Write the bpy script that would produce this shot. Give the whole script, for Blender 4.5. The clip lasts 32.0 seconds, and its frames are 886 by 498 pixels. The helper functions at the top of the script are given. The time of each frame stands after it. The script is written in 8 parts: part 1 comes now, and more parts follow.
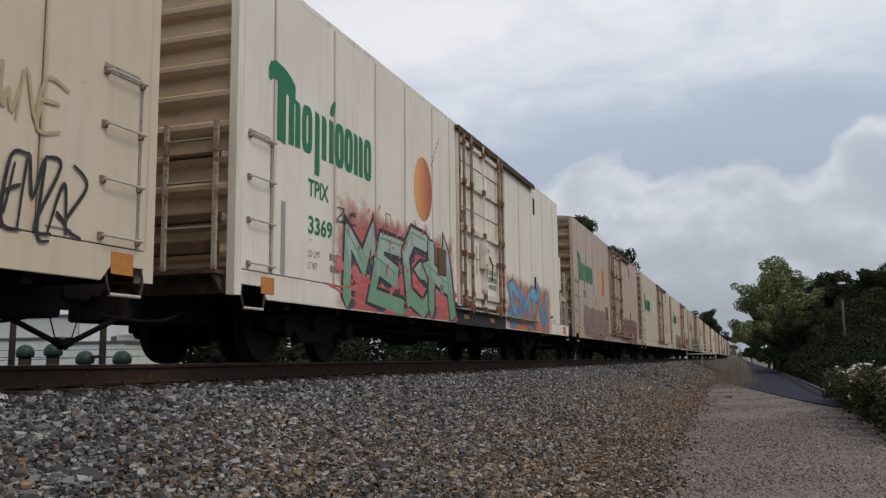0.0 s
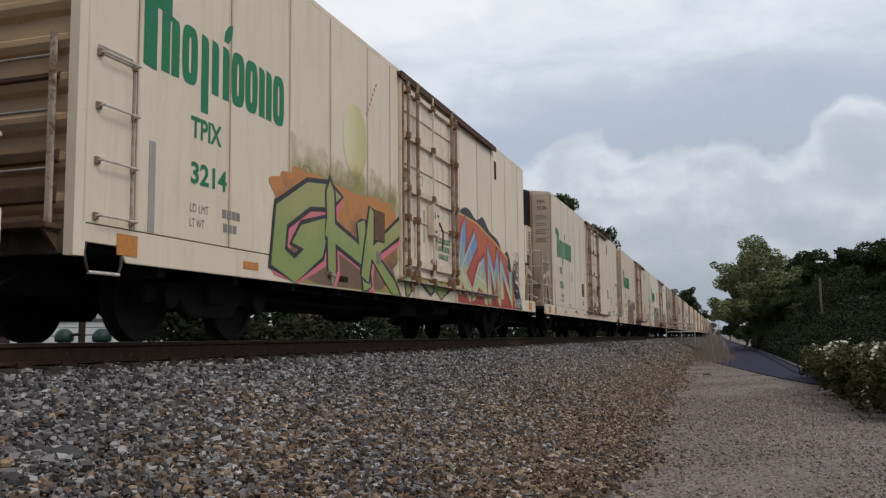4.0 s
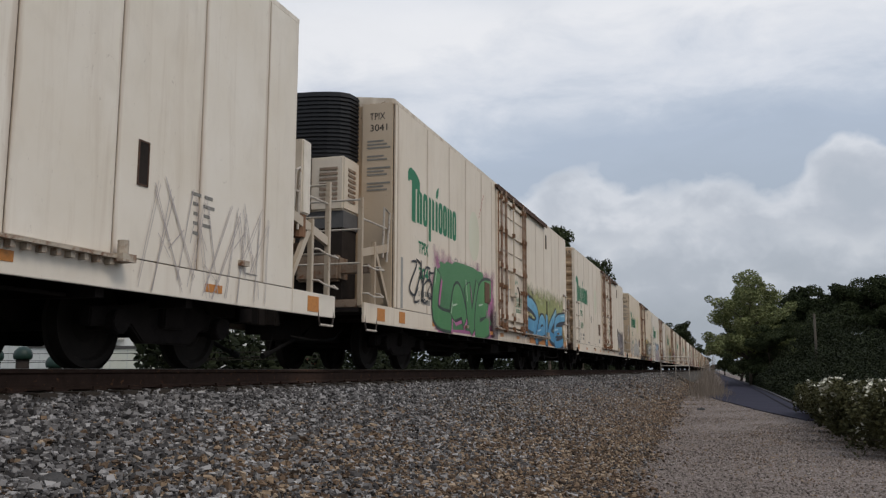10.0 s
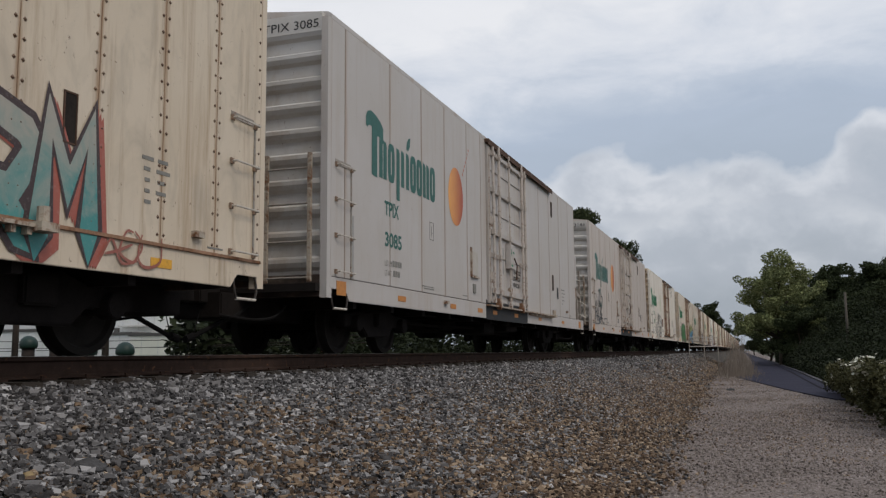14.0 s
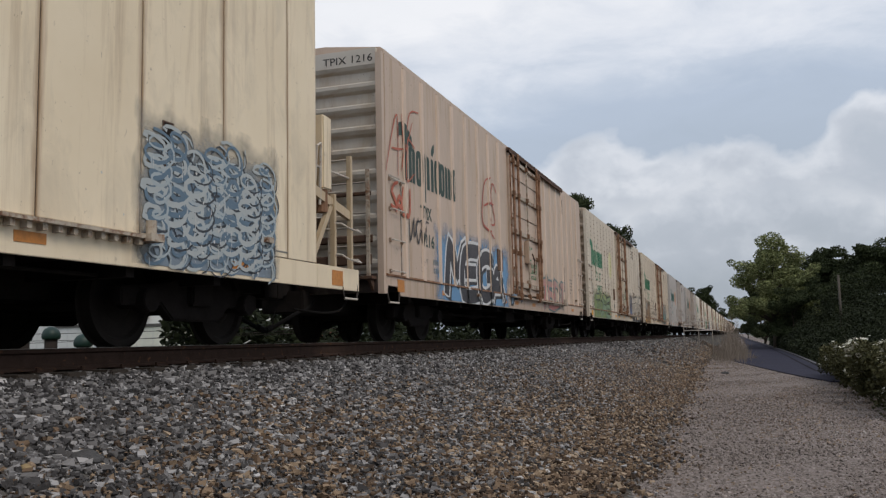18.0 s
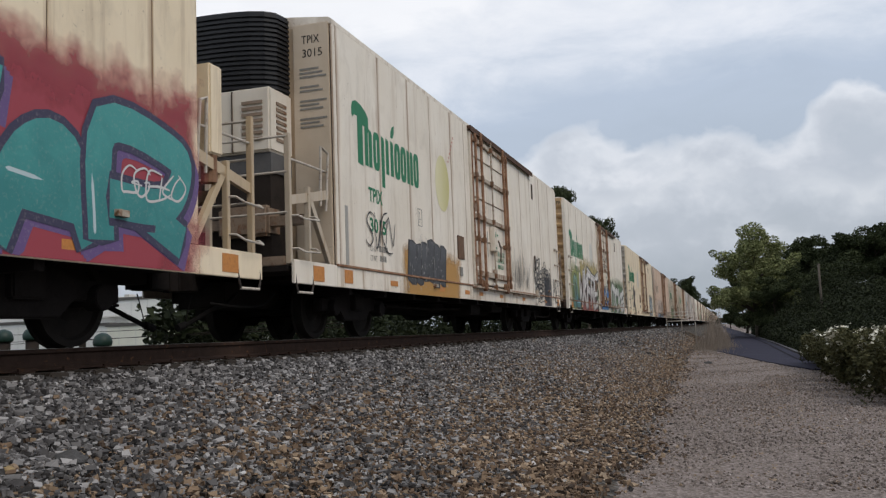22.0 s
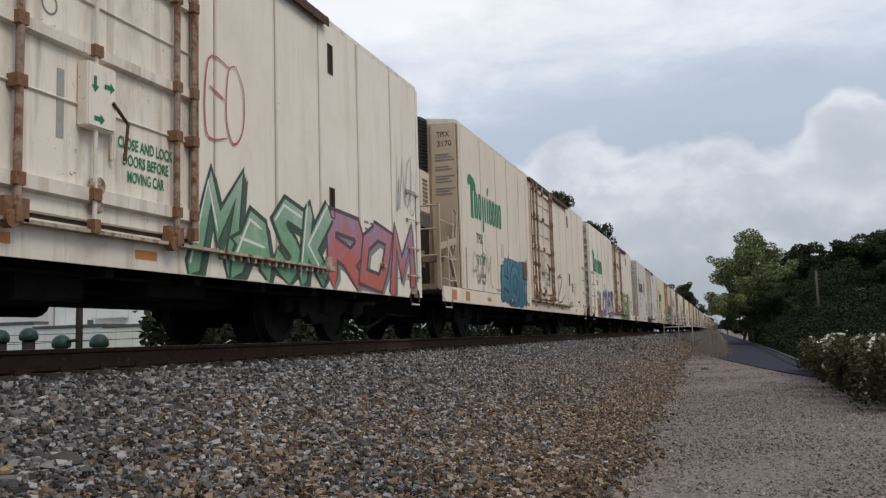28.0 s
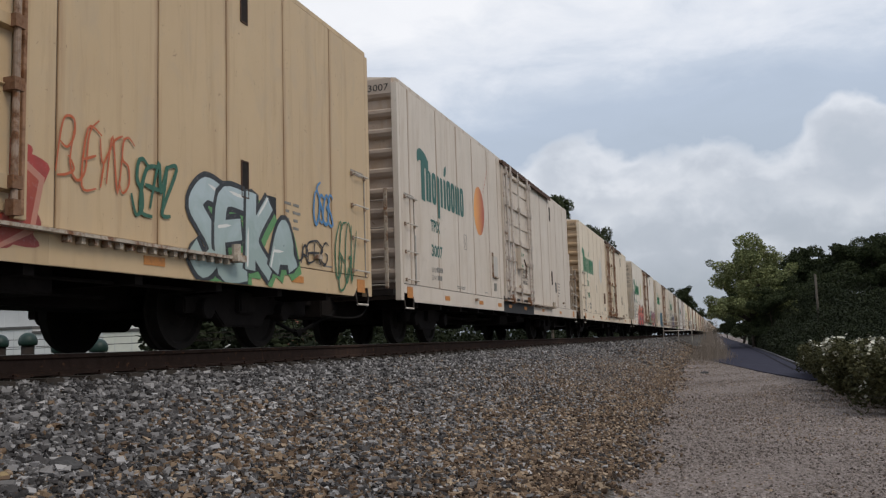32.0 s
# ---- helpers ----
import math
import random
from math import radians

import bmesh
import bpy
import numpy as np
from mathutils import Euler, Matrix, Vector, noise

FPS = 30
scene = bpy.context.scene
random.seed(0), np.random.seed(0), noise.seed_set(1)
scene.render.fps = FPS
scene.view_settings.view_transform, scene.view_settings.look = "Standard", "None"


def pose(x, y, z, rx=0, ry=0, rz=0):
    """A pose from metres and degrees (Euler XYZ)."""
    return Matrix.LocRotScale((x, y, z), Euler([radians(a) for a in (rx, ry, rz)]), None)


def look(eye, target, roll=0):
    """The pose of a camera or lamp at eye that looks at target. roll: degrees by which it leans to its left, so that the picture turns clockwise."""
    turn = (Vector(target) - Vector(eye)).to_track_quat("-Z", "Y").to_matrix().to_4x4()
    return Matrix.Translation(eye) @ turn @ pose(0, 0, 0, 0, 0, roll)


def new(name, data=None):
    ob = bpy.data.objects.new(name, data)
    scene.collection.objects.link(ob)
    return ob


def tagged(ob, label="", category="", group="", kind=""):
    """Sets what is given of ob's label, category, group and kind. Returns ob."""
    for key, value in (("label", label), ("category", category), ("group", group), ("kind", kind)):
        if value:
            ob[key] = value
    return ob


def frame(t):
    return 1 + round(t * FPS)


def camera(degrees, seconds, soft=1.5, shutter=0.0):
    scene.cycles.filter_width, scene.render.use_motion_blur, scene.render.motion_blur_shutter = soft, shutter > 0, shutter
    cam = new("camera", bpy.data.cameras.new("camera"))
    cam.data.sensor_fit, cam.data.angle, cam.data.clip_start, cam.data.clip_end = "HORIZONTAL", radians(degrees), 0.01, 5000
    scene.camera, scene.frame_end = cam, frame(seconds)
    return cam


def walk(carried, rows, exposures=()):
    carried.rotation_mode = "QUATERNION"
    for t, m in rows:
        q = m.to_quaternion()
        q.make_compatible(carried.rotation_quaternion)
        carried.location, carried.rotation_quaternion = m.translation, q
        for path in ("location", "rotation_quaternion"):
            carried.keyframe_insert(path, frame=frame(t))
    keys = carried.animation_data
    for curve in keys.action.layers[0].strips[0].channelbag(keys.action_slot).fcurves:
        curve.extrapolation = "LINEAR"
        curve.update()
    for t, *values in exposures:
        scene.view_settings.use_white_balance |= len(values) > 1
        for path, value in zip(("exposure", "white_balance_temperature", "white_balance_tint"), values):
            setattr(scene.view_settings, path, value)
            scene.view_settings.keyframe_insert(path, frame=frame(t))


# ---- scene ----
# The camera stands still beside the line, at the height of the rail heads, and sways in the hand.
# Track runs along +Y; z = 0 is the top of the rails; the car sides pass at x = -5.06.
cam = camera(54.2, 32.0, soft=1.3)
SWAY = [
    (0, 19.26, 7.37, 0.62), (0.5, 19.47, 7.40, 0.81), (1, 19.30, 7.38, 1.02), (1.5, 19.11, 7.13, 0.91),
    (2, 18.87, 6.86, 0.86), (2.5, 18.87, 6.36, 0.76), (3, 18.58, 6.07, 0.74), (3.5, 18.22, 5.97, 0.80),
    (5.5, 17.55, 5.71, 0.19), (6, 17.52, 5.36, 0.10), (6.5, 17.50, 5.19, 0.12), (7, 17.44, 5.58, 0.22),
    (7.5, 17.23, 6.09, 0.30), (8, 17.18, 6.85, 0.13), (8.5, 17.29, 7.50, 0.01), (9, 17.59, 7.76, -0.07),
    (9.5, 17.68, 7.93, -0.10), (10, 17.63, 7.93, -0.10), (10.5, 17.69, 7.82, -0.09), (11, 17.80, 7.47, -0.00),
    (11.5, 17.84, 7.12, 0.08), (12, 17.91, 7.23, 0.06), (12.5, 18.39, 7.24, 0.13), (13, 18.96, 7.22, 0.26),
    (13.5, 19.17, 6.91, 0.40), (14, 19.41, 6.85, 0.51), (14.5, 19.48, 6.98, 0.54), (15, 19.57, 7.06, 0.49),
    (15.5, 19.37, 6.83, 0.57), (17.5, 19.11, 6.09, 1.15), (18, 19.11, 6.01, 1.24), (18.5, 19.17, 5.86, 1.29),
    (19, 19.06, 5.81, 1.31), (19.5, 19.01, 5.64, 1.33), (20, 18.86, 5.63, 1.46), (20.5, 18.63, 5.72, 1.64),
    (21, 18.33, 5.75, 1.87), (21.5, 18.18, 5.67, 2.00), (22, 18.09, 5.61, 2.14), (22.5, 18.00, 5.77, 2.19),
    (23, 18.03, 5.92, 2.23), (23.5, 18.07, 6.04, 2.23), (24, 17.97, 5.97, 2.09), (24.5, 18.01, 5.93, 1.99),
    (25, 18.01, 5.90, 1.92), (25.5, 17.97, 5.93, 1.83), (26, 18.07, 5.99, 1.83), (26.5, 18.10, 5.94, 1.83),
    (28.5, 17.84, 5.85, 1.62), (29, 17.74, 5.92, 1.69), (29.5, 17.68, 5.99, 1.74), (30, 17.67, 5.99, 1.74),
    (30.5, 17.73, 6.05, 1.60), (31, 17.74, 6.07, 1.44), (31.5, 17.86, 6.15, 1.57), (32, 17.87, 6.13, 1.76),]
EXPOSURE = [(0, -0.08), (5, 0.02), (8, -0.07), (12, -0.09), (15, -0.09), (18, 0.02), (21, 0.08), (26, 0.11), (29, 0.09), (32, 0.07)]
walk(cam, [(t, pose(0, 0, 0, 90 + p, r, y)) for t, y, p, r in SWAY], EXPOSURE)

# ---- light: an overcast summer sky, brighter from the open side to the east ----
SUN_DIR = Vector((0.62, -0.28, 0.78)).normalized()
sun = new("sun", bpy.data.lights.new("sun", "SUN"))
sun.data.energy, sun.data.angle, sun.data.color = 1.35, radians(22), (1.0, 0.90, 0.78)
sun.matrix_world = look(SUN_DIR * 50, (0, 0, 0))


class Nodes:
    """A small hand for node trees."""

    def __init__(self, tree):
        self.tree = tree
        tree.nodes.clear()

    def add(self, kind, inputs=None, operation="", blend="", clamp=False):
        n = self.tree.nodes.new(kind)
        if operation:
            n.operation = operation
        if blend:
            n.data_type, n.blend_type = "RGBA", blend
        if clamp:
            n.use_clamp = True
        for key, value in (inputs or {}).items():
            sock = n.inputs[key]
            if isinstance(value, bpy.types.NodeSocket):
                self.tree.links.new(value, sock)
            else:
                sock.default_value = value
        return n

    def ramp(self, fac, stops):
        n = self.add("ShaderNodeValToRGB", {"Fac": fac})
        el = n.color_ramp.elements
        while len(el) < len(stops):
            el.new(0.5)
        for e, (p, c) in zip(el, stops):
            e.position = p
            e.color = (*c, 1) if isinstance(c, tuple) else (c, c, c, 1)
        return n.outputs["Color"]

    def mix(self, fac, a, b, blend="MIX"):
        n = self.add("ShaderNodeMix", blend=blend)
        for i, val in ((0, fac), (6, a), (7, b)):
            if isinstance(val, bpy.types.NodeSocket):
                self.tree.links.new(val, n.inputs[i])
            else:
                n.inputs[i].default_value = (*val, 1) if isinstance(val, tuple) else val
        return n.outputs[2]

    def math(self, op, a, b=0.0, clamp=False):
        n = self.add("ShaderNodeMath", operation=op, clamp=clamp)
        for i, val in ((0, a), (1, b)):
            if isinstance(val, bpy.types.NodeSocket):
                self.tree.links.new(val, n.inputs[i])
            else:
                n.inputs[i].default_value = val
        return n.outputs[0]

    def noise(self, vec, scale, detail=4.0, rough=0.55, dist=0.0):
        n = self.add("ShaderNodeTexNoise", {"Scale": scale, "Detail": detail, "Roughness": rough, "Distortion": dist})
        if vec is not None:
            self.tree.links.new(vec, n.inputs["Vector"])
        return n.outputs["Fac"]

    def mapping(self, vec, scale=(1, 1, 1), loc=(0, 0, 0)):
        return self.add("ShaderNodeMapping", {"Vector": vec, "Scale": scale, "Location": loc}).outputs[0]


def make_world():
    world = bpy.data.worlds.new("world")
    world.use_nodes = True
    scene.world = world
    n = Nodes(world.node_tree)
    co = n.add("ShaderNodeTexCoord").outputs["Generated"]
    sky = n.add("ShaderNodeTexSky")
    sky.sky_type, sky.sun_disc = "NISHITA", False
    sky.sun_elevation, sky.sun_rotation = math.asin(SUN_DIR.z), math.atan2(SUN_DIR.x, SUN_DIR.y)
    sky.air_density, sky.dust_density = 1.2, 2.0
    blue = n.mix(1.0, sky.outputs[0], (0.085, 0.085, 0.085), "MULTIPLY")
    sep = n.add("ShaderNodeSeparateXYZ", {"Vector": co})
    up = n.math("MAXIMUM", sep.outputs["Z"], 0.0)
    # Bright overcast overhead, a blue-grey break below it, and two banks of cumulus heads low all round.
    squash = n.mapping(co, (1.0, 1.0, 2.4))
    big = n.noise(squash, 2.3, 5, 0.5, 0.5)
    small = n.noise(squash, 7.5, 7, 0.6, 0.4)
    field = n.math("ADD", n.math("MULTIPLY", big, 0.7), n.math("MULTIPLY", small, 0.3))
    sheet = n.ramp(field, [(0.38, (0.46, 0.55, 0.67)), (0.47, (0.57, 0.65, 0.75)), (0.55, (0.72, 0.77, 0.84)), (0.62, (0.90, 0.93, 0.97)), (0.70, (1.0, 1.0, 1.0))])
    lift = n.ramp(up, [(0.0, 0.74), (0.10, 0.82), (0.22, 0.95), (0.36, 1.10), (1.0, 1.28)])
    high = n.mix(1.0, sheet, lift, "MULTIPLY")
    side = n.math("MULTIPLY", n.math("ADD", sep.outputs["X"], 0.12), -0.20)
    level = n.math("ADD", n.math("ADD", up, n.math("MAXIMUM", side, 0.0)), n.math("ADD", n.math("MULTIPLY", n.math("SUBTRACT", big, 0.5), 0.16), n.math("MULTIPLY", n.math("SUBTRACT", small, 0.5), 0.14)))
    veil = n.ramp(level, [(0.16, (0.53, 0.61, 0.71)), (0.265, (0.55, 0.635, 0.755)), (0.305, (0.64, 0.715, 0.82)), (0.34, (0.83, 0.875, 0.945)), (0.395, (1.03, 1.04, 1.06))])
    cloud = n.mix(n.ramp(up, [(0.38, 0.0), (0.50, 1.0)]), veil, high)
    az = n.math("ARCTAN2", sep.outputs["X"], sep.outputs["Y"])
    wob = n.math("SUBTRACT", n.noise(n.mapping(co, (1.0, 1.0, 1.4)), 10.5, 4, 0.5, 0.2), 0.5)
    curl = n.math("SUBTRACT", n.noise(n.mapping(co, (1.0, 1.0, 1.2)), 26.0, 5, 0.55, 0.3), 0.5)

    def hump(centre, width, tall):
        q = n.math("DIVIDE", n.math("SUBTRACT", az, centre), width)
        return n.math("MULTIPLY", n.math("POWER", 2.718, n.math("MULTIPLY", n.math("MULTIPLY", q, q), -1.0)), tall)

    def bank(cloud, base, humps, rough, tones, soft):
        top = n.math("ADD", n.math("ADD", base, n.math("MULTIPLY", wob, rough)), n.math("MULTIPLY", curl, rough * 0.35))
        for h in humps:
            top = n.math("ADD", top, hump(*h))
        deep = n.math("SUBTRACT", top, up)
        tone = n.ramp(n.math("ADD", deep, n.math("ADD", n.math("MULTIPLY", curl, 0.09), n.math("MULTIPLY", wob, 0.20))), tones)
        return n.mix(n.ramp(deep, [(0.0, 0.0), (soft, 0.9), (soft * 3, 1.0)]), cloud, tone)
    cloud = bank(cloud, 0.190, ((0.140, 0.046, 0.074), (0.0, 0.045, 0.026), (-0.14, 0.07, 0.040), (0.25, 0.05, 0.05)), 0.085,
                 [(0.0, (0.86, 0.89, 0.935)), (0.02, (0.77, 0.81, 0.865)), (0.05, (0.66, 0.705, 0.77)), (0.10, (0.585, 0.64, 0.71))], 0.014)
    cloud = bank(cloud, 0.145, ((-0.03, 0.06, 0.040), (0.10, 0.05, 0.020), (0.22, 0.05, 0.03), (-0.2, 0.08, 0.03)), 0.06,
                 [(0.0, (0.83, 0.865, 0.91)), (0.025, (0.72, 0.765, 0.825)), (0.06, (0.61, 0.66, 0.725)), (0.14, (0.53, 0.585, 0.65))], 0.022)
    cloud = n.mix(1.0, cloud, n.ramp(up, [(0.0, 0.84), (0.10, 0.90), (0.19, 0.97), (0.24, 1.0)]), "MULTIPLY")
    cover = n.ramp(field, [(0.34, 0.90), (0.5, 0.98), (0.6, 1.0)])
    col = n.mix(cover, blue, cloud)
    below = n.math("LESS_THAN", sep.outputs["Z"], -0.02)
    col = n.mix(below, col, (0.12, 0.12, 0.11))
    col = n.mix(1.0, col, (0.985, 0.992, 1.018), "MULTIPLY")
    bg = n.add("ShaderNodeBackground", {"Color": col, "Strength": 0.86})
    out = n.add("ShaderNodeOutputWorld")
    n.tree.links.new(bg.outputs[0], out.inputs[0])


make_world()


# ---- materials ----
def material(name, build):
    m = bpy.data.materials.new(name)
    m.use_nodes = True
    n = Nodes(m.node_tree)
    bsdf = n.add("ShaderNodeBsdfPrincipled")
    out = n.add("ShaderNodeOutputMaterial")
    n.tree.links.new(bsdf.outputs[0], out.inputs[0])
    build(n, bsdf)
    return m


def feed(n, bsdf, color=None, rough=None, metal=None, bump=None, strength=0.3, dist=0.01):
    for key, val in (("Base Color", color), ("Roughness", rough), ("Metallic", metal)):
        if val is None:
            continue
        if isinstance(val, bpy.types.NodeSocket):
            n.tree.links.new(val, bsdf.inputs[key])
        else:
            bsdf.inputs[key].default_value = (*val, 1) if isinstance(val, tuple) else val
    if bump is not None:
        b = n.add("ShaderNodeBump", {"Height": bump, "Strength": strength, "Distance": dist})
        n.tree.links.new(b.outputs[0], bsdf.inputs["Normal"])


def simple(name, color, rough=0.6, metal=0.0, vary=0.25, scale=6.0, rust=0.0, bump=0.0, spec=0.35):
    """A painted or bare surface with blotches at two scales, and rust where asked."""
    def build(n, bsdf):
        co = n.add("ShaderNodeTexCoord").outputs["Object"]
        a = n.noise(co, scale, 5, 0.6)
        b = n.noise(co, scale * 9, 3, 0.6)
        f = n.math("ADD", n.math("MULTIPLY", a, 0.7), n.math("MULTIPLY", b, 0.3))
        dark = tuple(c * (1 - vary) for c in color)
        light = tuple(min(1, c * (1 + vary * 0.6)) for c in color)
        col = n.ramp(f, [(0.3, dark), (0.5, color), (0.72, light)])
        if rust:
            r = n.ramp(n.noise(co, scale * 1.7, 6, 0.7, 0.5), [(0.62 - 0.2 * rust, 0.0), (0.72 - 0.14 * rust, 1.0)])
            col = n.mix(r, col, n.ramp(b, [(0.3, (0.09, 0.04, 0.02)), (0.7, (0.24, 0.11, 0.05))]))
        feed(n, bsdf, col, rough, metal, b if bump else None, bump, 0.01)
        bsdf.inputs["Specular IOR Level"].default_value = spec
    return material(name, build)


def make_paint(name, streak, seams=False, rough=0.5):
    """Car-side paint: its colour is the object's own, with grime, chips and long rust-brown runs."""
    def build(n, bsdf):
        tc = n.add("ShaderNodeTexCoord")
        co = tc.outputs["Object"]
        info = n.add("ShaderNodeObjectInfo")
        own = info.outputs["Color"]
        seed = n.math("MULTIPLY", info.outputs["Random"], 40.0)
        shift = n.add("ShaderNodeVectorMath", {0: co}, operation="ADD")
        comb = n.add("ShaderNodeCombineXYZ", {"Y": seed})
        n.tree.links.new(comb.outputs[0], shift.inputs[1])
        vec = shift.outputs[0]
        tone = n.noise(vec, 0.7, 4, 0.6)
        col = n.mix(n.ramp(tone, [(0.3, 0.0), (0.7, 1.0)]), n.mix(1.0, own, (0.90, 0.87, 0.82), "MULTIPLY"), own)
        runs = n.noise(n.mapping(vec, (1.0, 4.5, 0.35)), 1.0, 6, 0.68, 0.5)
        run = n.math("MULTIPLY", n.ramp(runs, [(0.52, 0.0), (0.78, 1.0)]), streak)
        col = n.mix(run, col, (0.33, 0.21, 0.11))
        soot = n.noise(n.mapping(vec, (1.0, 1.4, 0.8)), 1.6, 6, 0.65, 0.6)
        col = n.mix(n.math("MULTIPLY", n.ramp(soot, [(0.5, 0.0), (0.8, 1.0)]), streak * 0.7), col, (0.36, 0.30, 0.23))
        chips = n.noise(n.mapping(vec, (1, 1.2, 1.0)), 11.0, 4, 0.7, 1.2)
        col = n.mix(n.ramp(chips, [(0.665, 0.0), (0.70, streak)]), col, (0.16, 0.09, 0.05))
        if seams:
            along = n.add("ShaderNodeSeparateXYZ", {"Vector": tc.outputs["Generated"]}).outputs["Y"]
            rim = n.math("MINIMUM", along, n.math("SUBTRACT", 1.0, along))
            bleed = n.noise(n.mapping(vec, (1.0, 7.0, 0.55)), 1.0, 5, 0.65, 0.4)
            seam = n.math("MULTIPLY", n.ramp(n.math("SUBTRACT", n.math("MULTIPLY", bleed, 0.16), rim), [(0.035, 0.0), (0.085, 1.0)]), min(1.0, 0.25 + streak * 0.7))
            col = n.mix(seam, col, (0.30, 0.17, 0.085))
        fine = n.noise(vec, 60.0, 3, 0.6)
        ripple = n.math("ADD", n.math("MULTIPLY", n.noise(n.mapping(vec, (1, 1, 0.5)), 1.5, 2), 1.0), n.math("MULTIPLY", fine, 0.03))
        feed(n, bsdf, col, n.ramp(tone, [(0.2, rough - 0.08), (0.8, rough + 0.15)]), 0.0, ripple, 0.35, 0.03)
    return material(name, build)


PAINT = make_paint("car_paint", 0.30)
PAINT_WORN = make_paint("worn_car_paint", 0.85)
RUST_SILL = make_paint("rust_eaten_sill", 1.25)
SHEETS = [make_paint("clean_side_sheet", 0.26, True), make_paint("aged_side_sheet", 0.58, True), make_paint("worn_side_sheet", 0.9, True)]
RUSTED = simple("rusty_steel", (0.20, 0.11, 0.065), 0.85, 0.0, 0.5, 5.0, 0.6, 0.2)
RUSTY_PAINT = simple("rust_stained_paint", (0.42, 0.36, 0.29), 0.7, 0.0, 0.35, 4.0, 0.75, 0.15)
RUST_BAR = simple("rusted_bar", (0.29, 0.215, 0.165), 0.8, 0.0, 0.4, 3.2, 0.85, 0.2)
BLACK = simple("near_black_steel", (0.026, 0.020, 0.017), 0.9, 0.0, 0.5, 3.0, 0.0, 0.2, 0.2)
# Underframe and wheels: grime, plus the shade beneath the cars put into the colour.
UNDER = simple("grimy_shaded_underframe", (0.016, 0.013, 0.012), 0.95, 0.0, 0.5, 4.0, 0.0, 0.3, 0.15)
WHEEL = simple("dark_wheel_steel", (0.017, 0.014, 0.012), 0.9, 0.0, 0.4, 6.0, 0.0, 0.0, 0.2)
RUST_RED = simple("red_rust_bar", (0.30, 0.17, 0.105), 0.85, 0.0, 0.4, 3.0, 0.75, 0.25)
TREAD = simple("polished_tread", (0.30, 0.28, 0.26), 0.35, 0.9, 0.2)
GALV = simple("galvanised_steel", (0.55, 0.53, 0.50), 0.5, 0.3, 0.25, 14.0, 0.3)
DULL = simple("dull_dark_steel", (0.040, 0.034, 0.030), 0.75, 0.0, 0.4, 14.0, 0.3)
DULL_LIGHT = simple("worn_painted_steel", (0.30, 0.27, 0.235), 0.65, 0.0, 0.35, 14.0, 0.45)
UNIT_BLACK = simple("black_grille_plastic", (0.014, 0.014, 0.016), 0.5, 0.0, 0.4, 8.0)
RUBBER = simple("rubber_hose", (0.012, 0.011, 0.011), 0.8, 0.0, 0.4, 6.0, 0.0, 0.0, 0.1)
STEP_PALE = simple("worn_white_step_rods", (0.50, 0.45, 0.39), 0.6, 0.0, 0.3, 14.0, 0.3)
TAN_BOX = simple("tan_painted_box", (0.25, 0.185, 0.135), 0.7, 0.0, 0.35, 4.0, 0.45, 0.1)
TRACK_BROWN = simple("dark_rusty_track", (0.085, 0.048, 0.032), 0.85, 0.0, 0.4, 5.0, 0.3, 0.2)
BAR_SPOTTED = simple("rust_spotted_pale_bar", (0.50, 0.44, 0.39), 0.7, 0.0, 0.3, 5.0, 0.42, 0.15)

GROOVE = simple("dark_joint_sealant", (0.075, 0.055, 0.040), 0.85, 0.0, 0.4)
REFLECT = simple("faded_orange_reflector", (0.50, 0.20, 0.045), 0.45, 0.0, 0.3, 25.0)
REFLECT_Y = simple("yellow_reflector", (0.70, 0.36, 0.04), 0.45, 0.0, 0.25, 25.0)
GREEN = simple("faded_green_lettering", (0.012, 0.17, 0.075), 0.55, 0.0, 0.18, 9.0)
TEAL = simple("faded_teal_lettering", (0.030, 0.12, 0.10), 0.55, 0.0, 0.2, 9.0)
INK = simple("black_lettering", (0.018, 0.018, 0.018), 0.6, 0.0, 0.3, 12.0)
INK_FADED = simple("faded_grey_lettering", (0.22, 0.21, 0.19), 0.7, 0.0, 0.3, 12.0)
GREY_STRIP = simple("grey_anti_slip_strip", (0.33, 0.32, 0.30), 0.8, 0.0, 0.2, 20.0)
SILL_BLACK = simple("black_door_sill", (0.020, 0.020, 0.021), 0.65, 0.0, 0.4, 5.0, 0.1)
HATCH_BROWN = simple("rusted_hatch_plate", (0.13, 0.075, 0.045), 0.8, 0.0, 0.4, 9.0, 0.4)
RAIL_SIDE = simple("rusty_rail_web", (0.042, 0.026, 0.020), 0.9, 0.0, 0.4, 7.0, 0.12, 0.2, 0.12)
TIE_WOOD = simple("creosoted_timber", (0.035, 0.027, 0.021), 0.9, 0.0, 0.4, 9.0, 0.0, 0.4)


def make_fruit(name, low, high):
    def build(n, bsdf):
        co = n.add("ShaderNodeTexCoord").outputs["Generated"]
        sep = n.add("ShaderNodeSeparateXYZ", {"Vector": co})
        f = n.math("ADD", sep.outputs["Y"], n.math("MULTIPLY", n.noise(co, 4.0), 0.25))
        col = n.ramp(f, [(0.15, high), (0.6, tuple((a + b) / 2 for a, b in zip(low, high))), (1.1, low)])
        feed(n, bsdf, col, 0.5)
    return material(name, build)


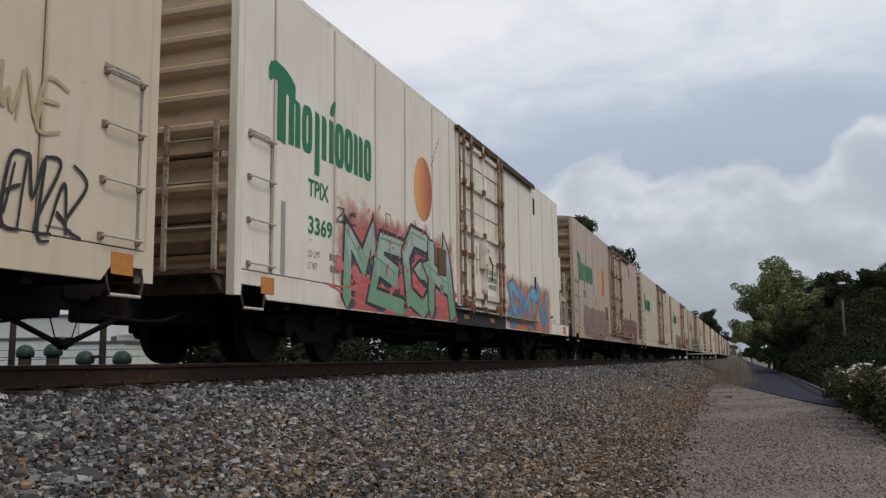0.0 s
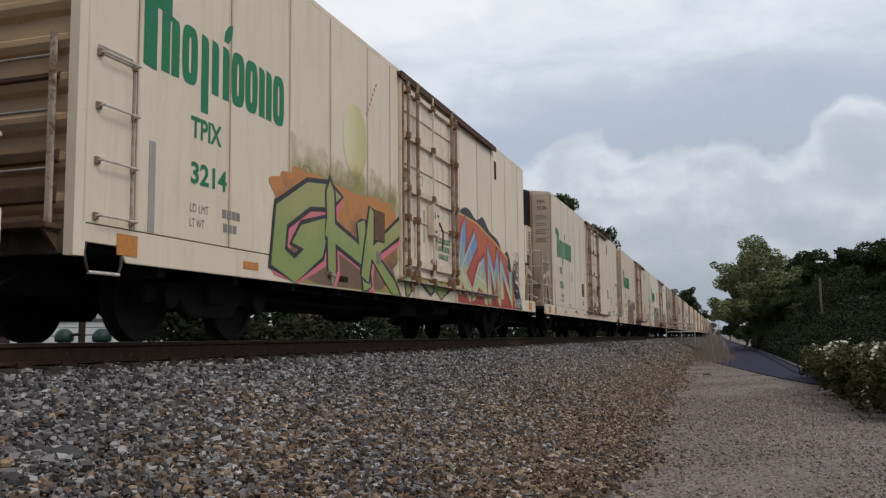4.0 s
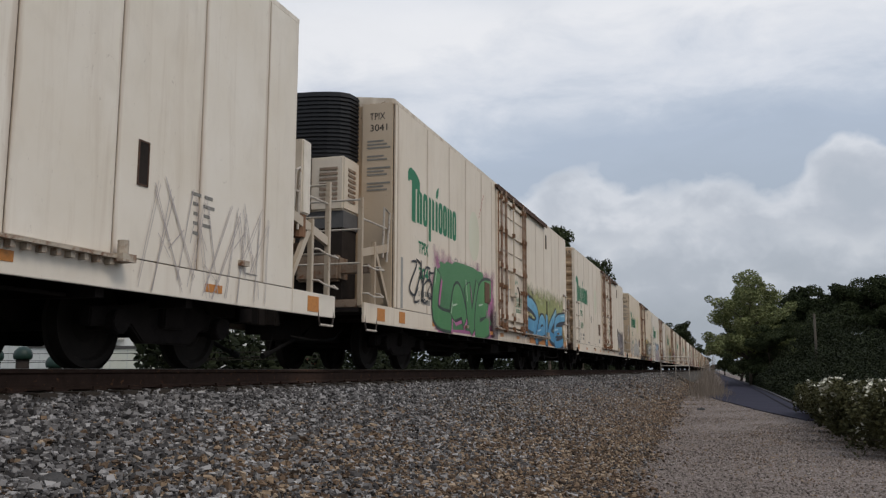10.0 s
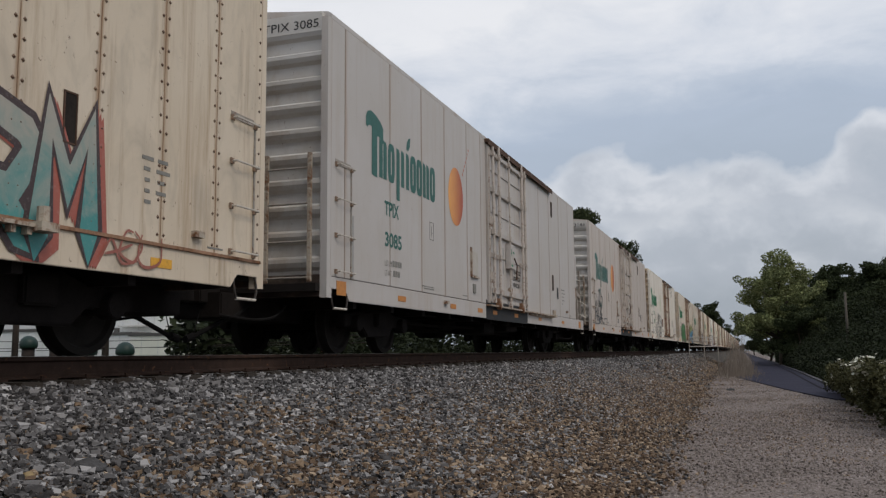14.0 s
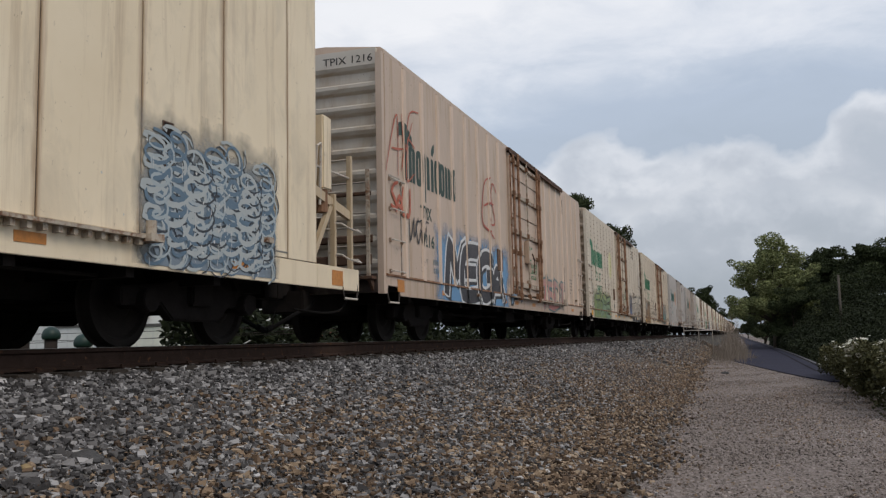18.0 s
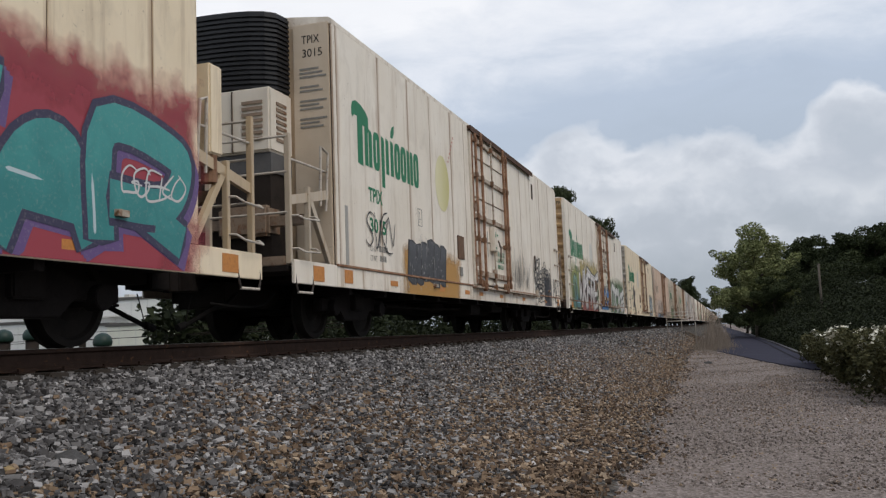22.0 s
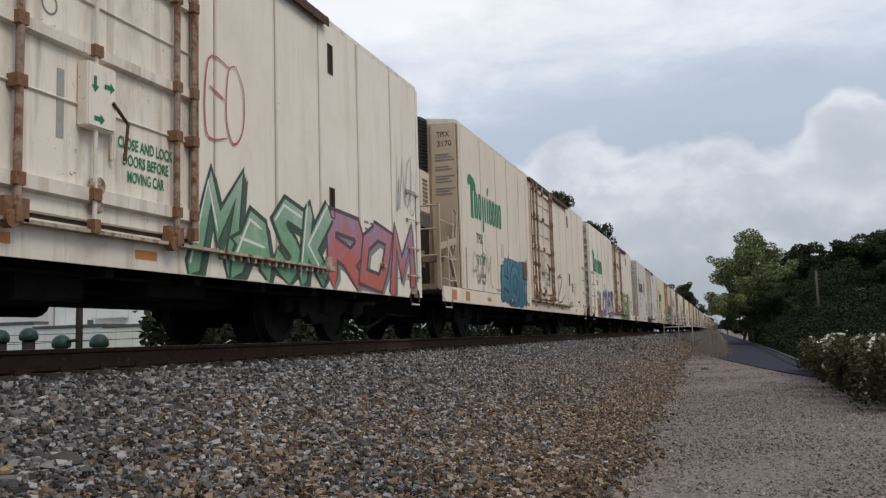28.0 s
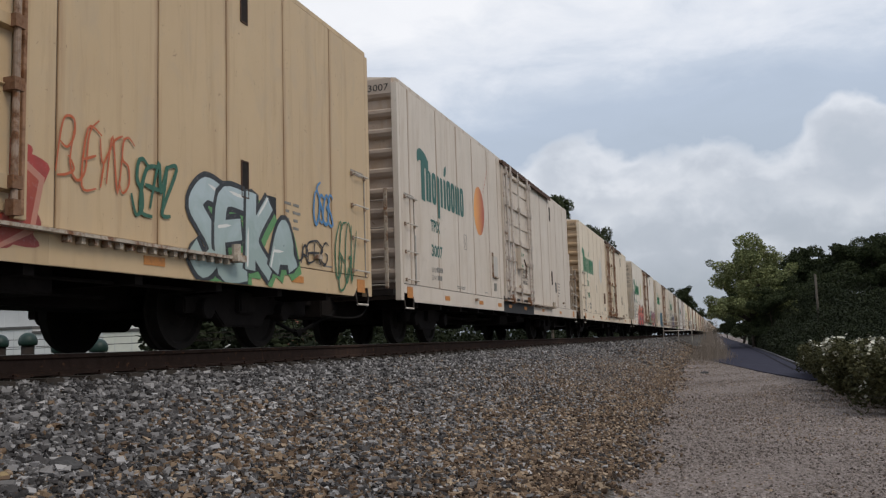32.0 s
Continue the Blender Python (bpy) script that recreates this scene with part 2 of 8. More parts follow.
FRUITS = {
    "orange": make_fruit("orange_fruit_print", (0.38, 0.07, 0.02), (0.80, 0.36, 0.08)),
    "yellow": make_fruit("yellow_fruit_print", (0.52, 0.47, 0.19), (0.69, 0.64, 0.40)),
    "faint": make_fruit("bleached_fruit_print", (0.60, 0.57, 0.42), (0.66, 0.64, 0.50)),
    "pale": make_fruit("washed_out_fruit_print", (0.52, 0.50, 0.46), (0.60, 0.58, 0.53)),
    "red": make_fruit("deep_red_fruit_print", (0.42, 0.05, 0.025), (0.70, 0.16, 0.06)),
}


SPRAYS = {}


def spray(c1, c2=None):
    """Spray paint that fades from one colour to another over the piece, thin in places."""
    c2 = c2 or c1
    key = (c1, c2)
    if key not in SPRAYS:
        def build(n, bsdf):
            tc = n.add("ShaderNodeTexCoord")
            sep = n.add("ShaderNodeSeparateXYZ", {"Vector": tc.outputs["Object"]})
            wob = n.noise(tc.outputs["Object"], 2.2, 4, 0.6, 0.8)
            f = n.math("ADD", n.math("MULTIPLY", n.math("SUBTRACT", sep.outputs["Z"], 0.75), 0.7), n.math("MULTIPLY", n.math("SUBTRACT", wob, 0.5), 1.6))
            col = n.mix(n.ramp(f, [(0.2, 0.0), (0.8, 1.0)]), c1, c2)
            dust = n.noise(tc.outputs["Object"], 30.0, 4, 0.7)
            col = n.mix(n.ramp(dust, [(0.55, 0.0), (0.8, 0.35)]), col, (0.45, 0.42, 0.37))
            feed(n, bsdf, col, 0.55)
        SPRAYS[key] = material("spray_paint", build)
    return SPRAYS[key]


def make_mist(name, color):
    """Overspray that thins out to nothing in soft fringes."""
    def build(n, bsdf):
        tc = n.add("ShaderNodeTexCoord")
        uv = n.add("ShaderNodeUVMap").outputs[0]
        sep = n.add("ShaderNodeSeparateXYZ", {"Vector": uv})
        x, y = sep.outputs["X"], sep.outputs["Y"]
        edge = n.math("MINIMUM", n.math("MULTIPLY", n.math("MINIMUM", x, n.math("SUBTRACT", 1.0, x)), 9.0), n.math("MULTIPLY", n.math("SUBTRACT", 1.0, y), 3.2))
        f = n.math("ADD", edge, n.math("MULTIPLY", n.math("SUBTRACT", n.noise(tc.outputs["Object"], 2.4, 4, 0.6), 0.5), 1.6), )
        a = n.ramp(f, [(0.1, 0.0), (1.0, 0.9)])
        feed(n, bsdf, color, 0.6)
        n.tree.links.new(a, bsdf.inputs["Alpha"])
    return material(name, build)


MISTS = {}


def mist(c):
    if c not in MISTS:
        MISTS[c] = make_mist("spray_haze", c)
    return MISTS[c]


# ---- mesh building ----
class Mesh:
    """Collects boxes, bars and plates into one mesh."""

    def __init__(self):
        self.v, self.f, self.uv = [], [], None

    def add(self, verts, faces):
        o = len(self.v)
        self.v += [tuple(p) for p in verts]
        self.f += [tuple(i + o for i in q) for q in faces]
        return self

    def box(self, x0, x1, y0, y1, z0, z1):
        return self.add([(x, y, z) for x in (x0, x1) for y in (y0, y1) for z in (z0, z1)],
                        [(0, 1, 3, 2), (4, 6, 7, 5), (0, 4, 5, 1), (2, 3, 7, 6), (0, 2, 6, 4), (1, 5, 7, 3)])

    def bar(self, a, b, r, n=8, r2=None):
        a, b = Vector(a), Vector(b)
        q = (b - a).to_track_quat("Z", "Y")
        r2 = r if r2 is None else r2
        ring = [(math.cos(2 * math.pi * i / n), math.sin(2 * math.pi * i / n)) for i in range(n)]
        verts = [a + q @ Vector((c * r, s * r, 0)) for c, s in ring] + [b + q @ Vector((c * r2, s * r2, 0)) for c, s in ring]
        faces = [(i, (i + 1) % n, n + (i + 1) % n, n + i) for i in range(n)]
        return self.add(verts, faces + [tuple(range(n))[::-1], tuple(range(n, 2 * n))])

    def path(self, pts, r, n=6):
        """A bent round rod through the points, with shared rings at the bends."""
        pts = [Vector(p) for p in pts]
        verts, side = [], None
        for i, p in enumerate(pts):
            t0 = (p - pts[i - 1]).normalized() if i else (pts[1] - p).normalized()
            t1 = (pts[i + 1] - p).normalized() if i + 1 < len(pts) else t0
            t = t0 + t1
            t = t.normalized() if t.length > 1e-3 else t1
            side = side or (Vector((0, 0, 1)) if abs(t.z) < 0.9 else Vector((1, 0, 0)))
            u = (side - t * side.dot(t))
            u = u.normalized() if u.length > 1e-3 else t.orthogonal().normalized()
            w, side = t.cross(u), u
            verts += [p + (u * math.cos(2 * math.pi * k / n) + w * math.sin(2 * math.pi * k / n)) * r for k in range(n)]
        m = len(pts)
        faces = [(i * n + k, i * n + (k + 1) % n, (i + 1) * n + (k + 1) % n, (i + 1) * n + k) for i in range(m - 1) for k in range(n)]
        return self.add(verts, faces + [tuple(range(n))[::-1], tuple(range((m - 1) * n, m * n))])

    def prism(self, outline, axis, lo, hi):
        """A plane outline pushed out along an axis."""
        def place(p, h):
            return {"x": (h, p[0], p[1]), "y": (p[0], h, p[1]), "z": (p[0], p[1], h)}[axis]
        k = len(outline)
        verts = [place(p, lo) for p in outline] + [place(p, hi) for p in outline]
        faces = [(i, (i + 1) % k, k + (i + 1) % k, k + i) for i in range(k)]
        return self.add(verts, faces + [tuple(range(k))[::-1], tuple(range(k, 2 * k))])

    def strip(self, pts, width, x):
        """A flat ribbon of paint in the plane of the car side, through points (y, z)."""
        left, right = [], []
        for i, p in enumerate(pts):
            a, b = pts[max(0, i - 1)], pts[min(len(pts) - 1, i + 1)]
            t = Vector((b[0] - a[0], b[1] - a[1]))
            t = t.normalized() if t.length > 1e-6 else Vector((1, 0))
            w = width * (0.55 + 0.45 * math.sin(math.pi * (i + 0.6) / len(pts))) / 2
            left.append((x + i * 1e-5, p[0] - t.y * w, p[1] + t.x * w))
            right.append((x + i * 1e-5, p[0] + t.y * w, p[1] - t.x * w))
        k = len(pts)
        return self.add(left + right, [(i, i + k, i + 1 + k, i + 1) for i in range(k - 1)])

    def done(self, name, mat, smooth=False, bevel=0.0):
        me = bpy.data.meshes.new(name)
        me.from_pydata(self.v, [], self.f)
        bm = bmesh.new()
        bm.from_mesh(me)
        bmesh.ops.recalc_face_normals(bm, faces=bm.faces)
        if bevel:
            bmesh.ops.bevel(bm, geom=[e for e in bm.edges], offset=bevel, segments=2, affect="EDGES", clamp_overlap=True)
        bm.to_mesh(me)
        bm.free()
        if smooth:
            me.polygons.foreach_set("use_smooth", [True] * len(me.polygons))
        me.materials.append(mat)
        return me


def put(name, mesh, parent=None, label="", color=None, at=None):
    """Links a mesh as one object: a part where it has a parent."""
    ob = new(name, mesh)
    if parent is not None:
        ob.parent = parent
    if label:
        tagged(ob, label)
    if color:
        ob.color = (*color, 1)
    if at:
        ob.location = at
    return ob


def thing(name, label, category, group="", at=(0, 0, 0)):
    ob = new(name)
    ob.empty_display_size = 0.3
    ob.location = at
    return tagged(ob, label, category, group)


def setting(name, mesh, label, category=""):
    return tagged(new(name, mesh), label, category or name.split("_")[0], kind="structure")


# ---- the ground: one sheet, from the far field over the track bed to the path and the horizon ----
TRACK_X = -6.66


def toe(y):
    return max(-3.4, -1.15 - 0.0195 * max(y, 0.0))


def ground_z(x, y):
    t = toe(y)
    pts = [(-4000, -4.0), (-60, -1.9), (-14, -1.5), (-9.4, -0.5), (-8.4, -0.262), (-5.45, -0.262), (t - 0.25, -1.42), (t + 0.25, -1.5), (4.2, -1.53), (9, -1.7), (60, -1.9), (4000, -4.0)]
    for (xa, za), (xb, zb) in zip(pts, pts[1:]):
        if x <= xb:
            return za + (zb - za) * (x - xa) / (xb - xa)
    return -4.0


def gravel_look(name, stops, scale, strength, dist):
    def build(n, bsdf):
        co = n.add("ShaderNodeTexCoord").outputs["Object"]
        vor = n.add("ShaderNodeTexVoronoi", {"Vector": co, "Scale": scale})
        vcol = n.add("ShaderNodeSeparateColor", {"Color": vor.outputs["Color"]}).outputs[0]
        patch = n.noise(co, 0.5, 5, 0.6)
        f = n.math("ADD", n.math("MULTIPLY", vcol, 0.8), n.math("MULTIPLY", patch, 0.25))
        col = n.ramp(f, stops)
        feed(n, bsdf, col, 0.95, 0.0, vor.outputs["Distance"], strength, dist)
        bsdf.inputs["Specular IOR Level"].default_value = 0.15
    return material(name, build)


BALLAST = gravel_look("crushed_stone_bed", [(0.1, (0.018, 0.017, 0.016)), (0.4, (0.055, 0.052, 0.048)), (0.6, (0.085, 0.068, 0.052)), (0.95, (0.15, 0.145, 0.14))], 15.0, 0.9, 0.05)
PATH = gravel_look("fine_gravel", [(0.1, (0.105, 0.084, 0.074)), (0.45, (0.188, 0.155, 0.138)), (0.7, (0.226, 0.188, 0.170)), (0.98, (0.30, 0.255, 0.236))], 30.0, 0.8, 0.03)
GRASS = simple("rough_grass_and_soil", (0.045, 0.052, 0.025), 0.95, 0.0, 0.5, 0.8, 0.0, 0.6)


def build_ground():
    xs = [-4000, -600, -150, -60, -30, -14, -9.4, -8.4, -7.3, -6.3, -5.45, "a", "b", "c", "d", "t0", "t1", 0.3, 1.6, 3.2, 4.2, 9, 20, 60, 300, 4000]
    ys = [-4000, -500, -100, -30, -10, -2] + [2 * i for i in range(1, 31)] + [70, 80, 95, 120, 160, 220, 300, 450, 700, 1200, 4000]
    verts, faces, mats = [], [], []
    for y in ys:
        t = toe(y)
        for x in xs:
            px = {"a": -5.3 + (t + 5.05) * 0.2, "b": -5.3 + (t + 5.05) * 0.45, "c": -5.3 + (t + 5.05) * 0.65, "d": -5.3 + (t + 5.05) * 0.85, "t0": t - 0.25, "t1": t + 0.25}.get(x, x)
            bump = 0.025 * noise.noise((px * 0.9, y * 0.5, 0)) if -9 < px < 8 and abs(y) < 80 and not -8.5 < px < -5.1 else 0.0
            verts.append((px, y, ground_z(px, y) + bump))
    w = len(xs)
    for j in range(len(ys) - 1):
        for i in range(w - 1):
            faces.append((j * w + i, j * w + i + 1, (j + 1) * w + i + 1, (j + 1) * w + i))
            mats.append(0 if 6 <= i <= 15 else 1 if 16 <= i <= 19 else 2)
    me = bpy.data.meshes.new("ground")
    me.from_pydata(verts, [], faces)
    for m in (BALLAST, PATH, GRASS):
        me.materials.append(m)
    me.polygons.foreach_set("material_index", mats)
    me.polygons.foreach_set("use_smooth", [True] * len(faces))
    setting("ground", me, "gravel slope, beige gravel path and rough grass beside the railway", "ground")


build_ground()


def stone_look(name, stops, earthy, low, high, rough=0.9):
    """Stones, each of its own tone; the older ones down the slope are stained by earth."""
    def build(n, bsdf):
        geo = n.add("ShaderNodeNewGeometry")
        rnd = geo.outputs["Random Per Island"]
        co = n.add("ShaderNodeTexCoord").outputs["Object"]
        patch = n.noise(co, 0.45, 4, 0.6)
        f = n.math("ADD", n.math("MULTIPLY", rnd, 0.9), n.math("MULTIPLY", n.math("SUBTRACT", patch, 0.5), 0.4))
        col = n.ramp(f, stops)
        second = n.math("FRACT", n.math("MULTIPLY", rnd, 57.31))
        tint = n.ramp(second, earthy)
        height = n.add("ShaderNodeSeparateXYZ", {"Vector": co}).outputs["Z"]
        down = n.math("ADD", n.math("MULTIPLY", n.math("SUBTRACT", high, height), 1.0 / (high - low)), n.math("MULTIPLY", n.math("SUBTRACT", patch, 0.5), 1.4))
        pick = n.math("GREATER_THAN", n.math("ADD", n.math("MULTIPLY", down, 0.80), 0.08), n.math("FRACT", n.math("MULTIPLY", rnd, 913.7)))
        col = n.mix(pick, col, tint)
        grain = n.noise(co, 90.0, 3, 0.6)
        col = n.mix(n.ramp(grain, [(0.35, 0.0), (0.75, 0.16)]), col, (0.20, 0.185, 0.17))
        feed(n, bsdf, col, rough, 0.0, grain, 0.25, 0.004)
        bsdf.inputs["Specular IOR Level"].default_value = 0.25
    return material(name, build)


EARTH = [(0.0, (0.030, 0.020, 0.014)), (0.3, (0.088, 0.055, 0.034)), (0.6, (0.160, 0.104, 0.064)), (0.85, (0.25, 0.175, 0.112)), (1.0, (0.40, 0.31, 0.22))]
STONE = stone_look("crushed_stone", [(0.02, (0.022, 0.020, 0.020)), (0.25, (0.062, 0.058, 0.059)), (0.5, (0.134, 0.127, 0.126)), (0.7, (0.222, 0.212, 0.210)), (0.88, (0.37, 0.355, 0.35)), (1.0, (0.64, 0.62, 0.61))], EARTH, -1.45, -0.45)
PEBBLE = stone_look("path_pebbles", [(0.0, (0.055, 0.043, 0.037)), (0.3, (0.155, 0.127, 0.112)), (0.6, (0.235, 0.196, 0.176)), (0.85, (0.335, 0.288, 0.264)), (1.0, (0.53, 0.475, 0.445))], EARTH, -3.4, -1.3)


def scatter(name, places, sizes, mat, label, category, seed, coarse=False):
    """Many loose stones as one mesh."""
    rng = np.random.default_rng(seed)
    if coarse:
        base = np.array([(1, 0, 0), (-1, 0, 0), (0, 1, 0), (0, -1, 0), (0, 0, 1), (0, 0, -1)], float)
        tri = np.array([(0, 2, 4), (2, 1, 4), (1, 3, 4), (3, 0, 4), (2, 0, 5), (1, 2, 5), (3, 1, 5), (0, 3, 5)])
    else:
        base = np.array([(x, y, z) for x in (-0.8, 0.8) for y in (-0.8, 0.8) for z in (-0.8, 0.8)], float)
        tri = np.array([(0, 1, 3), (0, 3, 2), (4, 6, 7), (4, 7, 5), (0, 4, 5), (0, 5, 1), (2, 3, 7), (2, 7, 6), (0, 2, 6), (0, 6, 4), (1, 5, 7), (1, 7, 3)])
    n, k = len(places), len(base)
    v = base[None] * rng.uniform(0.62, 1.2, (n, k, 1)) + (0 if coarse else rng.normal(0, 0.2, (n, k, 3)))
    v = v * rng.uniform((0.8, 0.68, 0.55), (1.45, 1.05, 0.95), (n, 3))[:, None, :]
    a, b = rng.uniform(0, 2 * np.pi, n), rng.uniform(-1.6, 1.6, n)
    c, s = np.cos(b)[:, None], np.sin(b)[:, None]
    y, z = v[..., 1] * c - v[..., 2] * s, v[..., 1] * s + v[..., 2] * c
    c, s = np.cos(a)[:, None], np.sin(a)[:, None]
    x, y = v[..., 0] * c - y * s, v[..., 0] * s + y * c
    v = np.stack([x, y, z], -1) * sizes[:, None, None] * 0.5 + places[:, None, :]
    f = (tri[None] + (np.arange(n) * k)[:, None, None]).reshape(-1, 3)
    me = bpy.data.meshes.new(name)
    me.vertices.add(n * k)
    me.vertices.foreach_set("co", v.reshape(-1).astype(np.float32))
    me.loops.add(len(f) * 3)
    me.loops.foreach_set("vertex_index", f.reshape(-1).astype(np.int32))
    me.polygons.add(len(f))
    me.polygons.foreach_set("loop_start", np.arange(0, len(f) * 3, 3, dtype=np.int32))
    me.polygons.foreach_set("use_smooth", np.zeros(len(f), dtype=bool))
    me.update(calc_edges=True)
    me.materials.append(mat)
    return tagged(new(name, me), label, category, kind="stuff")


def strew(y0, y1, count, side, seed):
    rng = np.random.default_rng(seed)
    out = []
    for _ in range(count):
        y = rng.uniform(y0, y1)
        t = toe(y)
        x = rng.uniform(-5.83, t - 0.12 + 0.15 * math.sin(y * 1.3) + abs(rng.normal(0, 0.30))) if side == "slope" else rng.uniform(t - 0.1, max(t + 0.4, 3.0 - max(0.0, y - 30) * 0.2))
        out.append((x, y, ground_z(x, y) + (rng.uniform(-0.004, 0.034) if side == "slope" else 0.004)))
    return np.array(out)


rng = np.random.default_rng(3)
spots = strew(3.0, 13, 62000, "slope", 11)
scatter("ballast_stones", spots, 0.022 + 0.044 * rng.uniform(0, 1, len(spots)) ** 1.7, STONE, "loose grey and rust-brown crushed stone on the track slope", "gravel", 1)
spots = strew(13, 34, 60000, "slope", 12)
scatter("ballast_stones", spots, 0.034 + 0.050 * rng.uniform(0, 1, len(spots)) ** 1.5, STONE, "loose grey and rust-brown crushed stone on the track slope", "gravel", 2, True)
spots = strew(34, 110, 16000, "slope", 13)
scatter("ballast_stones", spots, rng.uniform(0.06, 0.13, len(spots)), STONE, "loose grey and rust-brown crushed stone on the track slope", "gravel", 4, True)
spots = strew(8.5, 30, 44000, "path", 14)
scatter("path_gravel", spots, 0.014 + 0.04 * rng.uniform(0, 1, len(spots)) ** 2, PEBBLE, "fine beige gravel strewn on the path", "gravel", 5, True)

spots = strew(30, 50, 9000, "path", 15)
scatter("path_gravel", spots, rng.uniform(0.025, 0.05, len(spots)), PEBBLE, "fine beige gravel strewn on the path", "gravel", 7, True)


def lone_stones():
    """The few larger pieces that stand out."""
    def build(n, bsdf):
        co = n.add("ShaderNodeTexCoord").outputs["Object"]
        feed(n, bsdf, n.ramp(n.noise(co, 18.0, 5), [(0.35, (0.16, 0.11, 0.055)), (0.65, (0.34, 0.25, 0.13))]), 0.9)
    sand = material("yellow_sandstone", build)
    dark = simple("dark_rock", (0.06, 0.058, 0.058), 0.85, 0, 0.4, 14.0, 0, 0.4)
    for i, (x, y, size, mat, label) in enumerate(((-3.98, 4.04, 0.075, sand, "yellowish sandstone lump among the grey ballast"), (-3.93, 4.47, 0.19, dark, "large dark rock half sunk in the ballast"),
                                                  (-0.77, 34.8, 0.22, dark, "dark clod of earth on the gravel path"))):
        bm = bmesh.new()
        bmesh.ops.create_icosphere(bm, subdivisions=3, radius=size / 2)
        for v in bm.verts:
            k = 1 + 0.45 * noise.noise(v.co * 9 + Vector((i * 7, 0, 0))) + 0.12 * noise.noise(v.co * 40)
            v.co = Vector((v.co.x * k * 1.3, v.co.y * k, v.co.z * k * 0.62))
        me = bpy.data.meshes.new("rock")
        bm.to_mesh(me)
        bm.free()
        me.materials.append(mat)
        ob = tagged(new("rock", me), label, "rock")
        ob.location = (x, y, ground_z(x, y) + size * 0.12)


lone_stones()


# ---- the track ----
def build_track():
    track = thing("railway_track", "rusty steel rails on dark timber sleepers in ballast", "railway track", at=(TRACK_X, 0, 0))
    prof = [(-0.070, -0.192), (0.070, -0.192), (0.070, -0.178), (0.012, -0.156), (0.010, -0.05), (0.037, -0.035), (0.037, -0.006), (0.028, 0.0), (-0.028, 0.0), (-0.037, -0.006), (-0.037, -0.035), (-0.010, -0.05), (-0.012, -0.156), (-0.070, -0.178)]
    web = Mesh()
    web.prism(prof, "y", -120, 900)
    me = web.done("rail", RAIL_SIDE)
    for x in (-0.755, 0.755):
        rail = put("rail", me, track, "rust-brown steel rail", at=(x, 0, 0))
        top = Mesh()
        top.box(-0.024, 0.024, -120, 900, 0.0005, 0.003)
        put("running_surface", top.done("running_surface", TREAD), rail, "bright worn top of the rail")
    tie = Mesh()
    tie.box(-1.26, 1.26, -0.115, 0.115, -0.38, -0.203)
    me = tie.done("sleeper", TIE_WOOD, bevel=0.012)
    plate = Mesh().box(-0.15, 0.15, -0.09, 0.09, -0.206, -0.190)
    for s in (-0.1, 0.1):
        plate.box(s - 0.012, s + 0.012, -0.05, -0.03, -0.192, -0.165)
    pm = plate.done("tie_plate", RAIL_SIDE)
    for i in range(140):
        put("sleeper", me, track, at=(0, -8 + i * 0.54, 0))
        for x in (-0.755, 0.755):
            put("tie_plate", pm, track, at=(x, -8 + i * 0.54, 0))


build_track()


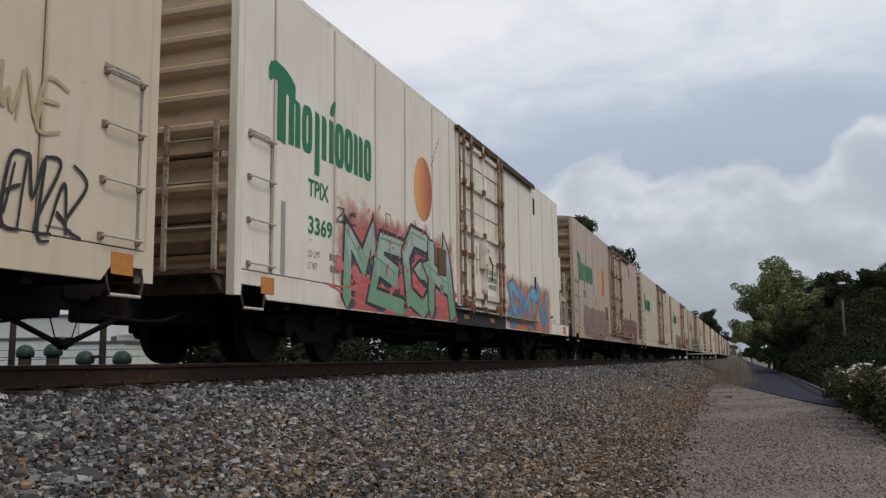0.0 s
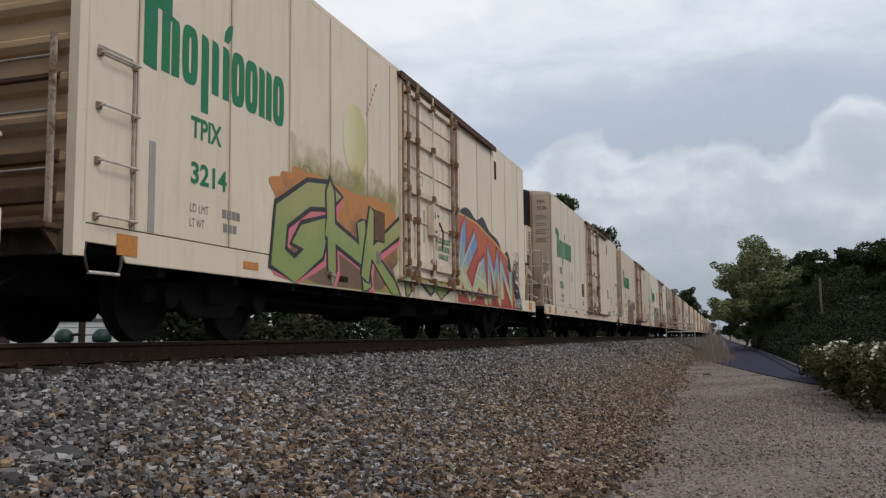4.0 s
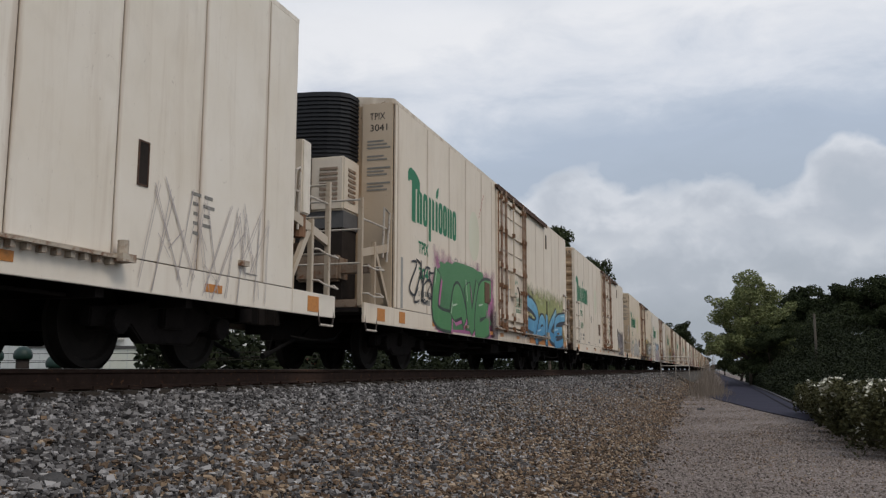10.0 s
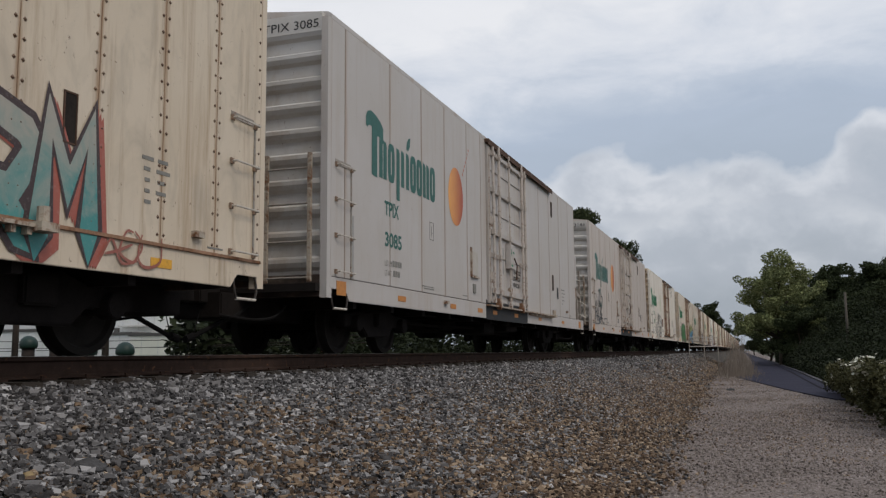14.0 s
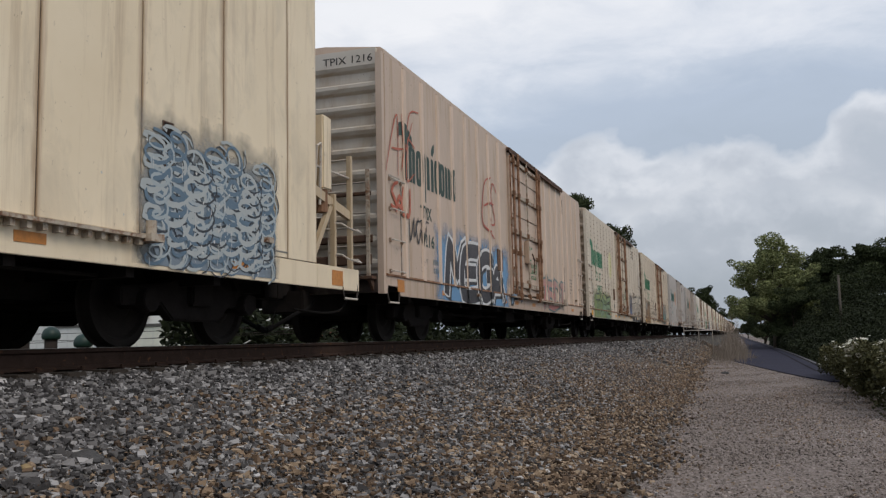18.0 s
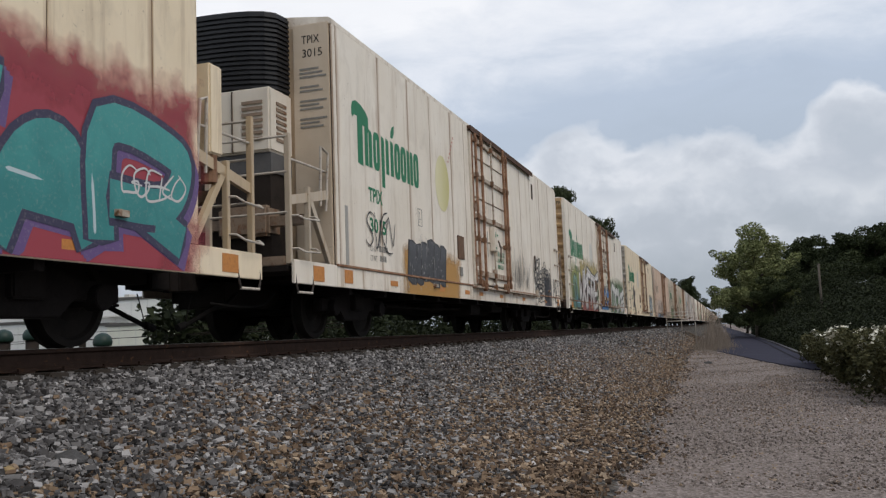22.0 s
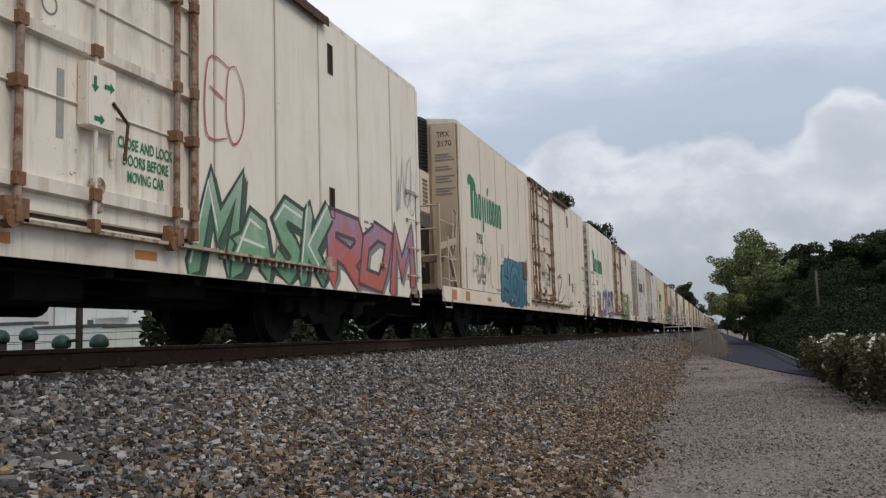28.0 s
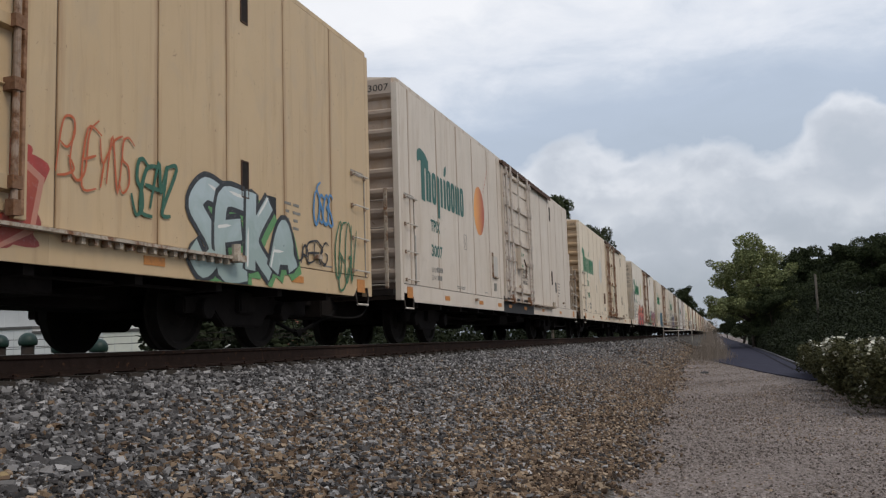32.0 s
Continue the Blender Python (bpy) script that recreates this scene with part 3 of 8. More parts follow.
# ---- the asphalt strip and its kerb ----
def build_road():
    def build(n, bsdf):
        co = n.add("ShaderNodeTexCoord").outputs["Object"]
        f = n.math("ADD", n.math("MULTIPLY", n.noise(co, 0.6, 5, 0.6), 0.6), n.math("MULTIPLY", n.noise(co, 40.0, 3), 0.4))
        col = n.ramp(f, [(0.35, (0.022, 0.021, 0.034)), (0.6, (0.034, 0.033, 0.050))])
        feed(n, bsdf, col, 0.95, 0.0, n.noise(co, 120.0, 2), 0.3, 0.005)
        bsdf.inputs["Specular IOR Level"].default_value = 0.1
    asphalt = material("blue_grey_asphalt", build)
    seam = simple("tar_seam", (0.010, 0.010, 0.012), 0.95, 0, 0.2, 6.0, 0, 0, 0.05)
    left = [(2.39, 28.6), (1.41, 34.25), (0.54, 41.0), (-0.77, 51.3), (0.2, 110), (-0.5, 220), (-2.0, 420), (-8, 900)]
    right = [(3.0, 28.5), (2.95, 36.0), (2.93, 43.9), (2.95, 62), (2.6, 110), (1.1, 220), (-0.6, 420), (-6, 900)]
    m = Mesh()
    verts = []
    for (xa, ya), (xb, yb) in zip(left, right):
        verts += [(xa, ya, -1.475), (xb, yb, -1.475), (xa, ya, -1.6), (xb, yb, -1.6)]
    faces = []
    for i in range(len(left) - 1):
        o, p = i * 4, i * 4 + 4
        faces += [(o, o + 1, p + 1, p), (o, p, p + 2, o + 2), (o + 1, o + 3, p + 3, p + 1)]
    faces += [(0, 2, 3, 1)]
    m.add(verts, faces)
    setting("road", m.done("road", asphalt), "strip of blue-grey asphalt beyond the gravel path", "road")
    k = Mesh()
    for (xa, ya), (xb, yb) in zip(right[1:], right[2:]):
        n = max(1, int((yb - ya) / 3.0)) if ya < 120 else 1
        for j in range(n):
            a, b = j / n, (j + 0.985) / n
            x0, x1, y0, y1 = xa + (xb - xa) * a, xa + (xb - xa) * b, ya + (yb - ya) * a, ya + (yb - ya) * b
            k.add([(x0, y0, -1.6), (x0 + 0.17, y0, -1.6), (x1 + 0.17, y1, -1.6), (x1, y1, -1.6), (x0 + 0.02, y0, -1.40), (x0 + 0.17, y0, -1.40), (x1 + 0.17, y1, -1.40), (x1 + 0.02, y1, -1.40)],
                  [(0, 1, 5, 4), (1, 2, 6, 5), (2, 3, 7, 6), (3, 0, 4, 7), (4, 5, 6, 7), (0, 3, 2, 1)])
    setting("kerb", k.done("kerb", simple("weathered_concrete", (0.085, 0.082, 0.088), 0.9, 0, 0.3, 3.0, 0, 0, 0.1)), "low weathered grey kerb along the asphalt", "kerb")
    s = Mesh()
    for (xa, ya), (xb, yb) in zip(right[1:5], right[2:6]):
        s.add([(xa - 0.50, ya, -1.471), (xa - 0.38, ya, -1.471), (xb - 0.38, yb, -1.471), (xb - 0.50, yb, -1.471)], [(0, 1, 2, 3)])
    setting("gutter_seam", s.done("gutter_seam", seam), "dark tar seam along the asphalt's edge", "trim")


build_road()


# ---- plants ----
def leaf_look(name, dark, light, broad=0.6):
    def build(n, bsdf):
        rnd = n.add("ShaderNodeNewGeometry").outputs["Random Per Island"]
        co = n.add("ShaderNodeTexCoord").outputs["Object"]
        f = n.math("ADD", n.math("MULTIPLY", rnd, 0.4), n.math("MULTIPLY", n.noise(co, broad, 4), 0.8))
        feed(n, bsdf, n.ramp(f, [(0.3, dark), (0.85, light)]), 0.7)
        bsdf.inputs["Specular IOR Level"].default_value = 0.08
        bsdf.inputs["Transmission Weight"].default_value = 0.0
    return material(name, build)


# Leaf colours carry the sunlit tone of the light crown themselves.
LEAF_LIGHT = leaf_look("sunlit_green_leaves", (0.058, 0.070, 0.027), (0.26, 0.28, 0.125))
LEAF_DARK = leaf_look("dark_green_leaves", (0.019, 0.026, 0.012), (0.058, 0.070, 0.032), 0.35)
# Near-black: shade under the wood and in the thicket is in this colour.
LEAF_SCRUB = leaf_look("shaded_scrub_leaves", (0.008, 0.011, 0.006), (0.026, 0.032, 0.015))
LEAF_BUSH = leaf_look("bush_leaves", (0.022, 0.024, 0.011), (0.10, 0.095, 0.045))
BLOSSOM = simple("white_petals", (0.58, 0.56, 0.47), 0.7, 0, 0.3, 30.0)
BARK = simple("grey_brown_bark", (0.085, 0.070, 0.055), 0.95, 0, 0.4, 5.0, 0, 0.5)
DRY = simple("dry_brown_stalks", (0.19, 0.155, 0.125), 0.9, 0, 0.35, 3.0)


def leaf_mesh(name, centres, size, mat, seed, flat=0.0):
    """Small four-cornered leaves, folded along the middle, at the centres given."""
    rng = np.random.default_rng(seed)
    n = len(centres)
    u = rng.normal(size=(n, 3))
    u[:, 2] *= 0.6
    u /= np.linalg.norm(u, axis=1)[:, None]
    w = np.cross(u, rng.normal(size=(n, 3)))
    w /= np.linalg.norm(w, axis=1)[:, None] + 1e-9
    nrm = np.cross(u, w)
    s = size * rng.uniform(0.6, 1.35, n)[:, None]
    v = np.stack([centres - u * s * 0.5, centres + w * s * 0.32 + nrm * s * 0.1, centres + u * s * 0.5, centres - w * s * 0.32 + nrm * s * 0.1], 1)
    me = bpy.data.meshes.new(name)
    me.vertices.add(n * 4)
    me.vertices.foreach_set("co", v.reshape(-1).astype(np.float32))
    f = (np.array([[0, 1, 2], [0, 2, 3]])[None] + (np.arange(n) * 4)[:, None, None]).reshape(-1)
    me.loops.add(len(f))
    me.loops.foreach_set("vertex_index", f.astype(np.int32))
    me.polygons.add(len(f) // 3)
    me.polygons.foreach_set("loop_start", np.arange(0, len(f), 3, dtype=np.int32))
    me.polygons.foreach_set("use_smooth", np.zeros(len(f) // 3, dtype=bool))
    me.update(calc_edges=True)
    me.materials.append(mat)
    return me


def build_tree(height, spread, leaves, leaf, mat, seed, low=0.25, limb_count=18):
    """Trunk, limbs and a crown of leaf clumps with gaps. Returns the meshes."""
    rng = np.random.default_rng(seed)
    trunk, limbs, clumps = Mesh(), Mesh(), []
    p, r = Vector((0, 0, 0)), height * 0.022
    for i in range(5):
        q = p + Vector((rng.normal(0, 0.02) * height, rng.normal(0, 0.02) * height, height * 0.14))
        trunk.bar(p, q, r, 9, r * 0.82)
        p, r = q, r * 0.82
    for i in range(limb_count):
        z0 = height * rng.uniform(low, 0.74)
        a = i * 2.4 + rng.uniform(-0.3, 0.3)
        reach = spread * rng.uniform(0.45, 1.0) * (1.0 - 0.62 * abs(z0 / height - 0.36))
        base = Vector((0, 0, z0))
        mid = base + Vector((math.cos(a) * reach * 0.5, math.sin(a) * reach * 0.5, height * 0.08))
        end = base + Vector((math.cos(a) * reach, math.sin(a) * reach, height * rng.uniform(0.08, 0.22)))
        limbs.bar(base, mid, height * 0.008, 6, height * 0.005)
        limbs.bar(mid, end, height * 0.005, 6, height * 0.002)
        clumps += [(end, spread * rng.uniform(0.12, 0.26)), (mid + Vector((0, 0, height * 0.06)), spread * rng.uniform(0.18, 0.30))]
        for _ in range(3):
            off = Vector((rng.normal(0, 0.10), rng.normal(0, 0.10), rng.normal(0, 0.07))) * spread
            clumps.append((end + off, spread * rng.uniform(0.08, 0.16)))
    for i in range(9):
        clumps.append((Vector((rng.normal(0, 0.2) * spread, rng.normal(0, 0.2) * spread, height * rng.uniform(0.72, 0.95))), spread * rng.uniform(0.12, 0.24)))
    cs = []
    whole = sum(rad ** 2 for _, rad in clumps)
    for c, rad in clumps:
        per = max(12, int(leaves * rad ** 2 / whole))
        d = rng.normal(size=(per, 3))
        d /= np.linalg.norm(d, axis=1)[:, None]
        rr = rad * rng.uniform(0.35, 1.0, per) ** 0.5
        cs.append(np.array(c) + d * rr[:, None] * np.array((1, 1, 0.72)))
    return trunk.done("trunk", BARK, True), limbs.done("limbs", BARK, True), leaf_mesh("crown", np.concatenate(cs), leaf, mat, seed + 1)


def plant(meshes, label, at, scale=1.0, turn=0.0, name="tree"):
    t = thing(name, label, "tree", "roadside trees")
    wide, tall = scale if isinstance(scale, tuple) else (scale, scale)
    t.matrix_basis = pose(*at, 0, 0, turn) @ Matrix.Diagonal((wide, wide, tall, 1))
    for key, me in zip(("trunk", "limbs", "crown"), meshes):
        put(key, me, t)
    return t


def build_plants():
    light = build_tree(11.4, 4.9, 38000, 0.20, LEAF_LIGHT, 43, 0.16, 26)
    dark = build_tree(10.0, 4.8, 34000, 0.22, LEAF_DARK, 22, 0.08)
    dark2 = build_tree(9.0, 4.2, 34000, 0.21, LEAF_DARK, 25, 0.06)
    plant(light, "broad light-green deciduous tree at the roadside", (2.9, 92, -1.6), (1.0, 1.02), 20)
    for i, (x, y, s, a) in enumerate(((6.6, 100, 1.06, 0), (9.4, 101, 1.17, 320), (12.2, 98, 1.08, 70), (15.0, 98, 1.26, 150), (18.2, 100, 1.12, 200), (4.6, 88, 0.66, 250), (8.6, 84, 0.72, 30), (13.2, 82, 0.80, 110), (17.6, 84, 0.95, 260), (24, 96, 1.0, 300), (5.4, 112, 0.9, 220), (22, 78, 0.95, 20),
                                      (2.5, 125, 0.85, 140), (29, 92, 1.1, 40))):
        plant((dark, dark2)[i % 2], "dense dark-green tree in the roadside wood", (x, y, -1.7), s, a)
    for i, (x, y, s) in enumerate(((4.5, 235, 1.25), (10, 240, 1.35), (15, 232, 1.4), (1.2, 290, 1.2), (7, 300, 1.5))):
        plant((dark, dark2)[i % 2], "distant dark tree where the road runs out", (x, y, -2.0), s, 61 * i)
    # behind the train
    crest = build_tree(10.0, 5.2, 30000, 0.24, LEAF_DARK, 51, 0.50, 22)
    plant(crest, "tall dark tree standing behind the passing train", (-15.6, 83, -1.7), (0.74, 1.60), 40)
    plant(crest, "dark tree standing behind the passing train", (-13.0, 86, -1.7), (0.72, 1.34), 130)
    for i, (x, y, s) in enumerate(((-15.5, 330, 2.0), (-23, 340, 1.8), (-11.5, 430, 1.5))):
        plant((dark, dark2)[i % 2], "distant tree beside the line", (x, y, -2.0), s, 77 * i)
    for i, (x, y, s) in enumerate(((-43.5, 62, 0.46), (-39.5, 61, 0.44), (-36, 62, 0.42), (-32.5, 61, 0.43), (-29.5, 62, 0.45), (-26.5, 66, 0.5), (-31, 84, 0.62), (-27, 96, 0.7), (-24, 112, 0.7), (-26, 138, 0.85), (-25, 170, 1.0), (-27, 215, 1.1))):
        plant((dark2, dark)[i % 2], "low dense tree across the tracks", (x, y, -1.8), s, 50 * i)
    # dark undergrowth below the wood, and the scrub across the tracks
    rng = np.random.default_rng(5)
    n = 150000
    c = np.stack([3.2 + 29 * rng.uniform(0, 1, n) ** 1.5, rng.uniform(46, 112, n), rng.uniform(0, 1, n) ** 1.2], 1)
    c[:, 0] += (c[:, 1] - 60) * -0.008
    edge = np.clip((c[:, 0] - 2.6) / 3.4, 0.22, 1) * np.clip((c[:, 1] - 34) / 40, 0.3, 1)
    c[:, 2] = -1.6 + c[:, 2] * edge * (5.0 + 1.2 * np.sin(c[:, 0] * 0.9) + np.sin(c[:, 1] * 0.35))
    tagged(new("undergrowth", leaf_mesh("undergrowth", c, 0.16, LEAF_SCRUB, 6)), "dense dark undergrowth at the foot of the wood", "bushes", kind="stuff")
    c = np.stack([rng.uniform(-44, -20, 12000), rng.uniform(58, 150, 12000), rng.uniform(0, 1, 12000)], 1)
    c[:, 2] = -1.9 + c[:, 2] * (2.6 + np.sin(c[:, 1] * 0.5) * 0.6)
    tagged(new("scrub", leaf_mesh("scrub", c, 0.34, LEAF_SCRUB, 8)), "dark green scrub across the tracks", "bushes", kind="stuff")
    c = np.stack([rng.uniform(-26, -21, 26000), 29.5 + 270 * rng.uniform(0, 1, 26000) ** 2.0, rng.uniform(0, 1, 26000)], 1)
    c[:, 2] = -1.7 + c[:, 2] * (3.7 + 0.7 * np.sin(c[:, 1] * 0.8) + 0.5 * np.sin(c[:, 1] * 2.3 + c[:, 0]))
    c[:, 0] += np.sin(c[:, 1] * 0.6)
    c = c[c[:, 0] > -0.742 * c[:, 1] + rng.normal(0, 0.35, len(c))]
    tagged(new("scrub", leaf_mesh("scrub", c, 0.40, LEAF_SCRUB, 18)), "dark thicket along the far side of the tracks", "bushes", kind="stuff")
    # white-flowering bushes along the path
    def bush_parts(seed):
        r = np.random.default_rng(seed)
        stems, cs, fl = Mesh(), [], []
        for i in range(26):
            a, reach = r.uniform(0, 6.28), r.uniform(0.15, 0.72)
            top = Vector((math.cos(a) * reach, math.sin(a) * reach, r.uniform(0.45, 1.12) - reach * 0.28))
            mid = top * 0.5 + Vector((0, 0, 0.15))
            stems.bar((0, 0, 0), mid, 0.011, 5, 0.008)
            stems.bar(mid, top, 0.008, 5, 0.004)
            k = 150
            d = r.normal(size=(k, 3))
            d /= np.linalg.norm(d, axis=1)[:, None]
            pts = np.array(top) + d * (0.24 * r.uniform(0.2, 1, k) ** 0.5)[:, None]
            pts[:, 2] = np.maximum(pts[:, 2], 0.03)
            cs.append(pts)
            low = np.array(mid) + r.normal(size=(60, 3)) * 0.16
            low[:, 2] = np.maximum(low[:, 2], 0.02)
            cs.append(low)
            for _ in range(r.integers(0, 2)):
                j = r.integers(6, 15)
                d = r.normal(size=(j, 3)) * np.array((0.045, 0.045, 0.05))
                fl.append(np.array(top) + d + np.array((r.normal() * 0.12, r.normal() * 0.12, 0.17 + r.normal() * 0.04)))
        bloom = Mesh()
        for c in np.concatenate(fl):
            nrm = Vector((r.normal() * 0.6, -0.5 + r.normal() * 0.6, 0.9 + r.normal() * 0.3)).normalized()
            q = nrm.to_track_quat("Z", "Y")
            for p in range(5):
                a = p * 1.2566
                pts = [(0, 0, 0), (0.020, -0.015, 0.006), (0.040, 0, 0.009), (0.020, 0.015, 0.006)]
                rot = Matrix.Rotation(a, 3, "Z")
                bloom.add([Vector(c) + q @ (rot @ Vector(t)) for t in pts], [(0, 1, 2, 3)])
        return stems.done("stems", BARK), leaf_mesh("foliage", np.concatenate(cs), 0.075, LEAF_BUSH, seed), bloom.done("blossoms", BLOSSOM)
    kinds = [bush_parts(31), bush_parts(32), bush_parts(33)]
    spots = [(3.0, 32.4, 0.82), (3.1, 31.0, 0.95), (3.0, 29.6, 1.05), (3.15, 28.3, 1.05), (2.85, 27.1, 1.08), (3.1, 25.4, 1.1), (2.9, 23.7, 1.1), (3.1, 22.0, 1.12), (2.9, 20.3, 1.1), (3.1, 18.6, 1.12), (2.95, 16.9, 1.1),
             (4.5, 30.6, 1.0), (4.4, 28.8, 1.1), (4.3, 25.8, 1.12), (4.3, 22.8, 1.12), (4.3, 19.8, 1.1)]
    for i, (x, y, s) in enumerate(spots):
        b = thing("flowering_bush", "leafy bush with white blossoms edging the gravel path", "bush", "flowering bushes")
        b.matrix_basis = pose(x, y, -1.53, 0, 0, 67 * i) @ Matrix.Scale(s, 4)
        for key, me in zip(("stems", "foliage", "blossoms"), kinds[i % 3]):
            put(key, me, b)
    # a clump of dry weeds at the end of the ballast
    m = Mesh()
    r = np.random.default_rng(9)
    for i in range(1500):
        x, y = r.normal(-0.95, 0.75), r.normal(59, 6.0)
        h = r.uniform(0.15, 3.2) * math.exp(-((x + 0.75) / 0.9) ** 2) * r.uniform(0.35, 1.0)
        a, k = r.uniform(0, 6.28), r.uniform(0.05, 0.3)
        base = Vector((x, y, ground_z(x, y) - 0.02))
        mid = base + Vector((math.cos(a) * k * 0.4, math.sin(a) * k * 0.4, h * 0.55))
        m.bar(base, mid, 0.009, 3, 0.007)
        m.bar(mid, base + Vector((math.cos(a) * k, math.sin(a) * k, h)), 0.007, 3, 0.004)
    tagged(new("dry_weeds", m.done("dry_weeds", DRY)), "tangle of tall dry brown weeds beside the ballast", "weeds", kind="stuff")


build_plants()


# ---- things across and beside the line ----
def build_railing():
    r = thing("guard_railing", "pale tubular steel guard railing beside the track", "railing", at=(-2.6, 60, 0))
    me = Mesh().bar((-1.2, 0, 0), (0.62, 0, 0), 0.032, 8).done("rail_tube", STEP_PALE, True)
    for z in (0.86, 0.62, 0.28):
        put("rail_tube", me, r, at=(0, 0, z))
    for x, z in ((-1.2, ground_z(-3.8, 60)), (-0.25, ground_z(-2.85, 60)), (0.62, ground_z(-1.98, 60))):
        put("post", Mesh().bar((x, 0, z - 0.1), (x, 0, 0.88), 0.026, 8).done("post", DULL_LIGHT, True), r)


build_railing()


def build_far_side():
    white = simple("white_painted_cladding", (0.62, 0.62, 0.60), 0.7, 0, 0.08, 0.5)
    grey = simple("grey_cladding", (0.46, 0.46, 0.45), 0.7, 0, 0.1, 0.5)
    trim = simple("dark_roof_trim", (0.09, 0.085, 0.08), 0.8)
    brick = simple("red_brick_wall", (0.20, 0.075, 0.05), 0.9, 0, 0.3, 3.0)
    shed = thing("warehouse", "long white industrial building across the tracks", "building")

    def block(name, x0, x1, y0, y1, z1, mat, label):
        b = put(name, Mesh().box(x0, x1, y0, y1, -2.2, z1).done(name, mat, bevel=0.05), shed, label)
        t = Mesh()
        t.box(x0 - 0.08, x1 + 0.08, y0 - 0.08, y0 + 0.05, z1 - 0.02, z1 + 0.22)
        t.box(x1 - 0.05, x1 + 0.08, y0 + 0.05, y1, z1 - 0.02, z1 + 0.22)
        put("roof_edge", t.done("roof_edge", trim), b, "dark metal roof edge")
        seams = Mesh()
        k = x0 + 1.2
        while k < x1:
            seams.box(k - 0.02, k + 0.02, y0 - 0.012, y0 - 0.002, -2.1, z1 - 0.05)
            k += 1.6
        put("cladding_seam", seams.done("cladding_seam", grey), b)
        return b
    block("side_wing", -72, -55.0, 60.4, 74, 4.15, grey, "grey-white wing of the warehouse")
    block("main_hall", -54.9, -41.5, 61.0, 76, 3.85, white, "bright white hall of the warehouse")
    block("front_wing", -74, -54.9, 58.6, 60.3, 2.15, white, "low white front wing")
    block("front_wing", -54.8, -47.6, 58.6, 60.9, 1.72, white, "low white front wing")
    block("porch", -47.5, -41.8, 58.2, 60.9, 1.6, simple("cream_wall", (0.66, 0.65, 0.56), 0.7, 0, 0.1, 0.6), "cream end wall")
    lad = Mesh()
    for x in (-52.4, -52.05):
        lad.bar((x, 60.85, 1.6), (x, 60.85, 4.4), 0.03, 6)
    for i in range(8):
        lad.bar((-52.4, 60.85, 1.9 + i * 0.3), (-52.05, 60.85, 1.9 + i * 0.3), 0.02, 6)
    put("roof_ladder", lad.done("roof_ladder", trim), shed, "thin steel ladder to the roof")
    for x, w, h in ((-49.8, 0.9, 0.35), (-48.4, 0.5, 0.5), (-46.3, 1.2, 0.3)):
        put("roof_unit", Mesh().box(x, x + w, 61.5, 62.4, 3.84, 3.84 + h).done("roof_unit", GALV, bevel=0.03), shed, "small grey rooftop unit")
    put("awning", Mesh().box(-50.4, -47.2, 60.2, 60.98, 2.42, 2.54).done("awning", GALV, bevel=0.02), shed, "grey sheet-metal awning")
    put("vent_box", Mesh().box(-51.2, -50.8, 60.7, 60.98, 1.95, 2.38).done("vent_box", trim, bevel=0.02), shed)
    back = thing("brick_building", "red-brick building behind the white warehouse", "building")
    put("wall", Mesh().box(-57, -44, 84, 96, -2.2, 5.2).done("wall", brick), back)
    put("roof", Mesh().box(-57.3, -43.7, 83.7, 96.3, 5.2, 5.45).done("roof", trim), back)
    # green dome-topped fittings in a row
    green = simple("dark_green_enamel", (0.010, 0.030, 0.024), 0.5, 0, 0.25, 8.0)
    for i, (x, z, nozzle) in enumerate(((-17.91, 0.55, 0), (-16.99, 0.57, 0), (-15.96, 0.36, 1), (-14.81, 0.35, 0))):
        d = thing("dome_vent", "dark-green dome-capped vent pipe behind the rails", "vent pipe", "green dome vents", (x, 18.0, 0))
        bm = bmesh.new()
        bmesh.ops.create_uvsphere(bm, u_segments=20, v_segments=12, radius=0.235)
        for v in bm.verts:
            v.co.z = max(v.co.z, -0.10) * (1.0 if v.co.z > 0 else 1.0) + z - 0.235
        me = bpy.data.meshes.new("cap")
        bm.to_mesh(me)
        bm.free()
        me.materials.append(green)
        me.polygons.foreach_set("use_smooth", [True] * len(me.polygons))
        put("cap", me, d, "rounded green cap")
        put("pipe", Mesh().bar((0, 0, ground_z(x, 18) - 0.05), (0, 0, z - 0.25), 0.16, 14).done("pipe", BLACK, True), d, "dark pipe")
        if nozzle:
            put("nozzle", Mesh().bar((0.15, 0, z - 0.17), (0.50, 0, z - 0.15), 0.04, 8).done("nozzle", BLACK, True), d)
    # poles and wires
    wood = simple("weathered_pole_wood", (0.055, 0.042, 0.034), 0.95, 0, 0.35, 3.0, 0, 0.3)
    pale = simple("pale_pole_wood", (0.075, 0.064, 0.052), 0.95, 0, 0.3, 3.0)
    for x, y, h, mat, label, name in ((-25.7, 30.0, 9.0, wood, "dark timber utility pole across the tracks", "utility_pole"), (-30.6, 30.0, 9.0, wood, "dark timber utility pole across the tracks", "utility_pole"),
                                      (-28.7, 50.0, 4.6, pale, "pale weathered post across the tracks", "utility_pole"), (6.8, 70.0, 5.8, pale, "grey timber utility pole before the wood", "utility_pole")):
        p = thing(name, label, "utility pole", "utility poles", (x, y, ground_z(x, y)))
        put("pole", Mesh().bar((0, 0, -0.3), (0, 0, h), 0.15 if h > 7 else 0.10, 10, 0.11 if h > 7 else 0.08).done("pole", mat, True), p)
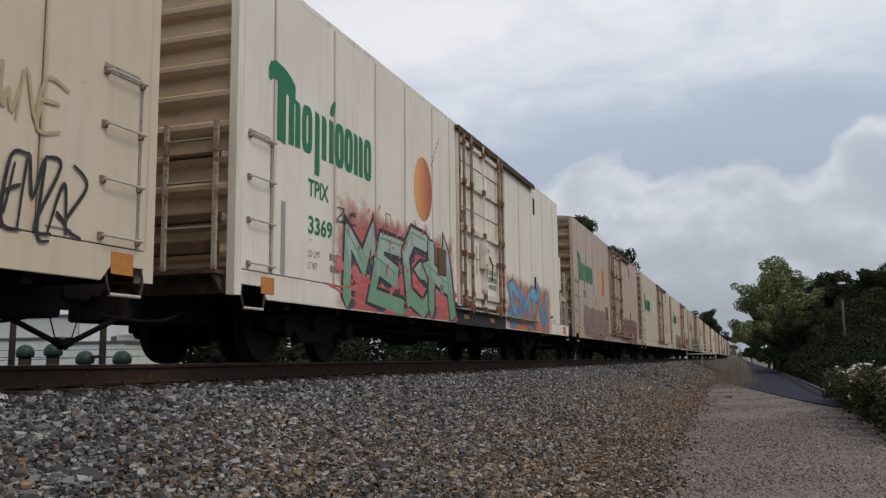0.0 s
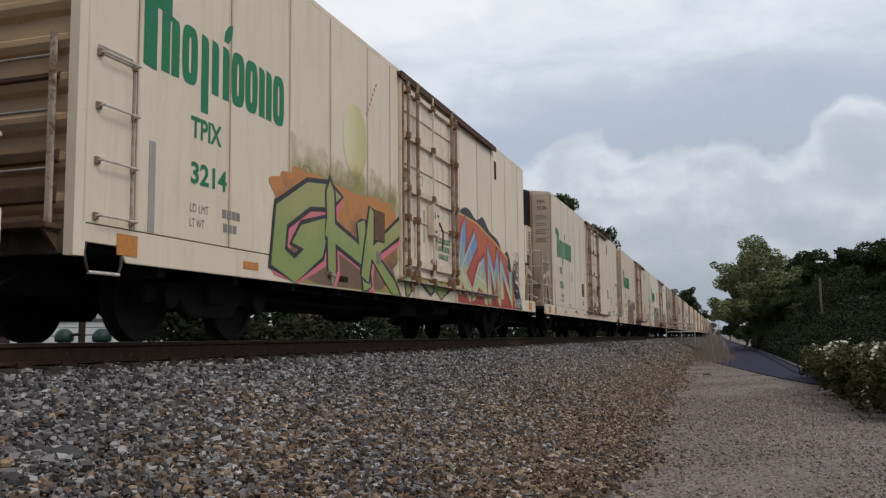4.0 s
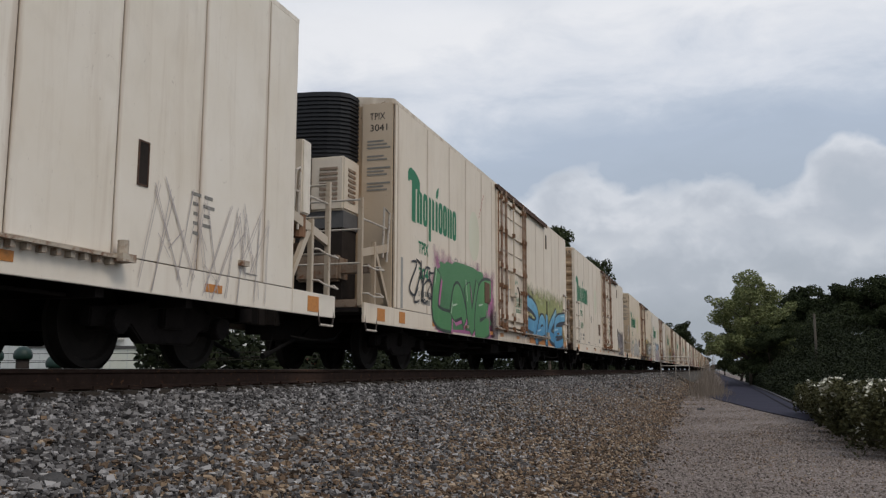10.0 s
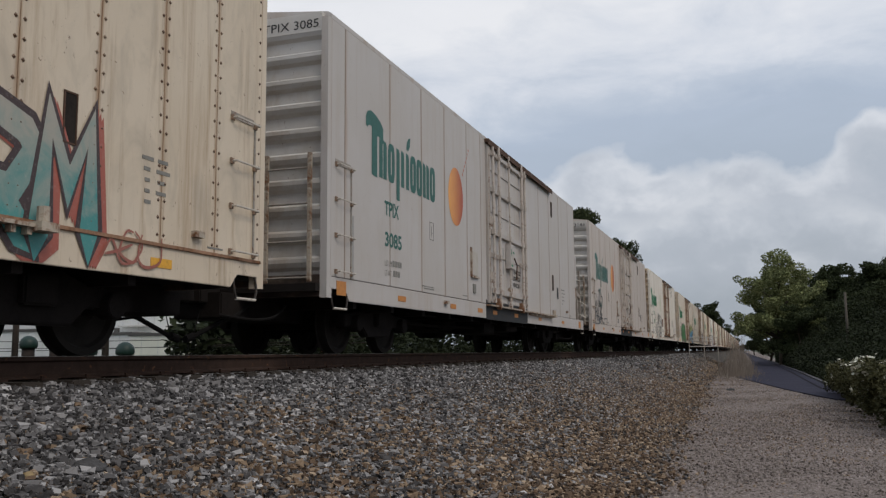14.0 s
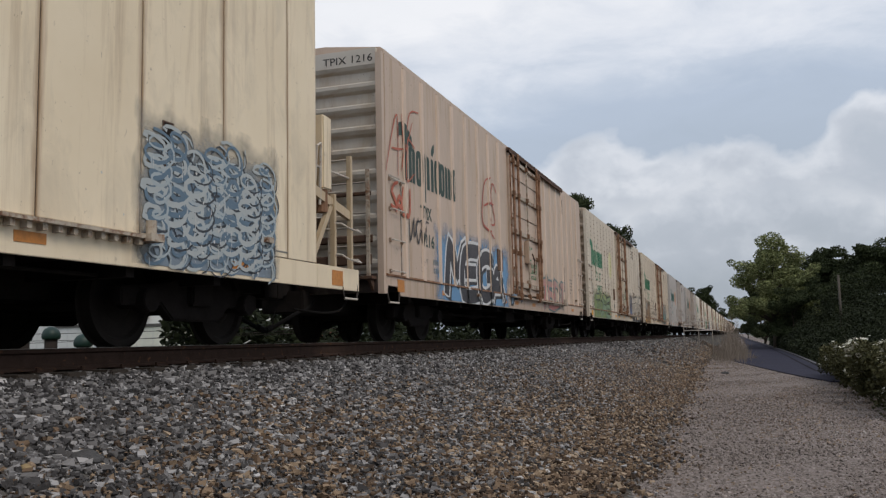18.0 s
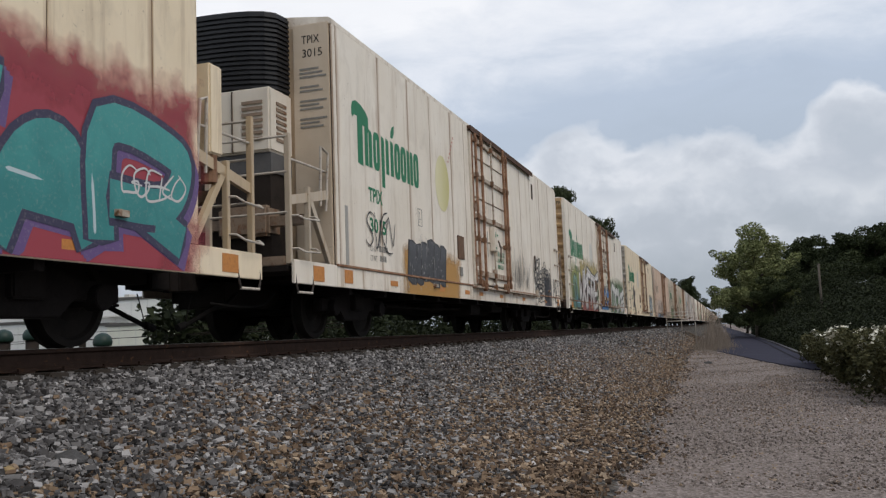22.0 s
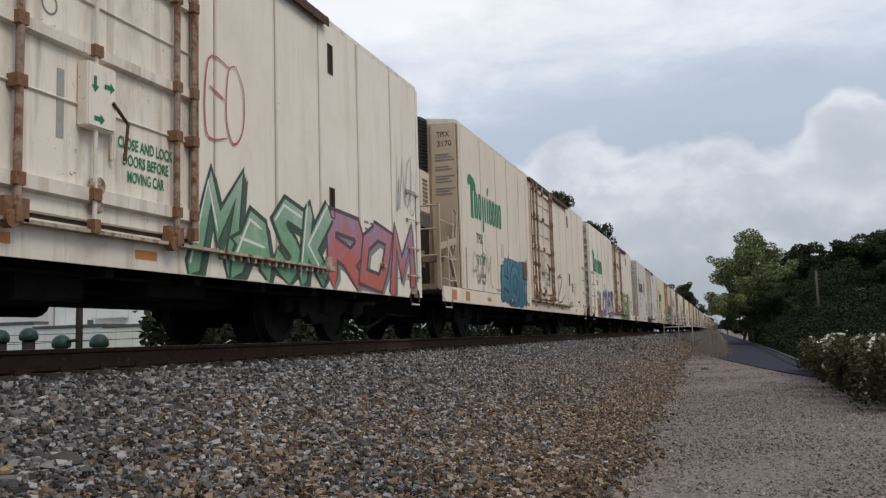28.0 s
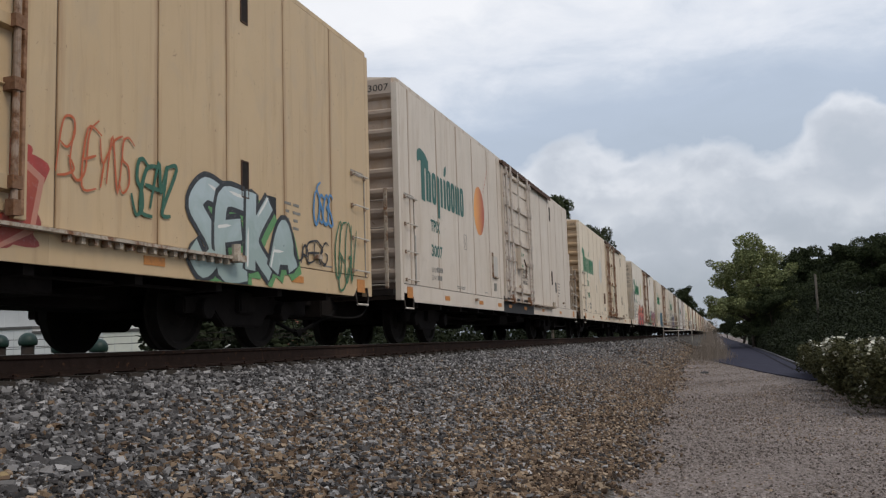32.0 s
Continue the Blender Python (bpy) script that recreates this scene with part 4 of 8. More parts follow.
        if h > 8.5:
            put("crossarm", Mesh().box(-1.1, 1.1, -0.06, 0.06, h - 0.9, h - 0.78).done("crossarm", mat), p)
            put("insulators", Mesh().bar((-0.9, 0, h - 0.78), (-0.9, 0, h - 0.6), 0.04, 8).bar((0.9, 0, h - 0.78), (0.9, 0, h - 0.6), 0.04, 8).done("insulators", GALV), p)
    for i, (za, zb) in enumerate(((1.05, 0.75), (0.75, 0.45), (0.35, 0.62))):
        w = Mesh()
        pts = [(-46 + k * 2.6, 26 + k * 0.55, za + (zb - za) * k / 12 - 0.25 * math.sin(math.pi * k / 12)) for k in range(13)]
        w.path(pts, 0.014, 5)
        tagged(new("overhead_wire", w.done("overhead_wire", BLACK)), "sagging dark cable across the tracks", "wire", "cables")


build_far_side()
# ---- the train ----
# A car's own space: y runs along it from its near end, x = 1.6 is the side that faces the path, z = 0 the rail heads.
SPEED = 14.016
FIT = 0.935  # body length factor of these cars
WIDE, LOW, HIGH, CREASE = 1.6, 0.70, 4.56, 1.0
MESHES = {}


def cached(key, make):
    if key not in MESHES:
        MESHES[key] = make()
    return MESHES[key]


def text_mesh(words, size, mat, bold=0.0, key_extra=""):
    """Lettering, flat, in its own plane (x to the right, y up), from the built-in font."""
    def make():
        cu = bpy.data.curves.new("lettering", "FONT")
        cu.body, cu.size, cu.offset, cu.align_x = words, size, bold, "LEFT"
        cu.resolution_u = 3
        ob = bpy.data.objects.new("lettering", cu)
        scene.collection.objects.link(ob)
        bpy.context.view_layer.update()
        me = bpy.data.meshes.new_from_object(ob.evaluated_get(bpy.context.evaluated_depsgraph_get()))
        bpy.data.objects.remove(ob)
        me.materials.clear()
        me.materials.append(mat)
        return me
    return cached(("text", words, round(size, 3), mat.name, round(bold, 4)), make)


SIDE_ROT = Matrix(((0, 0, 1, 0), (1, 0, 0, 0), (0, 1, 0, 0), (0, 0, 0, 1)))
END_ROT = Matrix(((1, 0, 0, 0), (0, 0, -1, 0), (0, 1, 0, 0), (0, 0, 0, 1)))


def write(car, words, y, z, size, mat, width=None, bold=0.0, name="lettering", label="", x=WIDE + 0.004):
    me = text_mesh(words, size, mat, bold)
    ob = put(name, me, car, label)
    sx = 1.0
    if width:
        sx = width / max(1e-3, max(p.co.x for p in me.vertices))
    ob.matrix_basis = Matrix.Translation((x, y, z)) @ SIDE_ROT @ Matrix.Diagonal((sx, 1, 1, 1))
    return ob


def write_end(car, words, x, z, size, mat, y, width=None):
    me = text_mesh(words, size, mat, 0.0)
    ob = put("end_lettering", me, car)
    sx = width / max(1e-3, max(p.co.x for p in me.vertices)) if width else 1.0
    ob.matrix_basis = Matrix.Translation((x, y, z)) @ END_ROT @ Matrix.Diagonal((sx, 1, 1, 1))
    return ob


def smooth_curve(pts, n=5):
    out = []
    for i in range(len(pts) - 1):
        p0, p1, p2, p3 = (Vector(pts[max(0, min(len(pts) - 1, i + k))]) for k in (-1, 0, 1, 2))
        for j in range(n):
            t = j / n
            out.append(tuple(0.5 * ((2 * p1) + (p2 - p0) * t + (2 * p0 - 5 * p1 + 4 * p2 - p3) * t * t + (3 * p1 - p0 - 3 * p2 + p3) * t ** 3)))
    return out + [tuple(pts[-1])]


# -- running gear --
def wheelset_mesh():
    m = Mesh()
    m.bar((-1.0, 0, 0), (1.0, 0, 0), 0.085, 12)
    me = m.done("axle", WHEEL)
    bm = bmesh.new()
    bm.from_mesh(me)
    for s in (-1, 1):
        prof = [(0.06, 0.075), (0.05, 0.14), (0.012, 0.20), (0.014, 0.36), (0.06, 0.385), (0.062, 0.448), (-0.06, 0.457), (-0.075, 0.485), (-0.09, 0.480), (-0.09, 0.385), (-0.02, 0.36), (-0.018, 0.20), (-0.07, 0.14), (-0.07, 0.075)]
        n, rings = 36, []
        for k in range(n):
            a = 2 * math.pi * k / n
            rings.append([bm.verts.new((s * (0.735 + x), math.cos(a) * r, math.sin(a) * r)) for x, r in prof])
        for k in range(n):
            p, q = rings[k], rings[(k + 1) % n]
            for i in range(len(prof)):
                j = (i + 1) % len(prof)
                bm.faces.new((p[i], p[j], q[j], q[i]))
        # six chalk-dark holes read as the wheel turns
        for k in range(3):
            a = 2 * math.pi * k / 3
            c = Vector((s * 0.752, math.cos(a) * 0.28, math.sin(a) * 0.28))
            vs = [bm.verts.new((c.x, c.y + 0.03 * math.cos(b * 1.047), c.z + 0.03 * math.sin(b * 1.047))) for b in range(6)]
            bm.faces.new(vs)
    bmesh.ops.recalc_face_normals(bm, faces=bm.faces)
    bm.to_mesh(me)
    bm.free()
    return me


def truck_meshes():
    """Parts of a truck, each with the places where it sits."""
    cast = Mesh().prism([(-1.22, 0.40), (-1.22, 0.58), (-0.60, 0.64), (-0.35, 0.72), (0.35, 0.72), (0.60, 0.64), (1.22, 0.58), (1.22, 0.40), (0.62, 0.43), (0.42, 0.26), (-0.42, 0.26), (-0.62, 0.43)], "x", -0.07, 0.07)
    fm = cast.done("side_frame", UNDER, bevel=0.018)
    bol = Mesh().box(-1.15, 1.15, -0.19, 0.19, 0.42, 0.68).done("bolster", UNDER, bevel=0.02)
    coil = Mesh()
    pts = [(0.05 * math.cos(a * 0.7), 0.05 * math.sin(a * 0.7), 0.28 + a * 0.0045) for a in range(40)]
    coil.path(pts, 0.014, 5)
    sm = coil.done("spring", UNDER)
    cm = Mesh().bar((-0.09, 0, 0.457), (0.09, 0, 0.457), 0.125, 14).done("bearing_cap", UNDER, bevel=0.01)
    bm = Mesh().box(-0.8, 0.8, -0.03, 0.03, 0.36, 0.46).done("brake_beam", UNDER)
    return (("side_frame", fm, [(-1.0, 0), (1.0, 0)]), ("bolster", bol, [(0, 0)]), ("spring", sm, [(1.0, -0.2), (1.0, 0.0), (1.0, 0.2)]),
            ("bearing_cap", cm, [(x, y) for x in (-1.08, 1.08) for y in (-0.89, 0.89)]), ("brake_beam", bm, [(0, -0.39), (0, 0.39)]))


WHEEL_ACTIONS = {}


def add_truck(car, y):
    truck = put("truck", cached("truck_core", lambda: Mesh().bar((0, 0, 0.5), (0, 0, 0.76), 0.2, 16).done("centre_plate", UNDER)), car, "dark cast-steel four-wheel truck", at=(0, y, 0))
    for key, me, places in cached("truck_parts", truck_meshes):
        for x, v in places:
            put(key, me, truck, at=(x, v, 0))
    for w in (-0.89, 0.89):
        wheel = put("wheelset", cached("wheelset", wheelset_mesh), truck, "dark steel wheels on an axle", at=(0, w, 0.457))
        WHEEL_ACTIONS.setdefault(w, []).append(wheel)
    return truck


# -- the underframe --
def underframe_meshes(L):
    sill = Mesh().box(-0.36, 0.36, -0.35, L + 0.35, 0.46, 0.80).done("centre_sill", UNDER, bevel=0.02)
    floor = Mesh().box(-1.5, 1.5, 0.05, L - 0.05, 0.80, 0.90)
    k = 1.3
    while k < L - 0.8:
        floor.box(-1.5, 1.5, k - 0.06, k + 0.06, 0.62, 0.80)
        k += 1.45
    fm = floor.done("floor_frame", UNDER)
    parts = [("floor_frame", fm), ("centre_sill", sill)]
    for a, b, r in (((0.55, 7.2, 0.64), (0.55, 8.6, 0.64), 0.16), ((-0.7, 10.3, 0.58), (-0.7, 11.6, 0.58), 0.22)):
        parts.append(("air_reservoir", Mesh().bar(a, b, r, 16).done("air_reservoir", UNDER, True)))
    parts.append(("equipment_box", Mesh().box(0.45, 1.15, 9.2, 10.1, 0.42, 0.76).done("equipment_box", UNDER, bevel=0.02)))
    parts.append(("battery_box", Mesh().box(0.6, 1.2, 11.0, 12.1, 0.50, 0.78).done("battery_box", UNDER, bevel=0.02)))
    for pts, r in (([(0.8, 4.6, 0.55), (0.8, 7.2, 0.52), (0.9, 9.2, 0.55)], 0.025), ([(1.25, 4.0, 0.66), (1.25, 14.2, 0.64)], 0.018), ([(0.7, 10.1, 0.56), (0.72, 13.4, 0.55)], 0.022)):
        parts.append(("brake_rod", Mesh().path(pts, r).done("brake_rod", UNDER)))
    return parts


def coupler_mesh():
    m = Mesh()
    m.box(-0.09, 0.09, -0.55, 0.3, 0.72, 0.90)
    m.prism([(-0.17, -0.86), (-0.02, -0.90), (0.02, -0.74), (0.17, -0.70), (0.16, -0.50), (-0.15, -0.50)], "z", 0.66, 0.95)
    return m.done("coupler", UNDER, bevel=0.015)


def hose_mesh():
    m = Mesh()
    m.path(smooth_curve([(0.34, 0.15, 0.66), (0.36, -0.12, 0.52), (0.30, -0.30, 0.46), (0.16, -0.48, 0.34), (0.02, -0.66, 0.22)], 4), 0.032, 8)
    m.bar((0.02, -0.62, 0.24), (0.0, -0.76, 0.20), 0.05, 8)
    m.path(smooth_curve([(0.85, 0.3, 0.64), (0.9, -0.1, 0.48), (0.75, -0.4, 0.44), (0.4, -0.62, 0.50)], 4), 0.018, 6)
    m.path([(0.02, -0.62, 0.24), (0.05, -0.50, 0.62)], 0.008, 5)
    return m.done("air_hose", RUBBER)


# -- the body --
GROOVES_LEFT = (0.72, 2.4, 3.85, 5.1, 6.5, 7.5)
GROOVES_RIGHT = (11.62, 13.05, 14.35, 15.75, 17.2)
DOOR = (7.9, 11.25)


def side_panel(y0, y1, wear):
    """One sheet of side cladding, turned in at its edges."""
    g = 0.009

    def make():
        m = Mesh()
        m.box(WIDE - 0.03, WIDE, y0 + g, y1 - g, CREASE + 0.006, HIGH - 0.10)
        return m.done("side_panel", SHEETS[wear], bevel=0.004)
    return cached(("panel", y0, y1, wear), make)


def corrugated_end(y, L_end, face):
    """A pressed-steel end wall: ten deep rounded ribs across it. face -1 looks to the near end."""
    m = Mesh()
    prof = []
    z = 1.02
    for i in range(10):
        prof += [(0.0, z), (0.0, z + 0.06), (0.055, z + 0.10), (0.085, z + 0.16), (0.085, z + 0.21), (0.045, z + 0.235), (0.0, z + 0.25)]
        z += 0.345
    prof.append((0.0, 4.50))
    n = len(prof)
    verts = [(x, y + face * d, h) for x in (-1.52, 1.53) for d, h in prof]
    m.add(verts, [(i, i + 1, n + i + 1, n + i) for i in range(n - 1)])
    return m


def roof_mesh(y0, y1):
    m = Mesh()
    m.prism([(-WIDE, HIGH - 0.10), (WIDE, HIGH - 0.10), (WIDE, HIGH - 0.035), (WIDE - 0.05, HIGH), (0.6, HIGH + 0.12), (-0.6, HIGH + 0.12), (-WIDE + 0.05, HIGH), (-WIDE, HIGH - 0.035)], "y", y0, y1)
    k = y0 + 0.6
    while k < y1 - 0.3:
        m.prism([(WIDE - 0.06, HIGH + 0.005), (0.6, HIGH + 0.125), (0.0, HIGH + 0.125), (0.0, HIGH + 0.15), (0.6, HIGH + 0.15), (WIDE - 0.07, HIGH + 0.025)], "y", k, k + 0.05)
        k += 1.1
    return m.done("roof", PAINT_WORN)


def ladder_rungs(car, y0, y1, color):
    """Grab irons at the corner of the side; grey strips paint the shade of their shallow niche."""
    niche = Mesh()
    niche.box(WIDE + 0.002, WIDE + 0.010, y1 - 0.035, y1 + 0.0, 1.0, 2.55)
    niche.box(WIDE + 0.002, WIDE + 0.008, y0, y1 - 0.05, 2.50, 2.57)
    put("ladder_niche", cached(("niche", y0, y1), lambda: niche.done("ladder_niche", DULL_LIGHT)), car, "grey strips for the shade along the ladder niche")

    def make():
        m = Mesh()
        m.path([(WIDE, y0 + 0.02, 0), (WIDE + 0.075, y0 + 0.02, 0.0), (WIDE + 0.075, y1 - 0.02, 0.0), (WIDE, y1 - 0.02, 0)], 0.012, 8)
        return m.done("grab_iron", STEP_PALE)
    for z in (1.07, 1.55, 2.03, 2.50):
        g = put("grab_iron", cached(("rung", y0, y1), make), car, at=(0, 0, z))
        for y in (y0 + 0.02, y1 - 0.02):
            put("bracket", cached("rung_bracket", lambda: Mesh().box(WIDE, WIDE + 0.025, -0.03, 0.03, -0.03, 0.03).done("bracket", RUSTY_PAINT)), g, at=(0, y, 0))


def sill_step(car, y):
    def make():
        m = Mesh()
        m.path([(WIDE - 0.02, -0.20, 0.90), (WIDE - 0.01, -0.25, 0.76), (WIDE + 0.0, -0.24, 0.67), (WIDE + 0.0, -0.20, 0.585), (WIDE + 0.0, 0.20, 0.585), (WIDE + 0.0, 0.24, 0.67), (WIDE - 0.01, 0.25, 0.76), (WIDE - 0.02, 0.20, 0.90)], 0.014, 8)
        return m.done("sill_step", DULL)
    st = put("sill_step", cached("sill_step", make), car, "bent steel stirrup step", at=(0, y, 0))
    put("tread_bar", cached("tread_bar", lambda: Mesh().bar((WIDE + 0.004, -0.21, 0.588), (WIDE + 0.004, 0.21, 0.588), 0.016, 8).done("tread_bar", STEP_PALE)), st, "pale worn tread bar")


def end_ladder(car, y, color):
    """Ladder with two stiles on the end wall, near the path-side corner."""
    def stile():
        return Mesh().box(-0.03, 0.03, -0.09, -0.05, 0.92, 2.62).done("ladder_stile", RUSTY_PAINT, bevel=0.006)

    def rung():
        return Mesh().bar((0.72, -0.075, 0), (1.36, -0.075, 0), 0.014, 8).done("ladder_rung", DULL_LIGHT)
    for x in (0.72, 1.36):
        put("ladder_stile", cached("stile", stile), car, at=(x, y, 0))
    for z in (0.98, 1.45, 1.95, 2.42):
        put("ladder_rung", cached("end_rung", rung), car, at=(0, y, z))


def end_gear(car, y):
    """Brake gear and crossover platform on a plain end wall."""
    def shelf():
        return Mesh().box(0.1, 1.48, y - 0.30, y - 0.08, 0.93, 0.98).done("end_platform", TRACK_BROWN, bevel=0.008)
    put("end_platform", cached(("shelf", y), shelf), car, "dark rusty end platform")
    for z, x0, x1, dz in ((1.16, 0.35, 1.40, 0.16), (1.50, 0.50, 1.42, 0.12), (2.22, 0.70, 1.40, 0.07)):
        put("brake_channel", cached(("channel", y, z), lambda: Mesh().prism([(y - 0.08, z), (y - 0.115, z + 0.02), (y - 0.115, z + dz - 0.02), (y - 0.08, z + dz)], "x", x0, x1).done("brake_channel", TRACK_BROWN)), car, "rust-brown brake channel")
    for x in (0.2, 1.4):
        put("platform_bracket", cached(("stay", y, x), lambda: Mesh().prism([(y - 0.08, 0.74), (y - 0.28, 0.93), (y - 0.08, 0.93)], "x", x, x + 0.04).done("platform_bracket", TRACK_BROWN)), car)


def reflector(car, y, w, h, z, mat, tall=False):
    def make():
        return Mesh().box(WIDE + 0.001, WIDE + 0.006, -w / 2, w / 2, -h / 2, h / 2).done("reflector", mat)
    put("reflector", cached(("refl", w, h, mat.name), make), car, at=(0, y, z))


def vent_slit(car, y, z):
    # Flat plate on the side; black paints the dark of the slit's recess.
    def make():
        m = Mesh()
        m.box(WIDE + 0.001, WIDE + 0.006, -0.07, 0.07, -0.20, 0.20)
        return m.done("vent_slit", BLACK)
    def rim():
        m = Mesh()
        for p in ((-0.085, -0.07, -0.215, 0.215), (0.07, 0.085, -0.215, 0.215)):
            m.box(WIDE, WIDE + 0.012, *p)
        m.box(WIDE, WIDE + 0.012, -0.085, 0.085, 0.2, 0.215).box(WIDE, WIDE + 0.012, -0.085, 0.085, -0.215, -0.2)
        return m.done("slit_rim", TRACK_BROWN)
    st = put("vent_slit", cached("slit", make), car, "black plate for the shade in a vent slit", at=(0, y, z))
    put("slit_rim", cached("slit_rim", rim), st, "thin rusty rim")


def plug_door(car, color, rusty, text_mat, detail=True):
    """The wide sliding plug door, with its locking bars, cross rails and latch box."""
    d0, d1 = DOOR
    fresh = text_mat is INK

    def leaf():
        m = Mesh().box(WIDE - 0.02, WIDE + 0.028, d0 + 0.16, d1 - 0.16, 1.06, 4.28)
        return m.done("door_leaf", PAINT_WORN, bevel=0.012)
    door = put("door", cached("door_leaf", leaf), car, "wide sliding door with locking bars and cross rails", color)
    bar_mat = RUSTY_PAINT if rusty else cached("bar_paint", lambda: make_paint("door_bar_paint", 0.95))

    def jambs():
        m = Mesh()
        m.box(WIDE - 0.01, WIDE + 0.05, 0, 0.14, 1.02, 4.36)
        return m.done("door_jamb", RUST_SILL if rusty else PAINT_WORN, bevel=0.006)
    for y in (d0, d1 - 0.14):
        put("door_jamb", cached(("door_jamb", rusty), jambs), door, color=tuple(c * 0.9 for c in color), at=(0, y, 0))
        put("jamb_edge", cached(("jamb_edge", fresh), lambda: Mesh().box(WIDE + 0.046, WIDE + 0.075, 0.045, 0.085, 1.05, 4.31).done("jamb_edge", BAR_SPOTTED if fresh else RUST_RED, bevel=0.004)), door, "rusty edge of the door frame", at=(0, y, 0))

    def cross(h, t):
        def make():
            m = Mesh()
            m.prism([(WIDE + 0.02, -h / 2), (WIDE + 0.02 + t, -h / 2 + 0.02), (WIDE + 0.02 + t, h / 2 - 0.02), (WIDE + 0.02, h / 2)], "y", d0 + 0.14, d1 - 0.14)
            return m.done("cross_rail", bar_mat)
        return cached(("cross", h, t, rusty), make)
    for z, h, t in ((4.22, 0.12, 0.06), (3.85, 0.045, 0.03), (3.42, 0.12, 0.06), (2.95, 0.045, 0.03), (2.52, 0.13, 0.07), (2.03, 0.045, 0.03), (1.28, 0.15, 0.07)):
        put("cross_rail", cross(h, t), door, color=tuple(c * 0.92 for c in color), at=(0, 0, z))

    def lock(z0, z1, r):
        def make():
            m = Mesh().bar((WIDE + 0.105, 0, z0), (WIDE + 0.105, 0, z1), r, 10)
            for z in (1.28, 2.03, 2.52, 3.42, 4.20):
                if z0 < z < z1:
                    m.box(WIDE + 0.03, WIDE + 0.14, -0.055, 0.055, z - 0.05, z + 0.05)
            m.box(WIDE + 0.06, WIDE + 0.14, -0.04, 0.04, z0 - 0.03, z0 + 0.09)
            me = m.done("locking_bar", BAR_SPOTTED if fresh else bar_mat if r <= 0.02 else RUST_RED if rusty else RUST_BAR)
            me.materials.append(BAR_SPOTTED if fresh else RUSTED)
            for p in me.polygons[12:]:
                p.material_index = 1
            return me
        return cached(("lock", z0, z1, r, rusty, fresh), make)
    for y, z0, z1, r in ((d0 + 0.22, 1.06, 4.34, 0.030), (d0 + 0.72, 0.98, 4.44, 0.033), (d0 + 1.62, 0.98, 4.40, 0.02), (d1 - 0.50, 0.98, 4.44, 0.033), (d1 - 0.20, 1.06, 4.34, 0.028)):
        put("locking_bar", lock(z0, z1, r), door, "painted vertical locking bar with rust spots" if fresh else "rust-brown vertical locking bar", tuple(c * 0.85 for c in color), at=(0, y, 0))

    def latch():
        m = Mesh().box(WIDE + 0.03, WIDE + 0.15, d0 + 1.46, d0 + 1.84, 1.84, 2.40)
        m.box(WIDE + 0.05, WIDE + 0.10, d0 + 1.87, d0 + 1.915, 1.62, 2.15)
        return m.done("latch_box", PAINT_WORN, bevel=0.015)
    put("latch_box", cached("latch", latch), door, "latch box with operating handle", color)

    put("latch_handle", cached("handle", lambda: Mesh().path([(WIDE + 0.16, d0 + 1.78, 2.1), (WIDE + 0.17, d0 + 1.98, 1.95), (WIDE + 0.16, d0 + 1.95, 1.62)], 0.016, 8).done("latch_handle", TRACK_BROWN)), door, "dark latch handle")
    for z, rad in ((1.36, 0.075), (1.18, 0.055)):
        put("latch_gear", cached(("gear", rad), lambda: Mesh().bar((WIDE + 0.05, d0 + 1.67, 0), (WIDE + 0.12, d0 + 1.67, 0), rad, 12).done("latch_gear", RUSTY_PAINT)), door, at=(0, 0, z))

    def roller():
        m = Mesh().bar((WIDE + 0.05, 0, 0.97), (WIDE + 0.13, 0, 0.97), 0.07, 14)
        m.box(WIDE + 0.02, WIDE + 0.1, -0.06, 0.2, 0.96, 1.14)
        return m.done("door_roller", RUSTED)
    for y in (d0 + 0.66, d1 - 0.56):
        put("door_roller", cached("roller", roller), door, "rusty door roller", at=(0, y, 0))
    if detail:
        ring = Mesh()
        n = 20
        for r0, r1 in ((0.075, 0.095),):
            ring.add([(WIDE + 0.031, d0 + 1.12 + r * math.cos(2 * math.pi * k / n), 2.78 + r * math.sin(2 * math.pi * k / n)) for r in (r0, r1) for k in range(n)], [(k, (k + 1) % n, n + (k + 1) % n, n + k) for k in range(n)])
        put("warning_sign", cached("warning_sign", lambda: ring.done("warning_sign", INK_FADED)), door, "small round warning stencil")
        put("paint_patch", cached("paint_patch", lambda: Mesh().box(WIDE + 0.028, WIDE + 0.031, d0 + 1.22, d0 + 1.31, 1.70, 2.28).done("paint_patch", GREY_STRIP)), door)
        for k, (y, z) in enumerate(((d0 + 1.55, 2.22), (d0 + 1.73, 2.22), (d0 + 1.60, 1.92))):
            m = Mesh().add([(WIDE + 0.1535, -0.02, -0.06), (WIDE + 0.1535, 0.02, -0.06), (WIDE + 0.1535, 0.02, 0.02), (WIDE + 0.1535, 0.05, 0.02), (WIDE + 0.1535, 0.0, 0.08), (WIDE + 0.1535, -0.05, 0.02), (WIDE + 0.1535, -0.02, 0.02)], [(0, 1, 2, 6), (3, 4, 5)])
            ob = put("arrow_stencil", cached("arrow", lambda: m.done("arrow_stencil", text_mat)), door)
            ob.matrix_basis = pose(0, y, z, (180, -90, -90)[k], 0, 0)
